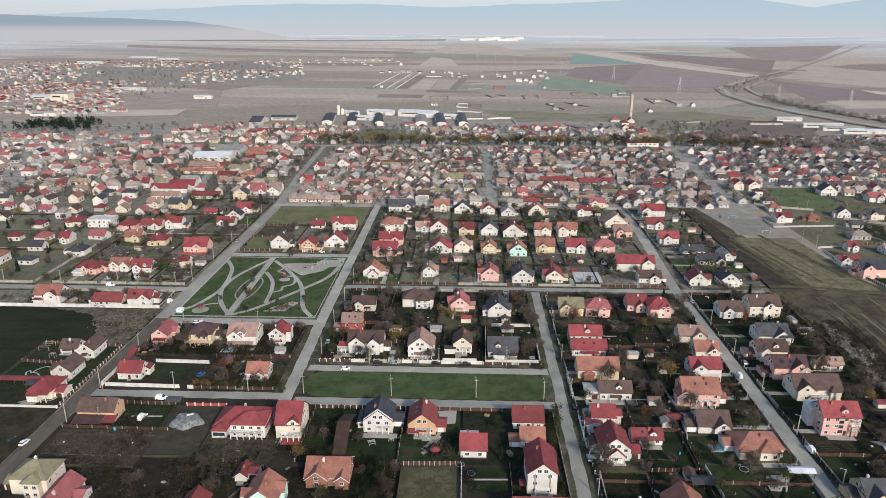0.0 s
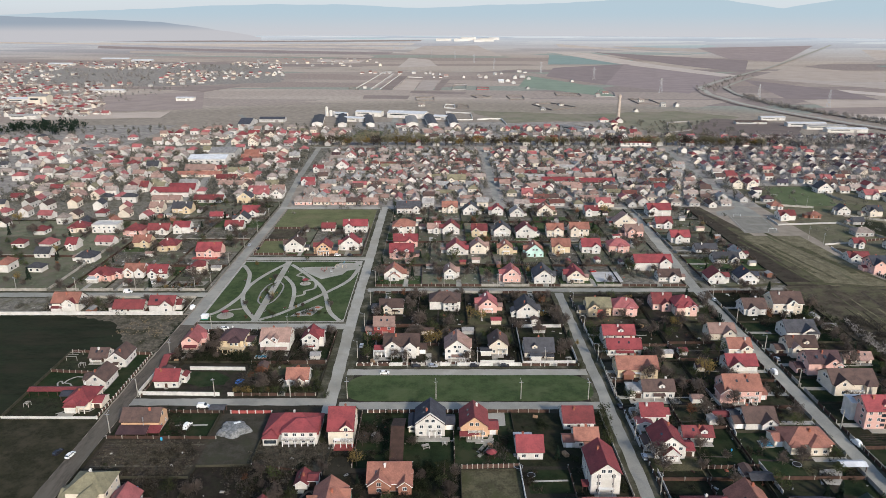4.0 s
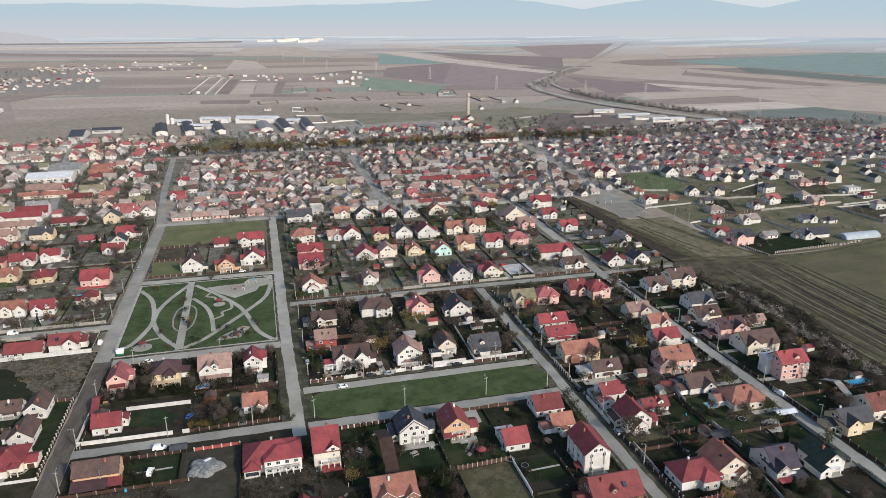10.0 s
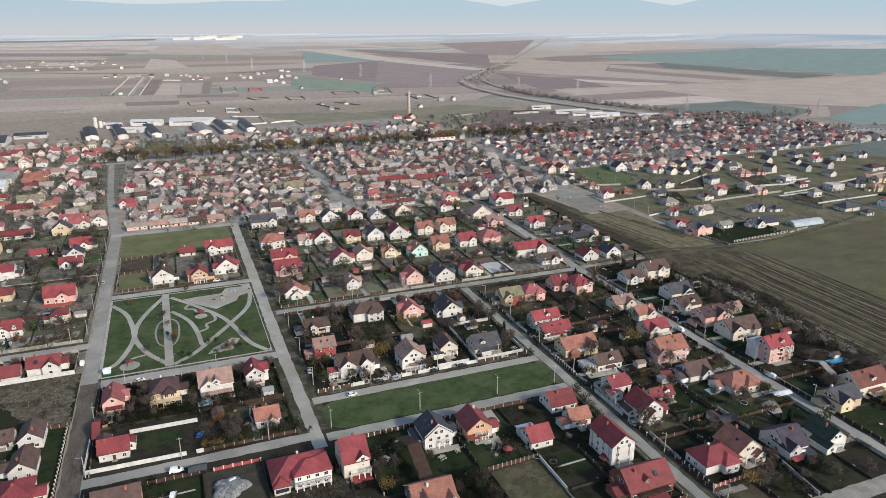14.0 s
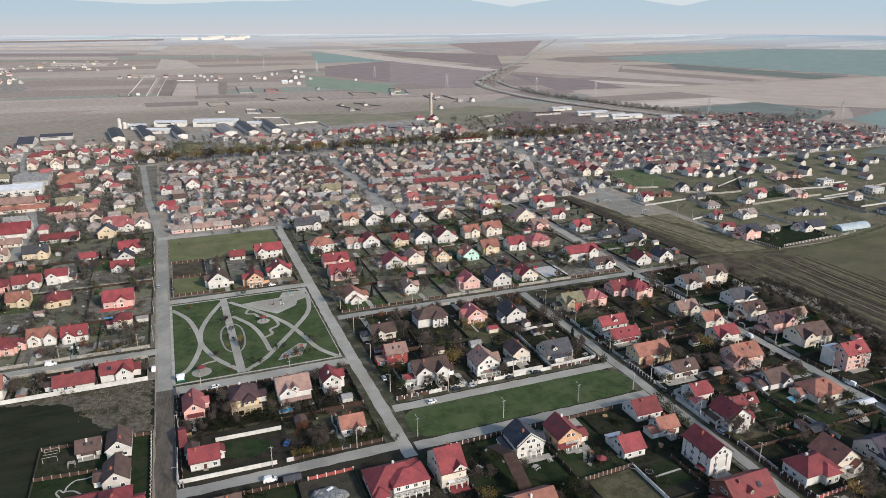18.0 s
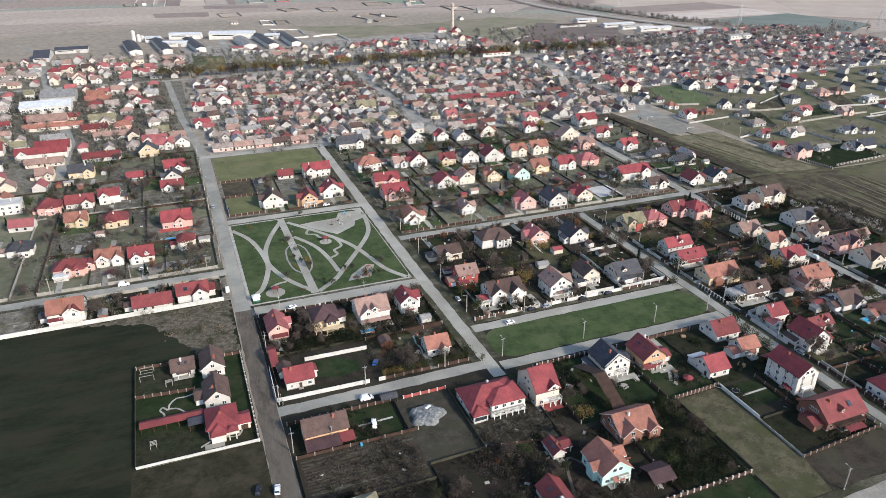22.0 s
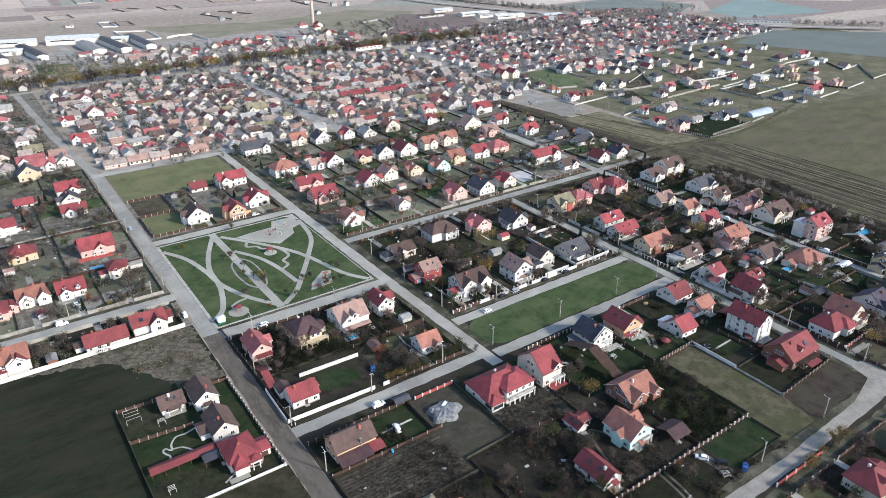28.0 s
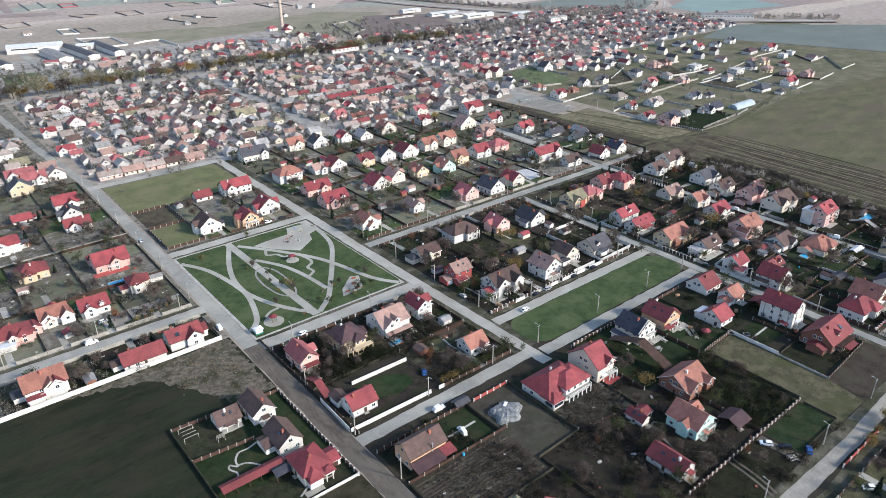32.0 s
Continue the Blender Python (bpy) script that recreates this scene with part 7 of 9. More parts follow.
furrows(-159.5, -121, 208.5, 231, 1.5, 1, True, BROWN)
furrows(-100, -86, 290, 300, 1.2, 5)
furrows(8, 22, 336, 348, 1.3, 6, False)
furrows(66, 84, 330, 346, 1.3, 7)
furrows(70, 84, 256, 262, 1.2, 8, True, SOIL)
furrows(136, 150, 225, 234, 1.2, 9, True, SOIL)
furrows(166, 182, 250, 285, 1.4, 10, False)
furrows(-62, -46, 420, 432, 1.3, 11)
furrows(20, 40, 425, 440, 1.3, 12, False)

sheet("garden_plot", [(257, 430), (263, 392), (325, 399), (321, 435)], 0.050, GARDEN_LAWN, "green garden on a walled plot", "garden")
sheet("garden_plot", [(336, 547), (365, 538), (407, 580), (368, 573)], 0.054, FALLOW, "bare earth of a walled plot", "garden")
sheet("garden_plot", [(434, 570), (419, 530), (446, 530), (471, 567)], 0.058, FALLOW, "bare earth of a walled plot", "garden")
sheet("garden_plot", [(406, 483), (450, 487), (445, 466), (412, 441)], 0.062, FALLOW, "dark fallow of a walled plot", "garden")
sheet("garden_plot", [(309, 548), (333, 536), (313, 495), (304, 524)], 0.066, TURF, "dull green turf of a walled plot", "garden")
sheet("garden_plot", [(255, 473), (269, 463), (258, 433)], 0.070, FALLOW, "bare earth of a walled plot", "garden")
sheet("garden_plot", [(383, 529), (408, 532), (390, 509), (366, 510)], 0.074, GARDEN_LAWN, "green garden on a walled plot", "garden")

# ---- shrubs and weeds of the gardens ----
def scatter(x0, x1, y0, y1, count, seed, m, reach=(0.4, 1.7), test=free):
    rng = np.random.default_rng(seed)
    # shrubs gather in drifts
    seeds = np.stack([rng.uniform(x0, x1, count // 9 + 4), rng.uniform(y0, y1, count // 9 + 4)], 1)
    pts = seeds[rng.integers(0, len(seeds), count * 3)] + rng.normal(0, 2.6, (count * 3, 2))
    pts = np.array([p for p in pts if test(*p)][:count])
    vs, fs, k = [], [], 0
    for x, y in pts:
        r = rng.uniform(*reach)
        n = int(14 + 30 * r)
        v, f = leaves([(x, y, r * 0.6)], (r * 0.5, r * 0.5, r * 0.42), n, 0.13 + 0.07 * r, 0.045 + 0.035 * r, rng)
        vs.append(v), fs.append(f + k)
        k += n * 4
    v, f = np.concatenate(vs), np.concatenate(fs)
    me = bpy.data.meshes.new("garden_shrubs")
    me.from_pydata(v.tolist(), [], f.tolist())
    me.materials.append(m)
    return tagged(new("garden_shrubs", me), "low brown and olive shrubs of the gardens", "shrubs", kind="stuff")


take(-152, -119, 286.5, 294)
scatter(-160, 37, 214, 250, 260, 1, SHRUB)
scatter(-160, 37, 156, 213, 420, 11, SHRUB)
scatter(-157, -84, 271, 330, 560, 2, SHRUB)
scatter(-160, 37, 100, 141, 300, 12, SHRUB)
scatter(-70, 37, 291, 383, 330, 3, SHRUB)
scatter(47, 124, 156, 383, 480, 4, SHRUB)
scatter(132, 186, 156, 384, 480, 5, SHRUB)
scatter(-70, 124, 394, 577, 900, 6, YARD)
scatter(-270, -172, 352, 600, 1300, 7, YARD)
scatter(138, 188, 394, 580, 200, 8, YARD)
for k, (x0, x1, y0, y1, count) in enumerate(((-160, 37, 156, 250, 160), (-160, -84, 264, 330, 120), (-70, 37, 291, 383, 70), (47, 124, 156, 383, 120), (132, 186, 156, 384, 110), (-70, 124, 394, 577, 130), (-260, -172, 352, 600, 110))):
    scatter(x0, x1, y0, y1, count, 40 + k, THICKET, (0.8, 1.8))
    scatter(x0, x1, y0, y1, count, 60 + k, BUSH, (0.6, 1.6))
REED_DARK = leafy(mat("withered_weeds", (0.15, 0.13, 0.1), (0.08, 0.07, 0.055), 3, 0.4, 0.9, 0.0, 0.4, island=True))
scatter(-146, -118, 288, 304, 90, 80, BUSH, (1.2, 2.2))
scatter(-49, -24, 175, 211, 160, 81, BUSH, (1.0, 2.2))
scatter(-157, -123, 209, 230, 900, 85, REED_DARK, (0.2, 0.55), lambda x, y: -159 < x < -121 and 208 < y < 231)
scatter(-98, -73, 211, 226, 700, 82, REED_DARK, (0.3, 0.8), lambda x, y: True)
scatter(-118, -62, 174, 212, 120, 83, THICKET, (0.8, 1.8))
scatter(-158, -121, 159, 205, 90, 84, THICKET, (0.8, 1.8))
REED = leafy(mat("dry_reeds", (0.3, 0.24, 0.155), (0.19, 0.15, 0.1), 3, 0.4, 0.9, 0.0, 0.3, island=True))
scatter(186, 196, 160, 345, 800, 9, THICKET, (0.6, 1.3), lambda x, y: True)
scatter(-200, -176, 322, 349, 160, 10, REED, (0.15, 0.4), lambda x, y: True)

# ---- loose things in the yards ----
def wood_stack():
    logs = [tube((-1.0 + 0.03 * (k % 3), 0.24 * (k % 5) - 0.48, 0.13 + 0.24 * (k // 5)), (1.0 - 0.02 * (k % 4), 0.24 * (k % 5) - 0.48, 0.13 + 0.24 * (k // 5)), 0.12, 0.11, 6) for k in range(20)]
    ends = [([(s * 1.0, 0.24 * (k % 5) - 0.48 + 0.11 * math.cos(i), 0.13 + 0.24 * (k // 5) + 0.11 * math.sin(i)) for i in np.linspace(0, 5.24, 6)], [tuple(range(6))]) for k in range(20) for s in (-1, 1)]
    return mesh_of("wood_stack", *join(*logs, *ends), mat("cut_firewood", (0.34, 0.22, 0.13), (0.20, 0.13, 0.08), 0.8, 0.2, 0.9, 0.3, 0.2))


def barrel():
    rings = [(0.27, 0.0), (0.31, 0.3), (0.31, 0.6), (0.27, 0.9)]
    sides = [tube((0, 0, z0), (0, 0, z1), r0, r1, 12) for (r0, z0), (r1, z1) in zip(rings, rings[1:])]
    top = ([(0.27 * math.cos(i), 0.27 * math.sin(i), 0.88) for i in np.linspace(0, 5.76, 12)], [tuple(range(12))])
    return mesh_of("water_barrel", *join(*sides, top), BLUE)


YARD_THINGS = (("log_pile", wood_stack(), "stack of cut firewood in a yard", "firewood"), ("water_barrel", barrel(), "blue plastic water barrel in a garden", "barrel"),
               ("compost_box", mesh_of("compost_box", *join(*[box(-0.8, 0.8, s * 0.7 - 0.04, s * 0.7 + 0.04, z, z + 0.16) for s in (-1, 1) for z in (0.05, 0.3, 0.55)], *[box(s * 0.8 - 0.04, s * 0.8 + 0.04, -0.66, 0.66, z, z + 0.16) for s in (-1, 1) for z in (0.05, 0.3, 0.55)], *[box(u - 0.06, u + 0.06, v - 0.06, v + 0.06, 0, 0.8) for u in (-0.72, 0.72) for v in (-0.6, 0.6)]), WOOD), "slatted wooden compost box in a garden", "compost box"),
               ("garden_table", mesh_of("garden_table", *join(box(-0.9, 0.9, -0.45, 0.45, 0.7, 0.76), *[box(u - 0.05, u + 0.05, v - 0.05, v + 0.05, 0, 0.7) for u in (-0.8, 0.8) for v in (-0.36, 0.36)], box(-0.9, 0.9, -0.95, -0.65, 0.42, 0.47), box(-0.9, 0.9, 0.65, 0.95, 0.42, 0.47), *[box(u - 0.05, u + 0.05, v - 0.05, v + 0.05, 0, 0.42) for u in (-0.8, 0.8) for v in (-0.8, 0.8)]), CONCRETE), "pale garden table with two benches", "table"))
ryd = random.Random(77)
for x0, x1, y0, y1, count in ((-158, 36, 158, 249, 16), (-158, -86, 266, 329, 5), (-68, 36, 293, 382, 8), (49, 122, 158, 374, 12), (134, 184, 160, 382, 8)):
    for _ in range(count):
        for _ in range(12):
            x, y = ryd.uniform(x0, x1), ryd.uniform(y0, y1)
            if free(x, y) and free(x + 1.4, y) and free(x - 1.4, y):
                name, me, label, kind = ryd.choice(YARD_THINGS)
                ob = tagged(new(name, me), label, kind, "loose things in the yards")
                ob.location, ob.rotation_euler = (x, y, 0.05), (0, 0, ryd.uniform(0, 3.1))
                s = ryd.uniform(0.9, 1.5)
                ob.scale = (s, s, s)
                take(x - 1.2, x + 1.2, y - 1, y + 1)
                break

for x0, x1, y0, y1, count in ((-68, 122, 398, 575, 9), (-256, -174, 392, 598, 6), (140, 184, 398, 572, 3)):
    for _ in range(count):
        for _ in range(14):
            x, y = ryd.uniform(x0, x1), ryd.uniform(y0, y1)
            if free(x, y) and free(x + 3, y) and free(x - 3, y) and free(x, y + 2.5) and free(x, y - 2.5):
                shed(x, y, ryd)
                break

# planks, pots, stones and scraps too many to count
lv, lf, li = [], [], []
for x0, x1, y0, y1, count in ((-158, 36, 106, 249, 190), (-158, -86, 266, 329, 60), (-68, 36, 293, 382, 90), (49, 122, 158, 374, 140), (134, 184, 160, 382, 110), (-68, 122, 396, 575, 450), (-262, -174, 354, 598, 330), (140, 184, 396, 575, 160), (-158, 256, 590, 878, 700)):
    for _ in range(count):
        x, y = ryd.uniform(x0, x1), ryd.uniform(y0, y1)
        if not free(x, y):
            continue
        n, c0, a0, h = len(lv), ryd.uniform(0.15, 0.9), ryd.uniform(0, 3.1), ryd.uniform(0.1, 0.5)
        d0 = c0 * ryd.uniform(0.2, 0.9)
        v, f = box(-c0, c0, -d0, d0, 0.0, h)
        lv += [(x + math.cos(a0) * p - math.sin(a0) * q, y + math.sin(a0) * p + math.cos(a0) * q, 0.03 + t * (0.8 if p > 0 else 1.0)) for p, q, t in v]
        lf += [tuple(i + n for i in t) for t in f]
        li += [ryd.randrange(5)] * 6
tagged(new("garden_scraps", mesh_of("garden_scraps", lv, lf, CONCRETE, WOOD, PLINTH, GARDEN_WALL, BRICK, index=li)), "scattered planks, pots and stones in the gardens", "clutter", kind="stuff")

# trees that stand out
rt = random.Random(5)
for kind, x, y, s, w in (("yellow", -136.6, 404.6, 0.42, 0), ("yellow", -135.2, 373.0, 0.5, 0), ("yellow", -111.8, 359.6, 0.5, 0), ("yellow", -101.8, 349.3, 0.45, 0), ("yellow", -107.6, 346.3, 0.45, 0), ("olive", -93.7, 351.8, 0.4, 0), ("olive", -125.0, 343.6, 0.35, 0), ("yellow", -127.2, 381.8, 0.35, 0), ("yellow", -35.5, 312.5, 1.15, 2), ("yellow", -31.5, 313.5, 1.0, 2), ("yellow", 96, 334, 1.0, 2), ("bare", 99, 333, 1.3, 3), ("olive", 86.5, 277, 1.1, 2), ("olive", 87.6, 299, 1.0, 1), ("rust", -112.4, 281.5, 1.2, 1), ("rust", -116, 279, 1.0, 0),
                     ("yellow", -13, 345, 1.05, 1), ("olive", 35.6, 286.5, 0.95, 1), ("yellow", 39.9, 313, 0.7, 0), ("olive", -84, 268, 1.0, 1), ("olive", 49, 300, 1.2, 2), ("olive", 49, 318, 1.1, 2), ("olive", -79, 262, 0.8, 0), ("conifer", 14, 218, 1.0, 1), ("conifer", -59, 203, 0.9, 2)):
    tree(kind, x, y, rt, s, w)
for i in range(15):
    tree("thuja", 122.6, 329 + i * 2.1, rt, rt.uniform(0.8, 1.1))
for i in range(20):
    tree("yellow" if i < 4 or rt.random() < 0.35 else "olive", -119 + i * 1.95, 265.9 + rt.uniform(-0.3, 0.3), rt, rt.uniform(0.62, 0.95), 0)
sheet("yard", worn([(-206, 390), (-206, 402), (-197, 404), (-175, 403), (-176, 396), (-185, 393), (-201, 393), (-203, 388)], 3, 0.4, 22), 0.056, GRAVEL, "pale gravel yard behind a hedge", "yard")
for i in range(15):
    tree(("olive", "rust", "olive", "yellow")[i % 4] if i > 2 else "olive", -201.5 + i * 1.75, 388.4 + i * 0.41 + rt.uniform(-0.5, 0.5), rt, rt.uniform(0.55, 0.85), 0)
for x, y in ((37.9, 246.9), (36.9, 239.1), (35.9, 232.8), (34.7, 226.1)):
    tree("olive", x, y, rt, rt.uniform(1.0, 1.25), 1)
for x, y, k in ((-151, 430, "yellow"), (-133.5, 405, "bare"), (-128, 375, "yellow"), (-141, 363, "bare"), (-112, 362, "yellow"), (-92, 362, "bare"), (-100, 352, "yellow"), (-105, 349, "olive"), (-122, 347, "yellow"), (-136, 345, "rust"), (-120, 441, "yellow"), (-103, 352, "olive")):
    tree(k if k != "yellow" or rt.random() < 0.4 else "olive", x, y, rt, rt.uniform(0.7, 1.05), 0).location.z = 0.12
for x, y in ((-108, 361), (-97, 350), (-94, 366), (-109, 348), (-125, 352), (-131.5, 377), (-131.5, 391), (-134, 384), (-128, 371)):
    tree("olive" if rt.random() < 0.6 else "bare", x, y, rt, rt.uniform(0.6, 0.95), 0).location.z = 0.12

def join_trees(name, items, label):
    """Many garden trees further off as one mesh."""
    vs, fs, idx, k = [], [], [], 0
    mats = [BARK, TWIG, LEAF_G, LEAF_Y, LEAF_R, NEEDLE]
    cache = {}
    for kind, w, x, y, s, a in items:
        for me in KINDS[kind][1][w]:
            if me.name not in cache:
                cache[me.name] = (np.array([v.co for v in me.vertices]), [tuple(p.vertices) for p in me.polygons], mats.index(me.materials[0]))
            v, f, m = cache[me.name]
            c, q = math.cos(a) * s, math.sin(a) * s
            vs.append(np.stack([x + c * v[:, 0] - q * v[:, 1], y + q * v[:, 0] + c * v[:, 1], s * v[:, 2]], 1))
            fs += [tuple(i + k for i in t) for t in f]
            idx += [m] * len(f)
            k += len(v)
    tagged(new(name, mesh_of(name, np.concatenate(vs).tolist(), fs, *mats, index=idx)), label, "trees", kind="stuff")


join_trees("garden_trees", FAR_TREES, "bare and leafy garden trees of the further rows")

# ---- old quarter: small crowded houses ----
PROTO = {}
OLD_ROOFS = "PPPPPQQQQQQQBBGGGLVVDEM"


def cottage(x, y, rng, turn=None):
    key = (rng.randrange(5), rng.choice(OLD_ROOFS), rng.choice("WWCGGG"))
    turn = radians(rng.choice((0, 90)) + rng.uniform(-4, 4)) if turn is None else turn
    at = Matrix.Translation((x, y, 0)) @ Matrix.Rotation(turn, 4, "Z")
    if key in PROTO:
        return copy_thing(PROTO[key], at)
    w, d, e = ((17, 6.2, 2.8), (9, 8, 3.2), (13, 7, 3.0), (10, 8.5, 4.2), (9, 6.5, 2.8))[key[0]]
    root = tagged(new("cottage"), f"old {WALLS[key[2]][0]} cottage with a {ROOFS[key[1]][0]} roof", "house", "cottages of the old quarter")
    r = d * 0.36
    openings = [(WIN[2], (u, -d / 2, 0.9), 0.0) for u in (-2.2, 2.0)] + [(WIN[2], (-w / 2, 0, 0.9), -math.pi / 2)]
    if key[0] == 1:
        part("wall", set_in(mesh_of("wall", *box(-w / 2, w / 2, -d / 2, d / 2, 0, e), WALLS[key[2]][1]), openings), root)
        roof_part = part("roof", mesh_of("roof", *hip_roof(w, d, e, r), ROOFS[key[1]][1]), root)
    else:
        part("wall", set_in(mesh_of("wall", *gable_wall(w, d, e, r), WALLS[key[2]][1]), openings), root)
        roof = [gable_roof(w, d, e, r, 0.45)]
        if key[0] in (0, 3):
            # a low outbuilding leaning on the back
            part("outbuilding_wall", mesh_of("outbuilding_wall", *gable_wall(6, 4.4, 2.2, 1.0), WALLS["G"][1]), root, "", (w * 0.25, d / 2 + 2.4, 0), math.pi / 2)
            part("outbuilding_roof", mesh_of("outbuilding_roof", *gable_roof(6, 4.4, 2.2, 1.0, 0.3), ROOFS["Q"][1]), root, "", (w * 0.25, d / 2 + 2.4, 0), math.pi / 2)
        roof_part = part("roof", mesh_of("roof", *join(*roof), ROOFS[key[1]][1]), root)
    roof_part.data = set_in(roof_part.data, [(CHIMNEY, (w * 0.2, 0.6, e + r * 0.8), 0.0)])
    root.matrix_basis = at
    PROTO[key] = root
    return root


ro = random.Random(11)
SLOTS = []
yy = 592.0
while yy < 872:
    xx = -156.0 + ro.uniform(0, 6)
    while xx < 252:
        x, y = xx + ro.uniform(-2, 2), yy + ro.uniform(-3.5, 3.5)
        street = 222 + (y - 470) * 0.08
        if not (14.5 < x < 31) and x > -157 - max(0, y - 580) * 0.061 and not (street - 4 < x < street + 14) and not any(abs(x - q[0]) < q[2] / 2 + 6 and abs(y - q[1]) < q[3] / 2 + 6 for q in FOOTPRINTS):
            SLOTS.append((x, y))
        xx += ro.uniform(12.5, 18.5)
    yy += 17.5
for x, y in SLOTS[:262]:
    cottage(x, y, ro)


# ---- crowds of houses further off, joined ----
def crowd(name, spots, label, seed, roofs, walls="WWGWC", big=1.0):
    rng = random.Random(seed)
    rkeys, wkeys = sorted(set(roofs)), sorted(set(walls))
    verts, faces, idx = [], [], []
    for x, y, z in spots:
        w, d, e = rng.uniform(8.5, 13) * big, rng.uniform(7, 9.5) * big, rng.choice((3.2, 3.4, 5.4)) * big
        r = d * 0.38
        wall, roof = gable_wall(w, d, e, r), gable_roof(w, d, e, r, 0.5)
        if rng.random() < 0.3:
            wall, roof = box(-w / 2, w / 2, -d / 2, d / 2, 0, e), hip_roof(w, d, e, r)
        a = rng.choice((0, math.pi / 2)) + rng.uniform(-0.12, 0.12)
        c, s = math.cos(a), math.sin(a)
        ri, wi = rkeys.index(rng.choice(roofs)), wkeys.index(rng.choice(walls))
        glass = [box(u - 0.7, u + 0.7, -d / 2 - 0.05, -d / 2, 1, 2.4) for u in (-2.2, 2.2)]
        for solid, k in ((roof, ri), (wall, len(rkeys) + wi), (join(*glass), len(rkeys) + len(wkeys))):
            n = len(verts)
            verts += [(x + c * p - s * q, y + s * p + c * q, z + t) for p, q, t in solid[0]]
            faces += [tuple(i + n for i in f) for f in solid[1]]
            idx += [k] * len(solid[1])
    me = mesh_of(name, verts, faces, *[ROOFS[k][1] for k in rkeys], *[WALLS[k][1] for k in wkeys], GLASS, index=idx)
    return tagged(new(name, me), label, "houses", kind="stuff")


def spots(x0, x1, y0, y1, dx, dy, seed, keep=1.0, test=None):
    rng = random.Random(seed)
    out, y = [], y0
    while y < y1:
        x = x0 + rng.uniform(0, dx)
        while x < x1:
            px, py = x + rng.uniform(-2, 2), y + rng.uniform(-dy * 0.25, dy * 0.25)
            if rng.random() < keep and (test is None or test(px, py)) and not any(abs(px - q[0]) < q[2] / 2 + 7 and abs(py - q[1]) < q[3] / 2 + 7 for q in FOOTPRINTS):
                out.append((px, py, 0.0))
            x += rng.uniform(dx * 0.85, dx * 1.2)
        y += dy
    return out


off_road = lambda x, y: abs(x + 265 + max(0, y - 660) * 0.177) > 11 and x < -167 - max(0, y - 580) * 0.061 - 11 and abs(y - 884) > 14 and not (-325 < x < -262 and 755 < y < 840)
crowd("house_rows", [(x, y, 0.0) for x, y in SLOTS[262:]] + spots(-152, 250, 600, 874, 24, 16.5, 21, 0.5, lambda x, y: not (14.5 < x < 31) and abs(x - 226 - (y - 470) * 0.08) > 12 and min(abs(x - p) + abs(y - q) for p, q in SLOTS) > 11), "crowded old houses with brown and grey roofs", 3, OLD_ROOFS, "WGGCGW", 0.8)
crowd("house_rows", spots(-440, -184, 610, 875, 16, 19, 22, 0.85, off_road), "village houses with red and brown roofs", 4, "VDQQQQPPPVVPBQGL", "WWGCG")
crowd("house_rows", spots(-420, 262, 905, 1040, 17, 21, 23, 0.7, lambda x, y: abs(x + 105) > 12 and not (-156 < x < -60 and y < 1040 - max(0, x + 92) * 2)), "village houses with red and brown roofs", 5, "VDQQQQPPPVVPBQGL", "WWGCG")
crowd("house_rows", spots(290, 820, 676, 975, 14.5, 17, 24, 0.85, lambda x, y: abs(y - 884) > 14 and not (275 < x < 350 and y < 672)), "village houses with red and brown roofs", 6, "DQQQQPVVBBEEMMSUG", "WGGGC", 0.85)
crowd("house_rows", spots(-620, -270, 398, 610, 20, 26, 31, 0.6, lambda x, y: abs(x + 262) > 9 and abs(y - 381) > 10), "village houses with red and brown roofs", 14, "VVDDPOBSVQ")
crowd("house_rows", spots(-930, -446, 575, 960, 19, 23, 35, 0.72, lambda x, y: x > -960 + (y - 560) * 0.25), "village houses with red and brown roofs", 15, "VDQQQPPVVBPSG", "WWGCG")
crowd("house_rows", spots(262, 289, 605, 872, 13, 16, 37, 0.85, lambda x, y: abs(x - 226 - (y - 470) * 0.082) > 14 and not (272 < x and y < 672)) + spots(356, 480, 604, 672, 15, 17, 38, 0.8), "village houses with red and brown roofs", 16, "DQQQPPVBQSM", "WWGGC", 0.9)
crowd("house_rows", spots(430, 640, 470, 660, 30, 34, 25, 0.42), "scattered new houses with red and dark roofs", 7, "QDDPMBSS", "WWCG")
crowd("house_rows", spots(62, 162, 1036, 1044, 14.5, 30, 26), "a terrace of pinkish houses with red roofs", 8, "VVP", "N")
town_edge = lambda x, y: x < (-440 - (y - 1885) * 0.227 if y > 1720 else -640 - (y - 1276) * 0.5)
crowd("house_rows", spots(-2000, -430, 1725, 2720, 27, 62, 27, 0.75, lambda x, y: town_edge(x, y) and noise.noise(Vector((x / 260, y / 330, 4.2))) > -0.12), "distant town with red and white houses", 9, "DPPQQQBGV", "GGCW", 1.1)
crowd("house_rows", spots(-1500, -600, 1180, 1725, 19, 29, 29, 0.88, lambda x, y: town_edge(x, y) and noise.noise(Vector((x / 210, y / 240, 9.1))) > -0.4), "distant town houses at its near edge", 12, "DPPQQQBVV", "GWCG")
crowd("house_rows", spots(-760, -230, 2560, 3060, 34, 130, 36, 0.5), "scattered pale houses along the far fields", 18, "PQG", "WGC", 1.1)
FAR_ROW = [(-244, 2202), (-229, 2198), (-211, 2191), (-199, 2186), (-184, 2201), (-149, 2168), (-71, 2182), (-56, 2177), (-48, 2133), (-45, 2034), (-25, 2027), (-9, 2079), (41, 2022), (89, 2126), (90, 2043), (141, 2150), (163, 2188), (-269, 2192), (-109, 2196), (-27, 2146)]
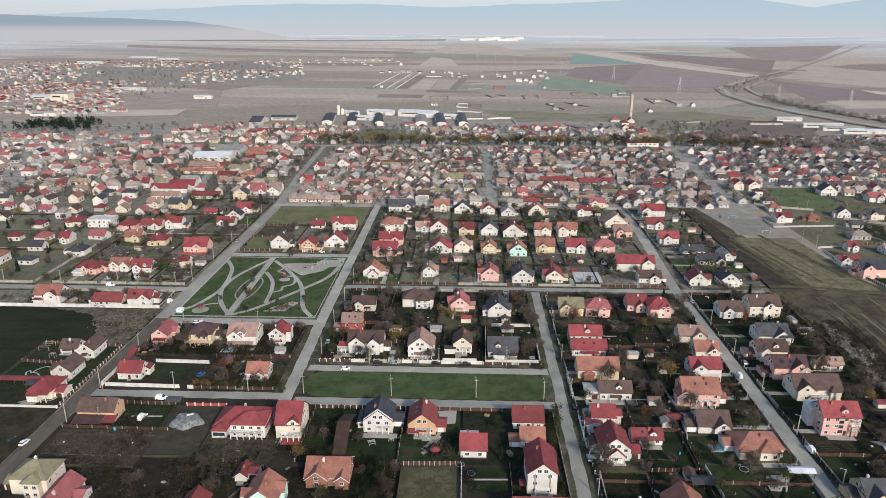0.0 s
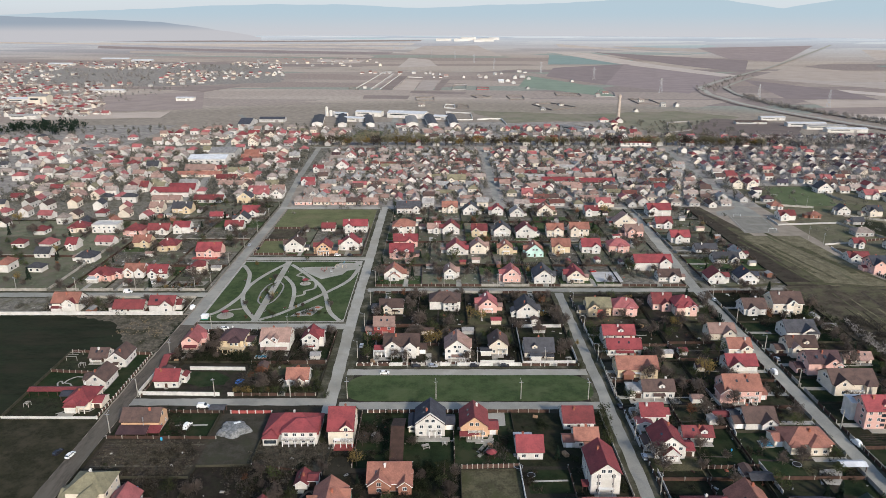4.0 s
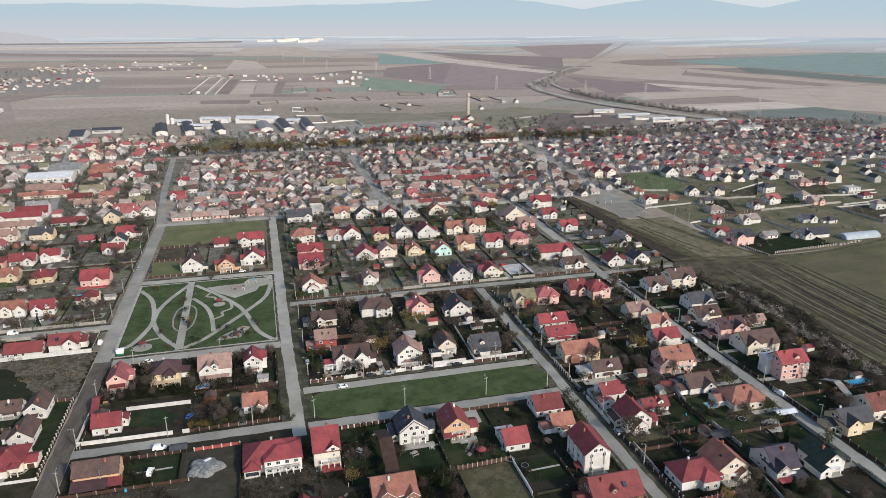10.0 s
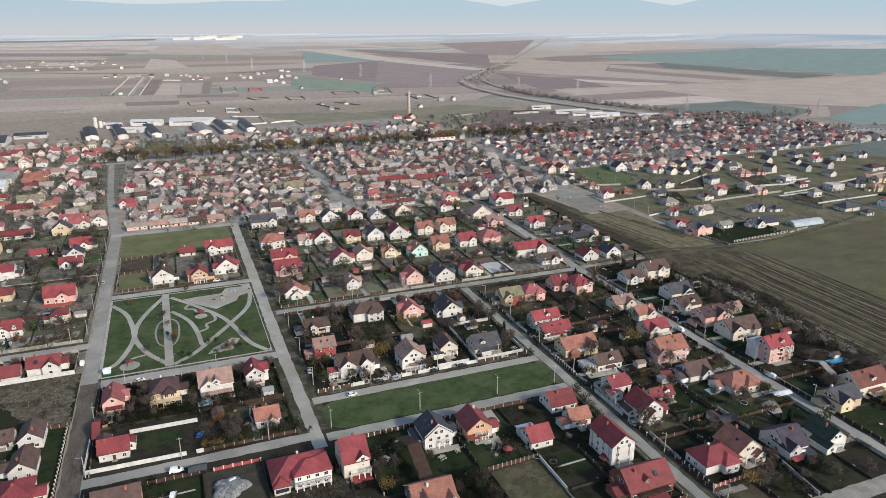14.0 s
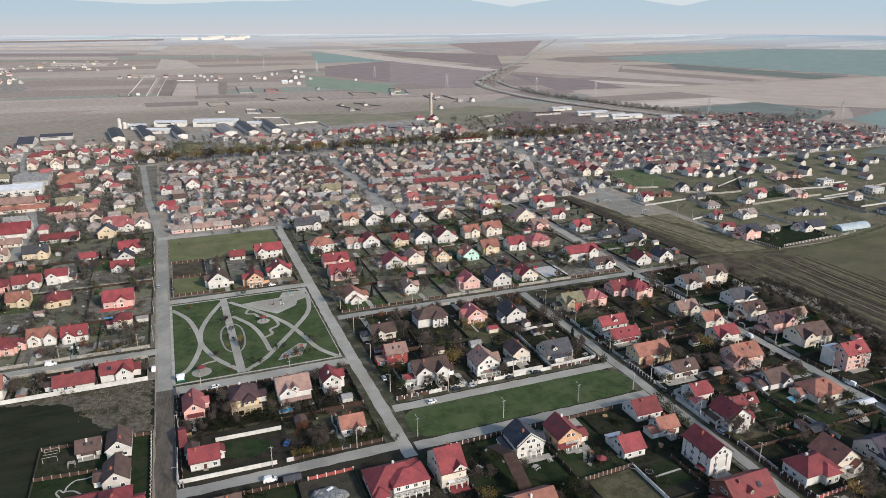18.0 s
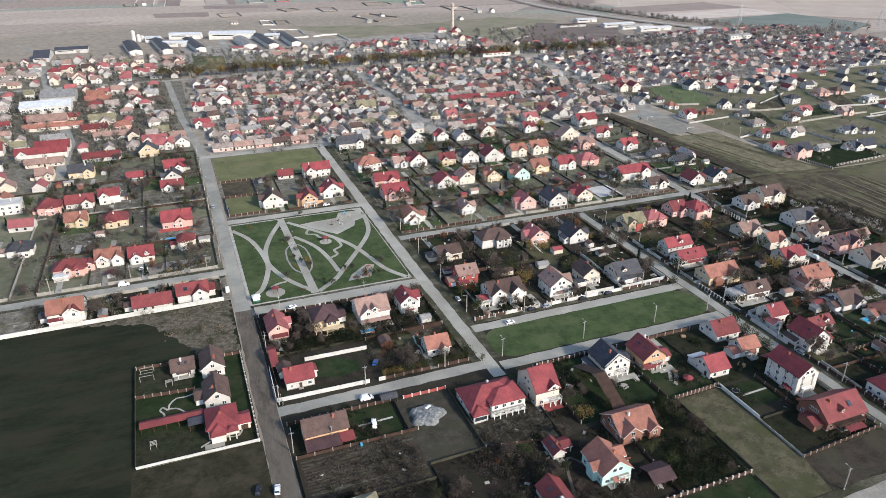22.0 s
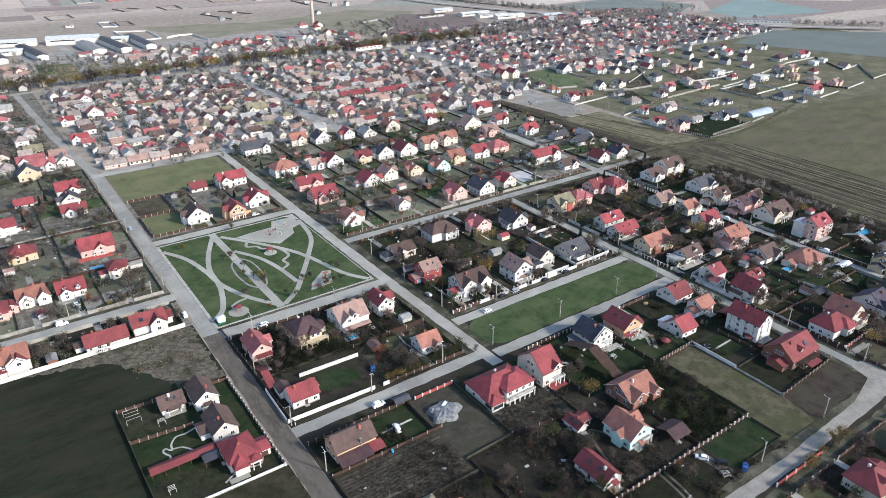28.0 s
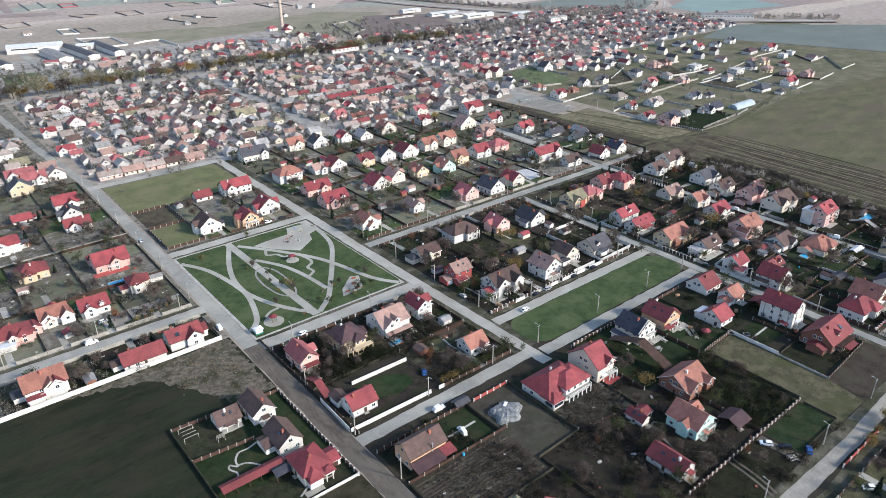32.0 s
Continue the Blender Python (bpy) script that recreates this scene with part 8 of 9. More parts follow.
LONE = [(-210, 1701), (-64, 1337), (184, 1690), (161, 1278), (162, 1359), (207, 1352), (345, 1576), (316, 1522), (384, 1425), (402, 1341), (426, 1333), (326, 1253), (105, 2019), (330, 1900)]
HAMLET = [(227, 2260), (241, 2230), (211, 2040), (222, 1977), (156, 1907), (136, 1880), (165, 1836), (186, 2009)]
crowd("house_rows", [(x, y, 0.0) for x, y in FAR_ROW], "a distant row of pale houses along a farm road", 13, "PQQGGE", "WGG", 0.95)
crowd("house_rows", [(x, y, 0.0) for x, y in LONE], "lone new houses in the fields", 10, "PQQGG", "WGW", 1.0)
crowd("house_rows", [(x, y, 0.0) for x, y in HAMLET], "a cluster of white farm houses in the fields", 19, "GWQ", "WWG", 1.2)
crowd("house_rows", [(x, y, 0.0) for x, y in ((238, 1125), (247, 1095), (234, 1028), (200, 931), (220, 938), (246, 977), (262, 1118))], "red-roofed houses below the water tower", 20, "VD", "WC", 1.15)

# walled yards of the lone houses, some still empty
yv, yf, yi = [], [], []


def yard(corners, k, high=2.0, closed=True):
    """A wall round a yard, or along a line when it is not closed."""
    ends = list(zip(corners, corners[1:] + corners[:1])) if closed else list(zip(corners, corners[1:]))
    for (xa, ya), (xb, yb) in ends:
        n, u = math.hypot(xb - xa, yb - ya), math.atan2(yb - ya, xb - xa)
        v, f = box(0.35, n - 0.35, -0.3, 0.3, 0, high)
        q = len(yv)
        yv.extend((xa + math.cos(u) * p - math.sin(u) * t, ya + math.sin(u) * p + math.cos(u) * t, z) for p, t, z in v)
        yf.extend(tuple(i + q for i in t) for t in f)
        yi.extend([k] * 6)


for k, corners in (
    (0, [(-17, 1361), (0, 1355), (0, 1296), (-21, 1305)]),
    (1, [(6, 1354), (26, 1346), (26, 1296), (4, 1303)]),
    (1, [(233, 1590), (284, 1572), (281, 1523), (228, 1529)]),
    (1, [(152, 1364), (192, 1388), (230, 1315), (177, 1273)]),
    (1, [(368, 1466), (408, 1451), (408, 1372), (366, 1376)]),
    (1, [(117, 1522), (152, 1521), (148, 1455), (119, 1455)]),
    (2, [(8, 1813), (41, 1801), (33, 1664), (1, 1662)]),
    (3, [(65, 1733), (92, 1723), (89, 1669), (60, 1666)]),
    (1, [(-251, 1729), (-227, 1733), (-221, 1670), (-246, 1679)]),
    (1, [(39, 1529), (65, 1530), (83, 1501), (51, 1480)]),
    (1, [(-80, 1488), (-42, 1494), (-40, 1434), (-76, 1428)]),
    (2, [(338, 1110), (378, 1125), (352, 1034), (307, 1007)]),
    (0, [(-18, 1243), (26, 1225), (26, 1143), (-13, 1139)]),
    (2, [(346, 1647), (372, 1608), (352, 1509), (307, 1501)]),
):
    yard(corners, k)
for k, corners in ((0, [(-207, 2189), (-230, 1696)]), (0, [(-171, 2176), (-193, 1671)]), (0, [(-147, 2168), (-171, 1662)]), (2, [(-121, 2044), (-141, 1664)]), (0, [(-123, 2044), (-77, 2027)]), (0, [(33, 1141), (54, 1153), (74, 1152), (77, 1087)]), (2, [(226, 996), (243, 930), (266, 922)])):
    yard(corners, k, 2.4, False)
tagged(new("yard_walls", mesh_of("yard_walls", yv, yf, GARDEN_WALL, DULL_FENCE, PLINTH, ROOFS["V"][1], index=yi)), "walls round the yards of lone houses in the fields", "walls", kind="stuff")
sheet("ground", worn([(23, 1273), (209, 1219), (409, 1268), (486, 1184), (316, 986), (223, 1138), (72, 1114)], 20, 8, 12), 0.05, OLIVE_FALLOW, "thin olive grass of the building plots")
sheet("ground", worn([(436, 1168), (545, 1103), (473, 939), (290, 972), (370, 1083)], 20, 4, 13), 0.052, DAMP_EARTH, "dark damp ploughed earth beside the farm halls")
sheet("ground", worn([(-150, 1036), (-111, 1022), (-112, 962), (-152, 968)], 14, 1.5, 14), 0.052, PITCH_GRASS, "dull green plot beside the works road")

# ---- works, halls, water tower, pylons ----
def hall(x, y, w, d, h, roof, wall, label, turn=0.0, rise=0.12):
    root = tagged(new("hall"), label, "hall", "industrial halls")
    root.location, root.rotation_euler = (x, y, 0), (0, 0, radians(turn))
    part("wall", mesh_of("wall", *gable_wall(w, d, h, d * rise), wall), root)
    part("roof", mesh_of("roof", *gable_roof(w, d, h, d * rise, 0.6, 0.3), roof), root)
    n = int(w / 6) if y < 1000 else 0
    if y >= 1000:
        part("gate", mesh_of("gate", *box(-2.2, 2.2, -0.06, 0.06, 0, h * 0.7), PLINTH), root, "", (w * 0.2, -d / 2, 0))
        part("window_band", mesh_of("window_band", *box(-w * 0.42, w * 0.05, -0.06, 0.06, h * 0.62, h * 0.8), GLASS), root, "", (0, -d / 2, 0))
    for i in range(n):
        part("window", WIN[2], root, "", ((i - (n - 1) / 2) * 6, -d / 2, h * 0.45), 0.0, (1.8, 1, 1.3))
    return root


for x, y, w, d, h, rk, wk, turn, label in (
        (-83, 1177, 66, 24, 8, "W", "W", -15, "long white factory hall with small windows"), (-150, 1196, 46, 16, 7, "W", "W", -15, "white factory hall with a pale roof"), (-196, 1178, 20, 13, 7, "W", "W", -15, "square white factory block"), (-167, 1127, 34, 13, 6, "W", "W", -15, "low white storage hall"),
        (-224, 1112, 90, 16, 6, "S", "W", 97, "long storage hall with a dark roof and white gable"), (-186, 1118, 110, 13, 6, "S", "W", 97, "long storage hall with a dark roof and white gable"), (-143, 1111, 98, 13, 6, "S", "W", 98, "long storage hall with a dark roof and white gable"),
        (-74, 1104, 80, 17, 6, "G", "W", 95, "storage hall with a grey-green roof and white gable"), (-44, 1113, 108, 14, 6, "S", "W", 95, "long storage hall with a dark roof and white gable"), (-9, 1118, 104, 13, 6, "S", "W", 93, "long storage hall with a dark roof and white gable"), (-27, 1150, 22, 14, 6, "W", "W", -15, "small white hall between the stores"),
        (-88, 1064, 15, 11, 4, "V", "W", -10, "low gatehouse with a rose red roof"), (170, 1017, 46, 11, 8, "G", "W", -52, "row of white terraced houses with grey roofs"), (228, 899, 40, 11, 5, "R", "W", 0, "low white shop hall with a red roof")):
    hall(x, y, w, d, h, ROOFS[rk][1], WALLS[wk][1], label, turn)
for a in ((-330, 1084, 18, 50, 5, "K", "G", "long dark shed behind the houses"), (-300, 1125, 40, 20, 5, "K", "G", "long dark shed behind the houses"),
          (-851, 1380, 52, 20, 9, "W", "W", "white mill hall of the town"), (-800, 1352, 34, 24, 17, "G", "C", "tall cream mill building of the town"), (-718, 1153, 44, 14, 6, "G", "W", "long pale greenhouse hall"),
          (-1330, 2868, 110, 30, 9, "W", "W", "long white warehouse at the edge of the town"), (-1175, 2752, 80, 30, 9, "W", "G", "long pale warehouse at the edge of the town"), (-1380, 2540, 90, 26, 8, "W", "W", "long white warehouse of the town"), (-1183, 2436, 90, 22, 7, "G", "W", "long grey warehouse of the town"), (-548, 1429, 36, 14, 6, "W", "W", "white house in a walled yard in the fields"), (-785, 1598, 80, 12, 5, "W", "W", "long low white hall at the edge of the town"),
          (-293, 781, 42, 26, 7, "W", "W", "white workshop hall with a flat pale roof"), (-286, 818, 30, 32, 8, "G", "G", "large grey sheet-metal hall"), 
          (525, 1150, 40, 12, 5, "W", "W", "long low white farm hall"), (545, 1080, 60, 13, 5, "W", "W", "long low white farm hall"), (560, 1050, 60, 13, 5, "G", "W", "white farm hall with a grey roof"), (575, 1020, 60, 13, 5, "W", "W", "long low white farm hall"), (640, 985, 40, 12, 5, "W", "W", "long low white farm hall"), (470, 1105, 50, 10, 4, "B", "G", "long brown-roofed grey farm shed"),
          (640, 900, 40, 14, 6, "G", "W", "pale market hall with grey roof")):
    x, y, w, d, h, rk, wk, label = a
    hall(x, y, w, d, h, ROOFS[rk][1], WALLS.get(wk, WALLS["W"])[1], label)
hall(866, 726, 84, 13, 7, ROOFS["G"][1], WALLS["W"][1], "long white hall with a band of windows by the fields", -49)
silo = tagged(new("silo"), "tall white grain silo at the works", "silo")
silo.location = (-223, 1192, 0)
for u, h in ((0, 15), (7, 9), (12, 7)):
    part("cylinder", mesh_of("cylinder", *join(tube((u, 0, 0), (u, 0, h), 2.8, 2.8, 16), tube((u, 0, h), (u, 0, h + 1.5), 2.8, 0.3, 16)), WALLS["W"][1]), silo)
tower = tagged(new("water_tower"), "tall slender cream concrete water tower", "tower")
tower.location = (268.8, 1152, 0)
TOWER = mat("tower_concrete", (0.44, 0.36, 0.30), (0.34, 0.275, 0.23), 4, 0.5, 0.9, 0.2, 0.05)
part("shaft", mesh_of("shaft", *tube((0, 0, -0.5), (0, 0, 35), 3.0, 2.4, 20), TOWER), tower)
part("tank", mesh_of("tank", *join(tube((0, 0, 35), (0, 0, 36.2), 2.4, 3.2, 20), tube((0, 0, 36.2), (0, 0, 40), 3.2, 3.2, 20), tube((0, 0, 40), (0, 0, 42), 3.2, 0.3, 20)), TOWER), tower)


def pylon_mesh(h):
    solids, legs = [], [(-1, -1), (1, -1), (1, 1), (-1, 1)]
    at = lambda s, z: (s[0] * (3.2 - 2.6 * z / h), s[1] * (3.2 - 2.6 * z / h), z)
    for s in legs:
        solids.append(tube(at(s, 0), at(s, h), 0.22, 0.14, 4))
    for k in range(6):
        z0, z1 = h * k / 6, h * (k + 1) / 6
        for i in range(4):
            solids.append(tube(at(legs[i], z0), at(legs[(i + 1) % 4], z1), 0.1, 0.1, 4))
    for z, a in ((h * 0.7, 5), (h * 0.82, 6.5), (h * 0.94, 4)):
        solids.append(tube((-a, 0, z), (a, 0, z), 0.2, 0.2, 4))
    return mesh_of("pylon", *join(*solids), STEEL)


PYLON = pylon_mesh(34)
for x, y in ((293, 2232), (403, 1965), (479, 1605), (630, 1437), (711, 1319), (756, 1024), (905, 875), (160, 2441), (107, 2777), (37, 3008), (-62, 3003), (-250, 3478), (-231, 3614), (-206, 3836), (-188, 3954), (-166, 4079), (-132, 4350)):
    ob = tagged(new("pylon", PYLON), "grey steel lattice power pylon", "pylon", "power pylons")
    far = math.hypot(x, y - 500)
    ob.location = (x, y, 0 if far < 2300 else 68 * ((far - 2300) / 2200) ** 1.25)

# farmland that reads field by field
rf = random.Random(3)
FIELD_NAMES = {"damp_ploughland": "dark plum-brown ploughed field", "harrowed_field": "pale tan harrowed field", "young_green_crop": "dull green young crop field", "stubble_field": "pale stubble field", "ploughed_field": "brown ploughed field", "winter_wheat": "blue-green winter wheat field", "sprouting_crop": "soft green field of sprouting crop"}


def rise(x, y):
    far = math.hypot(x, y - 500)
    return 0.0 if far < 2300 else 68 * ((far - 2300) / 2200) ** 1.25


def field4(m, p, q, r, s, n=14):
    """A four-cornered field that follows the rise of the land."""
    field4.lift += 0.006
    v = []
    for i in range(n + 1):
        for k in range(n + 1):
            u, w = i / n, k / n
            x = (1 - w) * ((1 - u) * p[0] + u * q[0]) + w * ((1 - u) * s[0] + u * r[0])
            y = (1 - w) * ((1 - u) * p[1] + u * q[1]) + w * ((1 - u) * s[1] + u * r[1])
            v.append((x, y, rise(x, y) + field4.lift + (0.3 if rise(x, y) > 0 else 0)))
    f = [(i * (n + 1) + k, (i + 1) * (n + 1) + k, (i + 1) * (n + 1) + k + 1, i * (n + 1) + k + 1) for i in range(n) for k in range(n)]
    return tagged(new("field", mesh_of("field", v, f, m)), FIELD_NAMES[m.name], "field", kind="structure")


field4.lift = 0.15
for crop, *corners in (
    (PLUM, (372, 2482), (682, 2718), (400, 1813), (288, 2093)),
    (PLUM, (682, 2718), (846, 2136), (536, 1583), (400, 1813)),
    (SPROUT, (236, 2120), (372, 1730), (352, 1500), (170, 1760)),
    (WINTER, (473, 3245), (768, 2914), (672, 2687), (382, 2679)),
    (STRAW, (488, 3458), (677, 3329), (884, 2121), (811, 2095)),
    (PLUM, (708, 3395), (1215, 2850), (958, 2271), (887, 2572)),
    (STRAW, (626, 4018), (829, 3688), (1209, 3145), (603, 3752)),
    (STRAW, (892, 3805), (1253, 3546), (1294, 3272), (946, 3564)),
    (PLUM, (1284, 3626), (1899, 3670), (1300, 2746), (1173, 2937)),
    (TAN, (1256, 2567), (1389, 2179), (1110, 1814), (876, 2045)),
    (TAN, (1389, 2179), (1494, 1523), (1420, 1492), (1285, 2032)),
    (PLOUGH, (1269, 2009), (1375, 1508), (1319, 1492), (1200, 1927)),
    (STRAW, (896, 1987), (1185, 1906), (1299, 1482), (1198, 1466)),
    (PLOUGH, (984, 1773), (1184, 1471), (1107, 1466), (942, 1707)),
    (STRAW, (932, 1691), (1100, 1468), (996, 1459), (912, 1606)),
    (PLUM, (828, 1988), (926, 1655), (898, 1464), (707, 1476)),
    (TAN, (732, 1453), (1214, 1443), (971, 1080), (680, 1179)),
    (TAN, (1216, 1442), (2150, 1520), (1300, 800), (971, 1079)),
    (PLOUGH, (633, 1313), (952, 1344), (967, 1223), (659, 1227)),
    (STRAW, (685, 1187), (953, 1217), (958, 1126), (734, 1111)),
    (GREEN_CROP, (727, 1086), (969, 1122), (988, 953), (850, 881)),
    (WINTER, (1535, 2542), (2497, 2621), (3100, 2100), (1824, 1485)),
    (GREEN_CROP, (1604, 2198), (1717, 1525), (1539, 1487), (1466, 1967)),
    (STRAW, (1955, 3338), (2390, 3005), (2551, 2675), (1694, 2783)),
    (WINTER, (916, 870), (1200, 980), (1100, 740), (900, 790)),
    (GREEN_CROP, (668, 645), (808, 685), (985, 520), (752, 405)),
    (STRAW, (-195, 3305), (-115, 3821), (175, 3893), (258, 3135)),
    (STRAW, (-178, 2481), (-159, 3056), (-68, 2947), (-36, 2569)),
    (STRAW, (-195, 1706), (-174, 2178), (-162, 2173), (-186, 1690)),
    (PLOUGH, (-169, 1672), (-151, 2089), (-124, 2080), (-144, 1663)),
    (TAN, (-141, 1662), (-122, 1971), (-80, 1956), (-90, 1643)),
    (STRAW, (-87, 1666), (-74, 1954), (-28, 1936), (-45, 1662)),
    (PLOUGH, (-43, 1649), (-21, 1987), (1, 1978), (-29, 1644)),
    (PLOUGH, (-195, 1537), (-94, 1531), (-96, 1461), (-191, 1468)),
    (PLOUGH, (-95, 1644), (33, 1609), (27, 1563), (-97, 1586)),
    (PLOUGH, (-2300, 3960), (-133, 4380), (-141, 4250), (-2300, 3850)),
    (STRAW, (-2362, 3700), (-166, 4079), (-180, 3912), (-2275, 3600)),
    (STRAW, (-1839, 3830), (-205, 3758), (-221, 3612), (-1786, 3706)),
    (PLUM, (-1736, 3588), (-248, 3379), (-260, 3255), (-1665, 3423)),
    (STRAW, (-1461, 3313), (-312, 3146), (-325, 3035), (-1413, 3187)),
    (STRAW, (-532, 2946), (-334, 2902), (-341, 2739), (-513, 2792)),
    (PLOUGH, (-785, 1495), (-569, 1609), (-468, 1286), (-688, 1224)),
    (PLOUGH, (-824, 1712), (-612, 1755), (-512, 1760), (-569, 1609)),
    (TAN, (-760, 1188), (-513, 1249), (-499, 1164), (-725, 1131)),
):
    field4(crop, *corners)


def country_road(line, width, lift, m, label):
    """A road that follows the rise of the land."""
    pts = []
    for (xa, ya), (xb, yb) in zip(line, line[1:]):
        n = max(1, round(math.hypot(xb - xa, yb - ya) / 60))
        pts += [(xa + (xb - xa) * i / n, ya + (yb - ya) * i / n) for i in range(n)]
    pts.append(line[-1])
    v = []
    for i, (x, y) in enumerate(pts):
        (xa, ya), (xb, yb) = pts[max(0, i - 1)], pts[min(len(pts) - 1, i + 1)]
        d = math.hypot(xb - xa, yb - ya)
        for s in (-0.5, 0.5):
            px, py = x - (yb - ya) / d * width * s, y + (xb - xa) / d * width * s
            v.append((px, py, rise(px, py) + lift + (1.2 if rise(px, py) > 0 else 0)))
    f = [(2 * i, 2 * i + 1, 2 * i + 3, 2 * i + 2) for i in range(len(pts) - 1)]
    tagged(new("far_road", mesh_of("far_road", v, f, m)), label, "road", kind="structure")


COUNTRY = [(1997, 3678), (1352, 2793), (976, 2264), (834, 2060), (697, 1858), (612, 1717), (575, 1555), (569, 1372), (590, 1243), (628, 1106), (670, 1000), (758, 842), (850, 700), (960, 590)]
country_road(COUNTRY[3:], 30, 1.3, PLOUGH, "brown verges of the country road")
country_road(COUNTRY, 14, 1.6, PAVING, "pale country road with bare verges")
country_road([(-520, 2440), (-390, 2406), (-105, 2305), (223, 2237)], 11, 1.5, PAVING, "pale farm road between the far fields")
country_road([(x + 62, y + 6) for x, y in COUNTRY[3:10]], 9, 1.7, PAVING, "pale farm track beside the country road")
# leaves and bare trees far off, lightened in colour in place of haze
LEAF_POPLAR_FAR = leafy(mat("thin_autumn_leaves_hazed", (0.29, 0.255, 0.17), (0.2, 0.175, 0.12), 8, 1.5, 0.95, 0.0, 0.3, island=True))
TREES_FAR = leafy(mat("far_bare_trees_hazed", (0.33, 0.295, 0.26), (0.225, 0.2, 0.178), 8, 1.5, 0.95, 0.0, 0.4, island=True))


def belt(line, count, width, seed, m, label, tall=(4, 9), area=None):
    """A loose belt of small trees along a line."""
    rng = np.random.default_rng(seed)
    p = np.array(line, float)
    vs, fs, k = [], [], 0
    for _ in range(count):
        i = rng.integers(0, len(p) - 1)
        q = p[i] + (p[i + 1] - p[i]) * rng.random() + rng.normal(0, width, 2)
        if area:
            q = rng.uniform((area[0], area[2]), (area[1], area[3]))
        if area or m is YARD:
            if abs(q[0] - 23.5) < 5 and q[1] < 885 or abs(q[0] - 226 - (q[1] - 470) * 0.08) < 6 or abs(q[1] - 884) < 9 or abs(q[0] + 167 + (q[1] - 580) * 0.061) < 5.5 or abs(q[0] + 265 + max(0, q[1] - 660) * 0.177) < 6:
                continue
        h = rng.uniform(*tall)
        v, f = leaves([(q[0], q[1], h * 0.55), (q[0] + 0.8, q[1], h * 0.4), (q[0] - 0.8, q[1] + 0.6, h * 0.7)], h * 0.18, 54, h * 0.095, h * 0.048, rng)
        tv, tf = tube((q[0], q[1], -0.2), (q[0], q[1], h * 0.7), 0.2, 0.06, 4)
        vs += [v, np.array(tv)]
        fs += (f + k).tolist() + [tuple(j + k + len(v) for j in t) for t in tf]
        k += len(v) + len(tv)
    me = bpy.data.meshes.new("tree_belt")
    me.from_pydata(np.concatenate(vs).tolist(), [], fs)
    me.materials.append(m)
    return tagged(new("tree_belt", me), label, "trees", kind="stuff")


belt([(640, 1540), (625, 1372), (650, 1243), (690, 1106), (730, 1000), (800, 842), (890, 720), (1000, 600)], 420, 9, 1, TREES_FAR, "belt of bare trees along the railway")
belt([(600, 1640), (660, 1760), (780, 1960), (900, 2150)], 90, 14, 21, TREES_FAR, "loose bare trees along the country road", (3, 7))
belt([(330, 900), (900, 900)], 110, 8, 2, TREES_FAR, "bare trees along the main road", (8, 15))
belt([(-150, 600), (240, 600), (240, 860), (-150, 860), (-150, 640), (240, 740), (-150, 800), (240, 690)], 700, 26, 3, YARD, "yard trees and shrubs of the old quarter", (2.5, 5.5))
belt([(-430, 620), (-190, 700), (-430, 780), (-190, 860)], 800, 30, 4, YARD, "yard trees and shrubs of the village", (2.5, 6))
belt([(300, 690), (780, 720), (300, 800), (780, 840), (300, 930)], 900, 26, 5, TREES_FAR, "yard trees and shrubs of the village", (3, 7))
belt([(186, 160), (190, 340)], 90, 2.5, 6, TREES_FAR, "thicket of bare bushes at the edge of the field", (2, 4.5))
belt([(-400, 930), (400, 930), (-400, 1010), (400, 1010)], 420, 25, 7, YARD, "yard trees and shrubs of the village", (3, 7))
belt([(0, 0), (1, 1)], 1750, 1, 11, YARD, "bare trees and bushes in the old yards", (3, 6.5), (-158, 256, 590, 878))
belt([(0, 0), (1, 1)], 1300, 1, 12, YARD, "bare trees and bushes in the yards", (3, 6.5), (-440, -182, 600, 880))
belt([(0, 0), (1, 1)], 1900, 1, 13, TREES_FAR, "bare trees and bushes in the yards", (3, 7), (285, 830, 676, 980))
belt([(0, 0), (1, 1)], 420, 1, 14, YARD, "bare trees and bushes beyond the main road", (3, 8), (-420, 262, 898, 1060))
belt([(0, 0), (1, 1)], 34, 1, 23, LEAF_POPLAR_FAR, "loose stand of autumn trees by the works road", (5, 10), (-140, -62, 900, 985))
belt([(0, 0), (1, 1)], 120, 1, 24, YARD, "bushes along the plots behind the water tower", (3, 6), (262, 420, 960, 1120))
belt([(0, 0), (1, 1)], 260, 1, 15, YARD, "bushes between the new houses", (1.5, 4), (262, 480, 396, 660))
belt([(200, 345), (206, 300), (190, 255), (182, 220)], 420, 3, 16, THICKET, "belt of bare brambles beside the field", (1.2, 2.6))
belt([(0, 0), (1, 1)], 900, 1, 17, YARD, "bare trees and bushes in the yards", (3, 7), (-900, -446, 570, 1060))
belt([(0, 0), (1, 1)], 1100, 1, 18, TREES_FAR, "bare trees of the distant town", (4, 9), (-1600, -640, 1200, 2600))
sheet("ground", worn([(-2000, 1740), (-760, 1740), (-450, 1880), (-650, 2720), (-2000, 2720)], 45, 18, 3), 0.06, OLD, "worn earth yards of the distant town")
sheet("ground", worn([(-1500, 1190), (-670, 1190), (-680, 1290), (-860, 1735), (-1500, 1735)], 45, 14, 4), 0.07, OLD, "worn earth yards of the distant town")
belt([(0, 0), (1, 1)], 46, 1, 19, NEEDLE, "dark stand of conifers by the orchard", (9, 15), (-665, -560, 985, 1075))
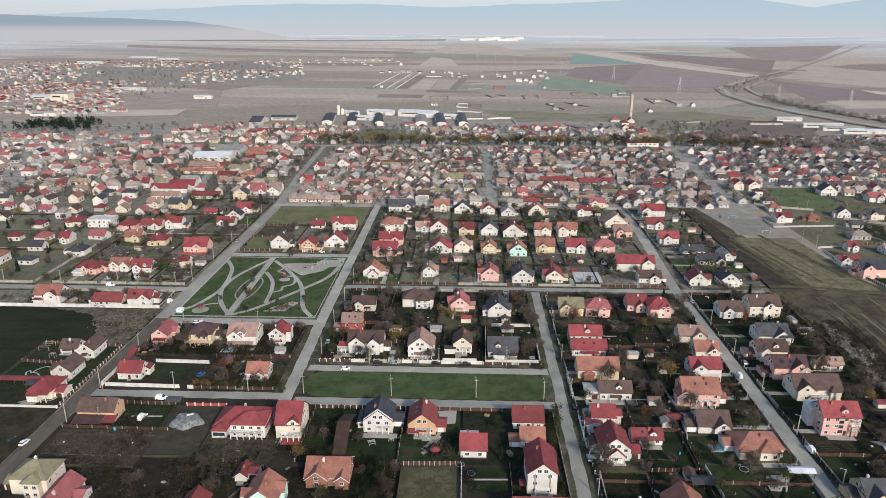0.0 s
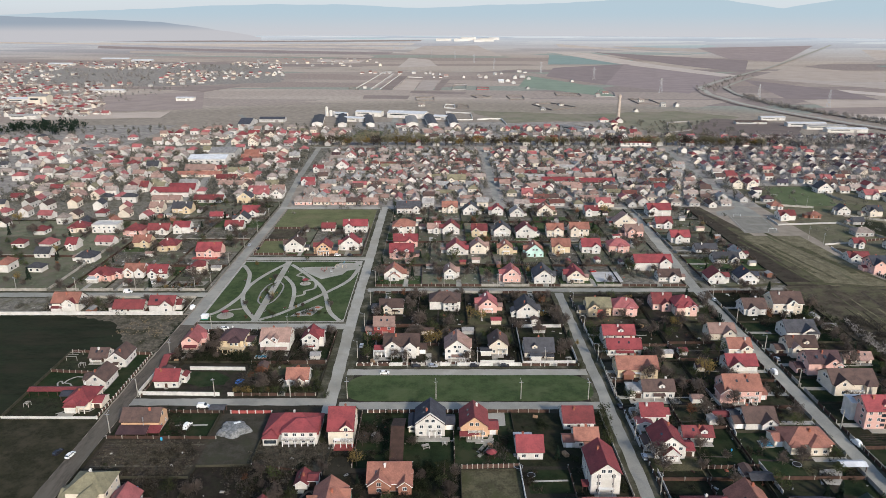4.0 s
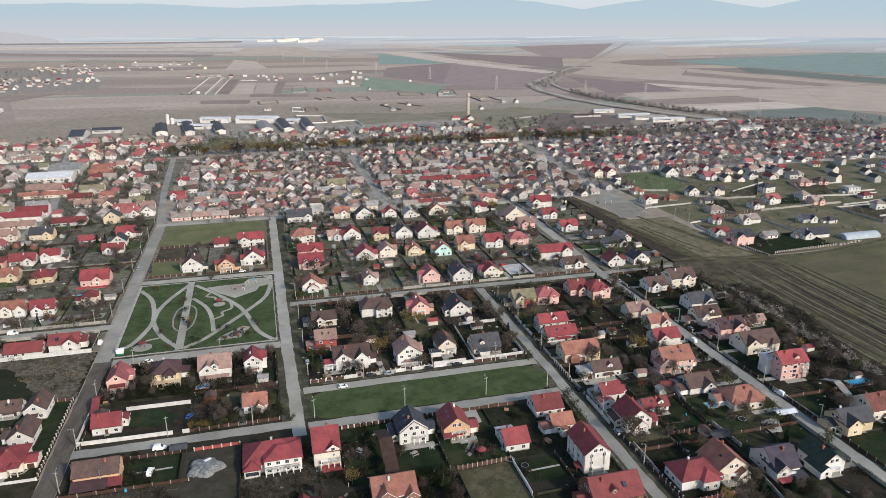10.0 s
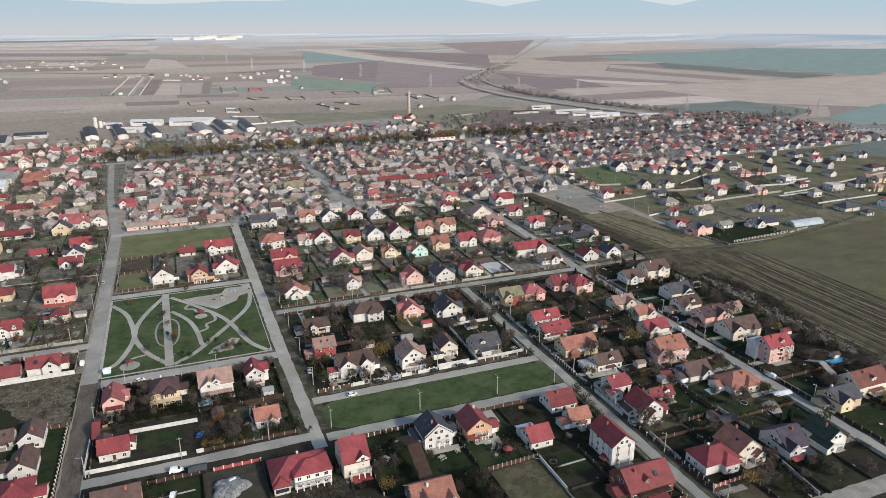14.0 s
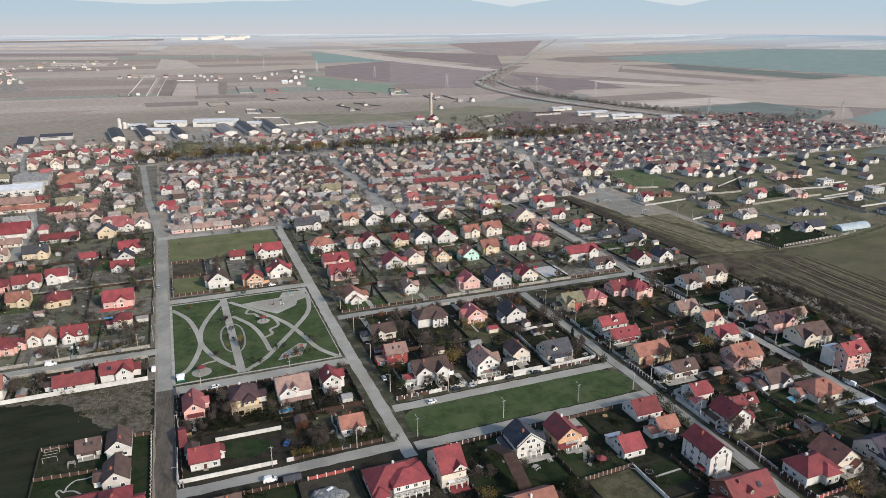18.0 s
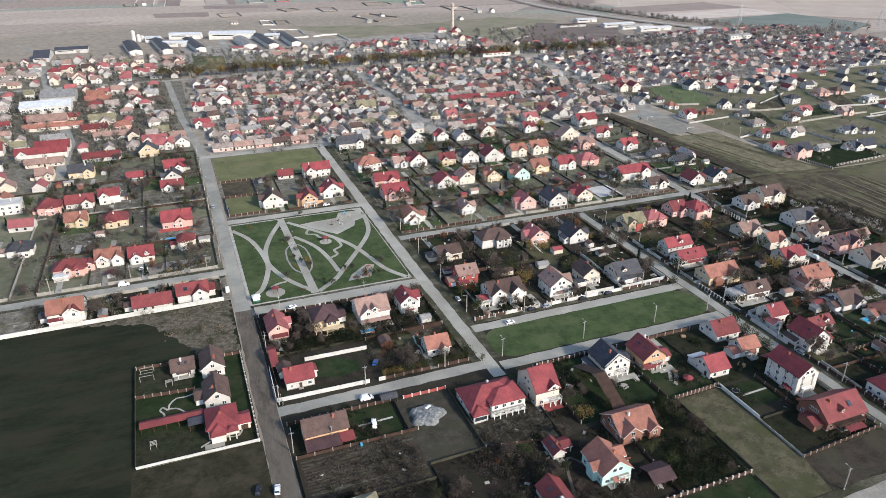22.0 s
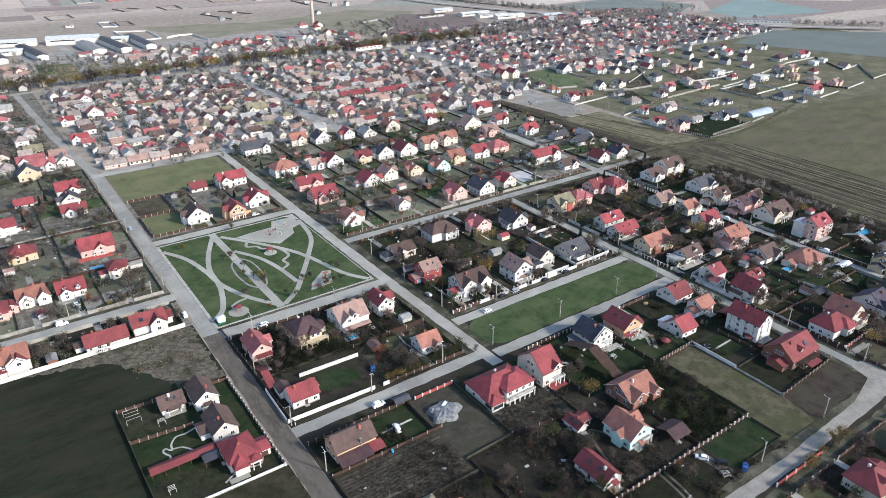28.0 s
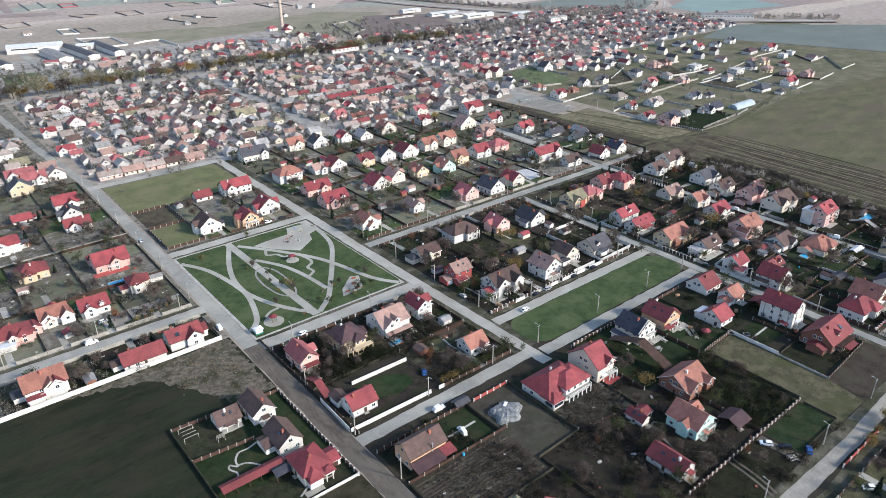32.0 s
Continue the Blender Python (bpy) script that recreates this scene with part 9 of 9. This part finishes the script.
# poplar leaves lightened too, a haze proxy in the base colour
LEAF_POPLAR = leafy(mat("poplar_leaves_hazed", (0.225, 0.2, 0.12), (0.145, 0.13, 0.08), 3, 0.5, 0.8, 0.0, 0.35))
BIG = [tree_meshes(11, 31, LEAF_POPLAR, 700), tree_meshes(10, 32, LEAF_POPLAR, 700), tree_meshes(10, 33, LEAF_Y, 650), tree_meshes(11, 34, TWIG, 420, True)]
for i in range(58):
    trunk, crown = BIG[rf.choices((0, 1, 2, 3), (5, 4, 2, 4))[0]]
    root = tagged(new("tree"), "tall street tree beside the main road", "tree", "street trees")
    root.location, root.rotation_euler = (-190 + i * 10.4 + rf.uniform(-2, 2), 893 + rf.uniform(0, 6), 0), (0, 0, rf.uniform(0, 6))
    s = rf.uniform(0.75, 1.15)
    root.scale = (s * 1.9, s * 1.9, s * 1.3)
    part("trunk", trunk, root), part("crown", crown, root)

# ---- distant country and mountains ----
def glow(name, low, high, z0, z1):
    """A hazy distance that glows, with its haze painted in, paling towards its foot."""
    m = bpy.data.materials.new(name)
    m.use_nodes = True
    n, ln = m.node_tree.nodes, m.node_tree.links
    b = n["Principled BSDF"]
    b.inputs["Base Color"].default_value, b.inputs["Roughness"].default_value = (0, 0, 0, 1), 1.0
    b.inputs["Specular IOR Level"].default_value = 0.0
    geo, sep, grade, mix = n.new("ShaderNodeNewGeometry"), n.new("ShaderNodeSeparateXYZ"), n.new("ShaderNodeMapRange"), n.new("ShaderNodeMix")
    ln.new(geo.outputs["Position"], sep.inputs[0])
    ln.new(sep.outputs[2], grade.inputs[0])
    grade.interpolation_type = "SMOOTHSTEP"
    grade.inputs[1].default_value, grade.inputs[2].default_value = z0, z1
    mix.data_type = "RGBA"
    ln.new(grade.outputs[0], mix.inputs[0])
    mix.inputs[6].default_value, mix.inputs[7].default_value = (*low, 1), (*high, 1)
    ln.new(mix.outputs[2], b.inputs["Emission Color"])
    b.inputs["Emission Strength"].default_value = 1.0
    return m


def ridge(radius, foot, skyline, wobble, seed, m, label):
    """A far skyline; points of (degrees east of north, height)."""
    n = 420
    bearings, heights = zip(*skyline)
    v = []
    for i in range(n):
        east = bearings[0] + (bearings[-1] - bearings[0]) * i / (n - 1)
        a = radians(90 - east)
        p = Vector((east * 0.25, seed, 0.3))
        h = float(np.interp(east, bearings, heights)) + wobble * (noise.noise(p) + 0.35 * noise.noise(p * 4.0))
        x, y = radius * math.cos(a), radius * math.sin(a) + 60
        v += [(x, y, foot), (x, y, max(h, foot + 1))]
    f = [(2 * i, 2 * i + 1, 2 * i + 3, 2 * i + 2) for i in range(n - 1)]
    tagged(new("backdrop", mesh_of("backdrop", v, f, m)), label, "mountains", kind="structure")


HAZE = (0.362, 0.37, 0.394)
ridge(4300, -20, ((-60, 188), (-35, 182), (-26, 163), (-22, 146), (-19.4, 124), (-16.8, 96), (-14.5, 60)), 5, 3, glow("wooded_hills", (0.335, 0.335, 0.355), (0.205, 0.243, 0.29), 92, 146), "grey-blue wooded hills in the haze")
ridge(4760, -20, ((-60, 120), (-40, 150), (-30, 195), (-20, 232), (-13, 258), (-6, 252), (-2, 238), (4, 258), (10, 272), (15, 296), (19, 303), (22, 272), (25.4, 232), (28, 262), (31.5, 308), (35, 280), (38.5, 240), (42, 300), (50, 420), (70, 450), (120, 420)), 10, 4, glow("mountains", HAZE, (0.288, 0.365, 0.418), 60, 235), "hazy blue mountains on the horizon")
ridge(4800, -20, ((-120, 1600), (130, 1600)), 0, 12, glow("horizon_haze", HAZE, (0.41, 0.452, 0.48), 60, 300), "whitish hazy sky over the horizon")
for x, y, w, h in ((-22, 4300, 52, 12), (8, 4330, 70, 10), (92, 4290, 62, 13), (132, 4330, 50, 15), (205, 4250, 58, 11), (255, 4270, 80, 16), (150, 4400, 90, 14), (310, 4420, 60, 12)):
    ob = tagged(new("hall", mesh_of("hall", *join(box(-w / 2, w / 2, -30, 30, -10, h), box(-w / 2 - 1, w / 2 + 1, -31, 31, h, h + 1)), WALLS["W"][1])), "distant pale factory building", "hall", "distant factory")
    ob.location = (x, y, rise(x, y))

# ---- street poles, cars and park things ----
POLE = mesh_of("shaft", *stack((0.17, -0.3), (0.15, 4.0), (0.11, 9.0)), CONCRETE)
ARM = mesh_of("arm", *tube((0, 0, 8.7), (1.5, 0, 9.2), 0.05, 0.04, 6), STEEL)
LAMP = mesh_of("lamp_head", *box(1.3, 2.0, -0.13, 0.13, 9.12, 9.27), STEEL)
CROSS = mesh_of("crossbar", *box(-0.08, 0.08, -0.9, 0.9, 8.3, 8.42), STEEL)


def pole(x, y, face=0.0):
    root = tagged(new("street_pole"), "grey concrete street pole with a lamp arm", "pole", "street poles")
    root.location, root.rotation_euler = (x, y, 0), (0, 0, radians(face))
    part("shaft", POLE, root), part("arm", ARM, root), part("lamp_head", LAMP, root), part("crossbar", CROSS, root)


for x, y, a in ((-70, 262, 100), (-31.5, 261.4, 100), (5.3, 261.2, 100), (34.5, 261, 100), (-161.2, 263.4, 200), (-128, 263.6, -90), (-95, 263.4, -90), (-69.8, 300, 180), (-69.8, 333, 180), (-69.8, 366, 180), (-69.6, 398, 180)):
    pole(x, y, a)
for k in range(7):
    pole(46.6, 165 + k * 33, 180)
    pole(131.6, 170 + k * 34, 180)
for k in range(6):
    pole(-170.8, 395 + k * 38, 0)
    pole(-60 + k * 33, 393.4, -90)
    pole(-178 - k * 36, 387, -90)
for x, y in ((-45, 290.6), (-12, 290.6), (20, 290.6), (-150, 330), (-110, 330), (-160.6, 300), (-161, 236), (-1, 156), (-40, 156), (-80, 156)):
    pole(x, y, 90)

for x, y in FIELD_POLES:
    pole(x, y, 60)

CAR_PAINT = {"white": WHITE, "silver": mat("car_silver", (0.45, 0.46, 0.48), (0.4, 0.41, 0.43), 1, 0.2, 0.3, 0, 0.05, metal=0.5), "black": mat("car_black", (0.02, 0.02, 0.025), (0.025, 0.025, 0.03), 1, 0.2, 0.25, 0, 0.05), "blue": mat("car_blue", (0.03, 0.09, 0.28), (0.025, 0.08, 0.24), 1, 0.2, 0.3, 0, 0.05), "red": mat("car_red", (0.35, 0.03, 0.03), (0.3, 0.025, 0.025), 1, 0.2, 0.3, 0, 0.05)}
WHEEL = mesh_of("wheel", *join(tube((0, -0.11, 0), (0, 0.11, 0), 0.32, 0.32, 14), ([(0.32 * math.cos(2 * math.pi * i / 14), s * 0.11, 0.32 * math.sin(2 * math.pi * i / 14)) for s in (-1, 1) for i in range(14)], [tuple(range(14)), tuple(range(27, 13, -1))])), RUBBER)


def loft(sections):
    """A closed body from (x, half width, low, high) sections."""
    v = [(x, s * w, z) for x, w, lo, hi in sections for s, z in ((-1, lo), (1, lo), (1, hi), (-1, hi))]
    n = len(sections)
    f = [(3, 2, 1, 0), tuple(4 * n - 4 + i for i in range(4))]
    return v, f + [(4 * k + i, 4 * k + (i + 1) % 4, 4 * k + 4 + (i + 1) % 4, 4 * k + 4 + i) for k in range(n - 1) for i in range(4)]


def car(x, y, turn, colour, van=False):
    root = tagged(new("van" if van else "car"), f"parked {colour} {'delivery van' if van else 'car'} on the roadside", "van" if van else "car", "parked cars")
    root.location, root.rotation_euler = (x, y, 0.07), (0, 0, radians(turn))
    m = CAR_PAINT[colour]
    k = 1.22 if van else 1.0
    body = [(-2.15, 0.78, 0.35, 0.75), (-2.05, 0.85, 0.25, 0.92), (-0.9, 0.88, 0.22, 0.98), (0.9, 0.88, 0.22, 0.95), (1.9, 0.84, 0.25, 0.8), (2.15, 0.74, 0.35, 0.65)]
    part("body", mesh_of("body", *loft([(a * k, b, c, d * (1.5 if van and a < 1.5 else 1.1)) for a, b, c, d in body]), m), root)
    top = 2.2 if van else 1.48
    part("cabin", mesh_of("cabin", *loft([(-2.0 * k, 0.78, 0.9, 1.0), (-1.7 * k, 0.72, 0.9, top - 0.05), (0.3 * k, 0.72, 0.9, top), (1.15 * k, 0.78, 0.9, 1.0)]), GLASS if not van else m), root)
    part("roof_panel", mesh_of("roof_panel", *loft([(-1.6 * k, 0.70, top - 0.08, top + 0.02), (-0.6 * k, 0.73, top - 0.05, top + 0.05), (0.3 * k, 0.69, top - 0.05, top + 0.03)]), m), root)
    if van:
        part("windscreen", mesh_of("windscreen", *loft([(0.5 * k, 0.74, 1.25, top - 0.1), (1.17 * k, 0.76, 1.2, 1.3)]), GLASS), root)
    for u in (-1.35, 1.35):
        for s in (-1, 1):
            part("wheel", WHEEL, root, "", (u * k, s * 0.8, 0.3))
    return root


# the last, blue car stands in for a blue garden thing, not a car
for a in ((-55.4, 284, 4, "white"), (-170.5, 360.5, 88, "white", True), (-217.5, 384.2, 2, "white", True), (-144, 332.5, 20, "white"), (-55, 168.5, 125, "white"), (-51.6, 163.5, 130, "black"), (-47, 157.5, 30, "blue"), (-49.3, 137.6, 140, "white"), (-13.5, 290.7, 3, "black"), (1, 290.7, 0, "black"), (-41, 290.6, 2, "black"), (-33, 290.6, 0, "silver"),
          (126, 284.5, 95, "white", True), (133.6, 297.5, 92, "silver"), (131.8, 227.6, 95, "white", True), (47, 219, 92, "silver"), (46.6, 254.5, 90, "black"), (-130, 254.8, 0, "white", True), (-168.8, 220.6, 80, "white"), (-174.4, 222.4, 75, "black"), (-208.6, 399, 0, "white"), (-131.5, 240, 80, "white", True), (-160, 467, 85, "black"), (-168.2, 475, 90, "silver"), (-92, 452.6, 0, "black"), (-101, 452.6, 0, "white"), (70.5, 420, 10, "red"), (-69.2, 312, 90, "silver"), (131.8, 372, 90, "white"), (-120.5, 276, 60, "blue")):
    car(*a)

# park kiosk, round shelters, benches
kiosk = tagged(new("kiosk"), "small white kiosk with a dark green base in the park", "kiosk")
kiosk.location = (-158.6, 345.6, 0.12)
part("body", mesh_of("body", *box(-1.6, 1.6, -1.4, 1.4, 0.7, 2.4), WHITE), kiosk)
part("base", mesh_of("base", *box(-1.62, 1.62, -1.42, 1.42, 0, 0.7), GREEN_PAINT), kiosk)
part("roof", mesh_of("roof", *hip_roof(3.2, 2.8, 2.5, 0.7, 0.35, 0.1), WHITE), kiosk)
for x, y in ((-149, 350.5), (-113.5, 399.5), (-10.5, 219.5)):
    sh = tagged(new("shelter"), "small round shelter with a red roof on posts", "shelter", "park shelters")
    sh.location = (x, y, 0.19)
    part("roof", mesh_of("roof", *tube((0, 0, 2.4), (0, 0, 3.5), 2.1, 0.1, 8), ROOFS["R"][1]), sh)
    for k in range(4):
        part("post", mesh_of("post", *tube((1.5 * math.cos(k * 1.57 + 0.78), 1.5 * math.sin(k * 1.57 + 0.78), -0.05), (1.5 * math.cos(k * 1.57 + 0.78), 1.5 * math.sin(k * 1.57 + 0.78), 2.55), 0.08, 0.08, 6), WOOD), sh)
PLAY = (("R", WALLS["D"][1]), ("Y", WALLS["Y"][1]), ("B", BLUE), ("W", WHITE))
for k, (x, y) in enumerate(((-103, 424), (-98, 429), (-94, 434), (-100, 418), (-106, 421), (-93, 428))):
    m = PLAY[k % 4][1]
    pl = tagged(new("play_frame"), "small painted playground frame on the plaza", "playground", "playground frames")
    pl.location, pl.rotation_euler = (x, y, 0.15), (0, 0, k * 0.7)
    part("frame", mesh_of("frame", *join(*[tube((u, s * 0.5, -0.02), (u, 0, 1.9), 0.06, 0.06, 5) for u in (-1.2, 1.2) for s in (-1, 1)], tube((-1.2, 0, 1.9), (1.2, 0, 1.9), 0.06, 0.06, 5)), m), pl)
    part("seat", mesh_of("seat", *box(-0.5, 0.5, -0.15, 0.15, 0.45, 0.5), WOOD), pl)
bed = tagged(new("seating_bed"), "triangular paved bed with brick-red seating blocks", "seating")
bed.location = (-104, 356, 0.12)
part("paving", mesh_of("paving", [(-9, -7, 0.06), (3, -6, 0.06), (8, 6, 0.06), (4, 8, 0.06), (-6, -1, 0.06), (-9, -7, -0.05), (3, -6, -0.05), (8, 6, -0.05), (4, 8, -0.05), (-6, -1, -0.05)], [(0, 1, 2, 3, 4), (9, 8, 7, 6, 5), (0, 5, 6, 1), (1, 6, 7, 2), (2, 7, 8, 3), (3, 8, 9, 4), (4, 9, 5, 0)], PAVING), bed)
for i, (u, w) in enumerate(((-5, -4.4), (1, -3.6), (1.5, 0.5), (4.5, 5.0))):
    part("block", mesh_of("block", *box(u - 1.1, u + 1.1, w - 0.6, w + 0.6, 0.05, 0.5), BRICK), bed)
BENCH = (mesh_of("seat", *box(-0.9, 0.9, -0.22, 0.22, 0.42, 0.48), WOOD), mesh_of("backrest", *box(-0.9, 0.9, 0.2, 0.26, 0.5, 0.9), WOOD), mesh_of("leg", *box(-0.04, 0.04, -0.2, 0.25, 0, 0.42), STEEL))
for x, y, a in ((-134.6, 425, 90), (-134.6, 352, 90), (-128.4, 420, -90), (-128.4, 356, -90), (-105, 420, 20), (-100, 425, 20), (-152, 404, 60), (-95, 372, 120), (-118, 360, 40)):
    b = tagged(new("bench"), "wooden park bench beside the path", "bench", "park benches")
    b.location, b.rotation_euler = (x, y, 0.12), (0, 0, radians(a))
    part("seat", BENCH[0], b), part("backrest", BENCH[1], b), part("leg", BENCH[2], b, "", (-0.7, 0, 0)), part("leg", BENCH[2], b, "", (0.7, 0, 0))

# garden pools, pergola, canopy, heap under a tarpaulin, greenhouse, goals
for x, y, w, d in ((-192.7, 433.5, 9, 4.5), (-117, 300.6, 6, 3), (96.6, 227.5, 5, 4.5), (175, 227, 12, 6)):
    p = tagged(new("pool"), "bright blue garden pool with a pale rim", "pool", "garden pools")
    p.location = (x, y, 0)
    part("rim", mesh_of("rim", *join(box(-w / 2, w / 2, -d / 2, -d / 2 + 0.4, 0, 0.5), box(-w / 2, w / 2, d / 2 - 0.4, d / 2, 0, 0.5), box(-w / 2, -w / 2 + 0.4, -d / 2 + 0.4, d / 2 - 0.4, 0, 0.5), box(w / 2 - 0.4, w / 2, -d / 2 + 0.4, d / 2 - 0.4, 0, 0.5)), CONCRETE), p)
    part("water", mesh_of("water", *box(-w / 2 + 0.4, w / 2 - 0.4, -d / 2 + 0.4, d / 2 - 0.4, 0.05, 0.4), BLUE), p)


def canopy(x, y, w, d, h, m, label, turn=0.0):
    root = tagged(new("canopy"), label, "canopy", "garden canopies")
    root.location, root.rotation_euler = (x, y, 0), (0, 0, radians(turn))
    part("roof", mesh_of("roof", *gable_roof(w, d, h, d * 0.2, 0.3, 0.12), m), root)
    n = max(1, int(w / 4))
    for i in range(n + 1):
        for s in (-1, 1):
            part("post", mesh_of("post", *box(-0.1, 0.1, -0.1, 0.1, -0.05, h + 0.02), WOOD), root, "", (-w / 2 + 0.15 + (w - 0.3) * i / n, s * (d / 2 - 0.15), 0))


canopy(-198.5, 266, 21, 4, 2.7, ROOFS["D"][1], "long dark red canopy on posts")
canopy(-46, 228, 4.6, 28, 2.6, WOOD, "long dark brown timber pergola")
canopy(-159.0, 293, 2.6, 15, 2.4, ROOFS["D"][1], "dark red canopy along the boundary")
canopy(157.3, 223, 3.0, 15, 2.6, ROOFS["G"][1], "pale grey carport roof on posts")
canopy(-13.5, 243, 5, 8, 2.4, ROOFS["W"][1], "white carport roof on posts")
canopy(30, 217, 8, 7, 3.0, ROOFS["D"][1], "dark red annex roof on posts")
# winding pale paths, play things and frames in the fenced court garden
ribbon("garden_path", [(-188.5, 282.7), (-193.4, 281.2), (-196.9, 281.2), (-199.3, 278.3), (-199.9, 275.3), (-201.7, 277.3), (-202.6, 275.7), (-201.3, 272.9), (-201.7, 270.8), (-203.3, 268)], 0.7, 0.06, CONCRETE, "narrow winding garden path")
ribbon("garden_path", [(-199.8, 275.7), (-196.6, 274.8), (-193.7, 271.1)], 0.7, 0.064, CONCRETE, "narrow winding garden path")
fence(-211, 286, -190, 284, "dark", 3.0)
sheet("garden_plot", rect(-210.6, -191, 287, 305.6), 0.046, TURF, "dark turf of a fenced back garden", "garden")
sheet("garden_plot", rect(-210.6, -171.2, 246.8, 262.5), 0.047, TURF, "dark turf before a white wall", "garden")
ribbon("garden_path", [(-190, 250), (-184, 253), (-177, 252), (-174, 262)], 0.7, 0.064, CONCRETE, "narrow winding garden path")
for x, y, w, d, h in ((-207, 300, 5, 6, 2.2), (-205, 256, 2, 2, 1.8), (-176, 256, 2.5, 2, 1.6), (-199, 291, 2.4, 1.6, 1.9)):
    fr = tagged(new("play_frame"), "small pale garden frame on thin posts", "frame", "garden frames")
    fr.location = (x, y, 0.04)
    part("frame", mesh_of("frame", *join(*[box(u - 0.08, u + 0.08, v - 0.08, v + 0.08, -0.05, h) for u in (-w / 2, w / 2) for v in (-d / 2, d / 2)], *[box(-w / 2, w / 2, v - 0.08, v + 0.08, h, h + 0.12) for v in np.linspace(-d / 2, d / 2, 4)]), CONCRETE), fr)
canopy(-190.5, 262.5, 5, 5, 2.6, ROOFS["K"][1], "blue-grey garden canopy on posts")
canopy(-122.6, 251.2, 6, 4, 2.4, ROOFS["S"][1], "grey carport roof on posts")
canopy(-53.5, 181.5, 8, 8, 2.6, ROOFS["M"][1], "dark plum brown summer kitchen roof on posts")
canopy(86, 246, 7, 5, 2.4, ROOFS["D"][1], "dark red garden canopy on posts")
canopy(121, 212, 9, 3.6, 2.6, ROOFS["W"][1], "white carport roof on posts")
canopy(84, 205, 8, 5, 2.5, ROOFS["S"][1], "grey garden canopy on posts")
for x, y, r in ((-1, 213, 1.6), (3, 208, 1.5), (-30, 322, 1.7), (76, 296, 1.6), (102, 214, 1.7)):
    tr = tagged(new("trampoline"), "round garden trampoline on a steel frame", "trampoline", "garden trampolines")
    tr.location = (x, y, 0.03)
    ring = [(r * math.cos(k * math.pi / 8), r * math.sin(k * math.pi / 8)) for k in range(16)]
    part("mat", mesh_of("mat", [(u * 0.88, v * 0.88, 0.8) for u, v in ring], [tuple(range(16))], RUBBER), tr)
    part("ring", mesh_of("ring", [(u * q, v * q, z) for q, z in ((0.88, 0.82), (1.0, 0.82), (1.0, 0.74), (0.88, 0.74)) for u, v in ring], [(s * 16 + k, s * 16 + (k + 1) % 16, (s + 1) % 4 * 16 + (k + 1) % 16, (s + 1) % 4 * 16 + k) for s in range(4) for k in range(16)], STEEL), tr)
    for k in (0, 4, 8, 12):
        part("leg", mesh_of("leg", *tube((ring[k][0] * 0.95, ring[k][1] * 0.95, -0.02), (ring[k][0] * 0.95, ring[k][1] * 0.95, 0.76), 0.05, 0.05, 5), STEEL), tr)

rh = np.random.default_rng(8)
heap_v, heap_f = [], []
for i in range(15):
    for k in range(15):
        u, w = (i - 7) / 7, (k - 7) / 7
        far = max(abs(u), abs(w))
        c = math.hypot(u, w) and far / math.hypot(u, w)
        a = math.atan2(w, u)
        out = 1.0 + 0.13 * math.cos(5 * a + 0.6) + 0.06 * math.cos(3 * a)
        z = -0.05 if far == 1 else (1 - far ** 9) * (2.1 + 0.35 * math.sin(2.6 * u + 1) * math.cos(2.1 * w)) + rh.uniform(-0.16, 0.2)
        heap_v.append((u * c * 6.4 * out + rh.uniform(-0.2, 0.2), w * c * 5.4 * out + rh.uniform(-0.2, 0.2), z))
heap_f = [(i * 15 + k, (i + 1) * 15 + k, (i + 1) * 15 + k + 1, i * 15 + k + 1) for i in range(14) for k in range(14)]
heap = tagged(new("tarpaulin_mound", mesh_of("tarpaulin_mound", heap_v, heap_f, TARP)), "low flat-topped stack covered with creased grey tarpaulin", "mound")
heap.location = (-112.2, 237.6, 0)
part("pale_sheet", mesh_of("pale_sheet", *box(-1.3, 1.3, -0.6, 0.6, 0, 0.06), WHITE), heap, "loose pale plastic sheet", (1.0, 1.6, 2.65), 0.5)
gh = tagged(new("greenhouse"), "long white plastic tunnel greenhouse", "greenhouse")
gh.location = (*GREENHOUSE_AT, 0)
tun = [(x, 5 * math.cos(a), 4 * math.sin(a)) for x in (-16, 16) for a in np.linspace(0, math.pi, 13)]
part("cover", mesh_of("cover", tun, [(i, i + 1, i + 14, i + 13) for i in range(12)] + [tuple(range(13)), tuple(range(25, 12, -1))], mat("greenhouse_film", (0.36, 0.41, 0.43), (0.27, 0.31, 0.33), 3, 0.4, 0.5, 0.1, 0.05)), gh)
for x, y in ((230.5, 511), (220, 553), (283, 622), (338, 628)):
    g = tagged(new("goal"), "white tubular football goal", "goal", "football goals")
    g.location = (x, y, 0.1)
    part("frame", mesh_of("frame", *join(tube((-3, 0, 0), (-3, 0, 2.4), 0.07, 0.07, 6), tube((3, 0, 0), (3, 0, 2.4), 0.07, 0.07, 6), tube((-3, 0, 2.4), (3, 0, 2.4), 0.07, 0.07, 6)), WHITE), g)
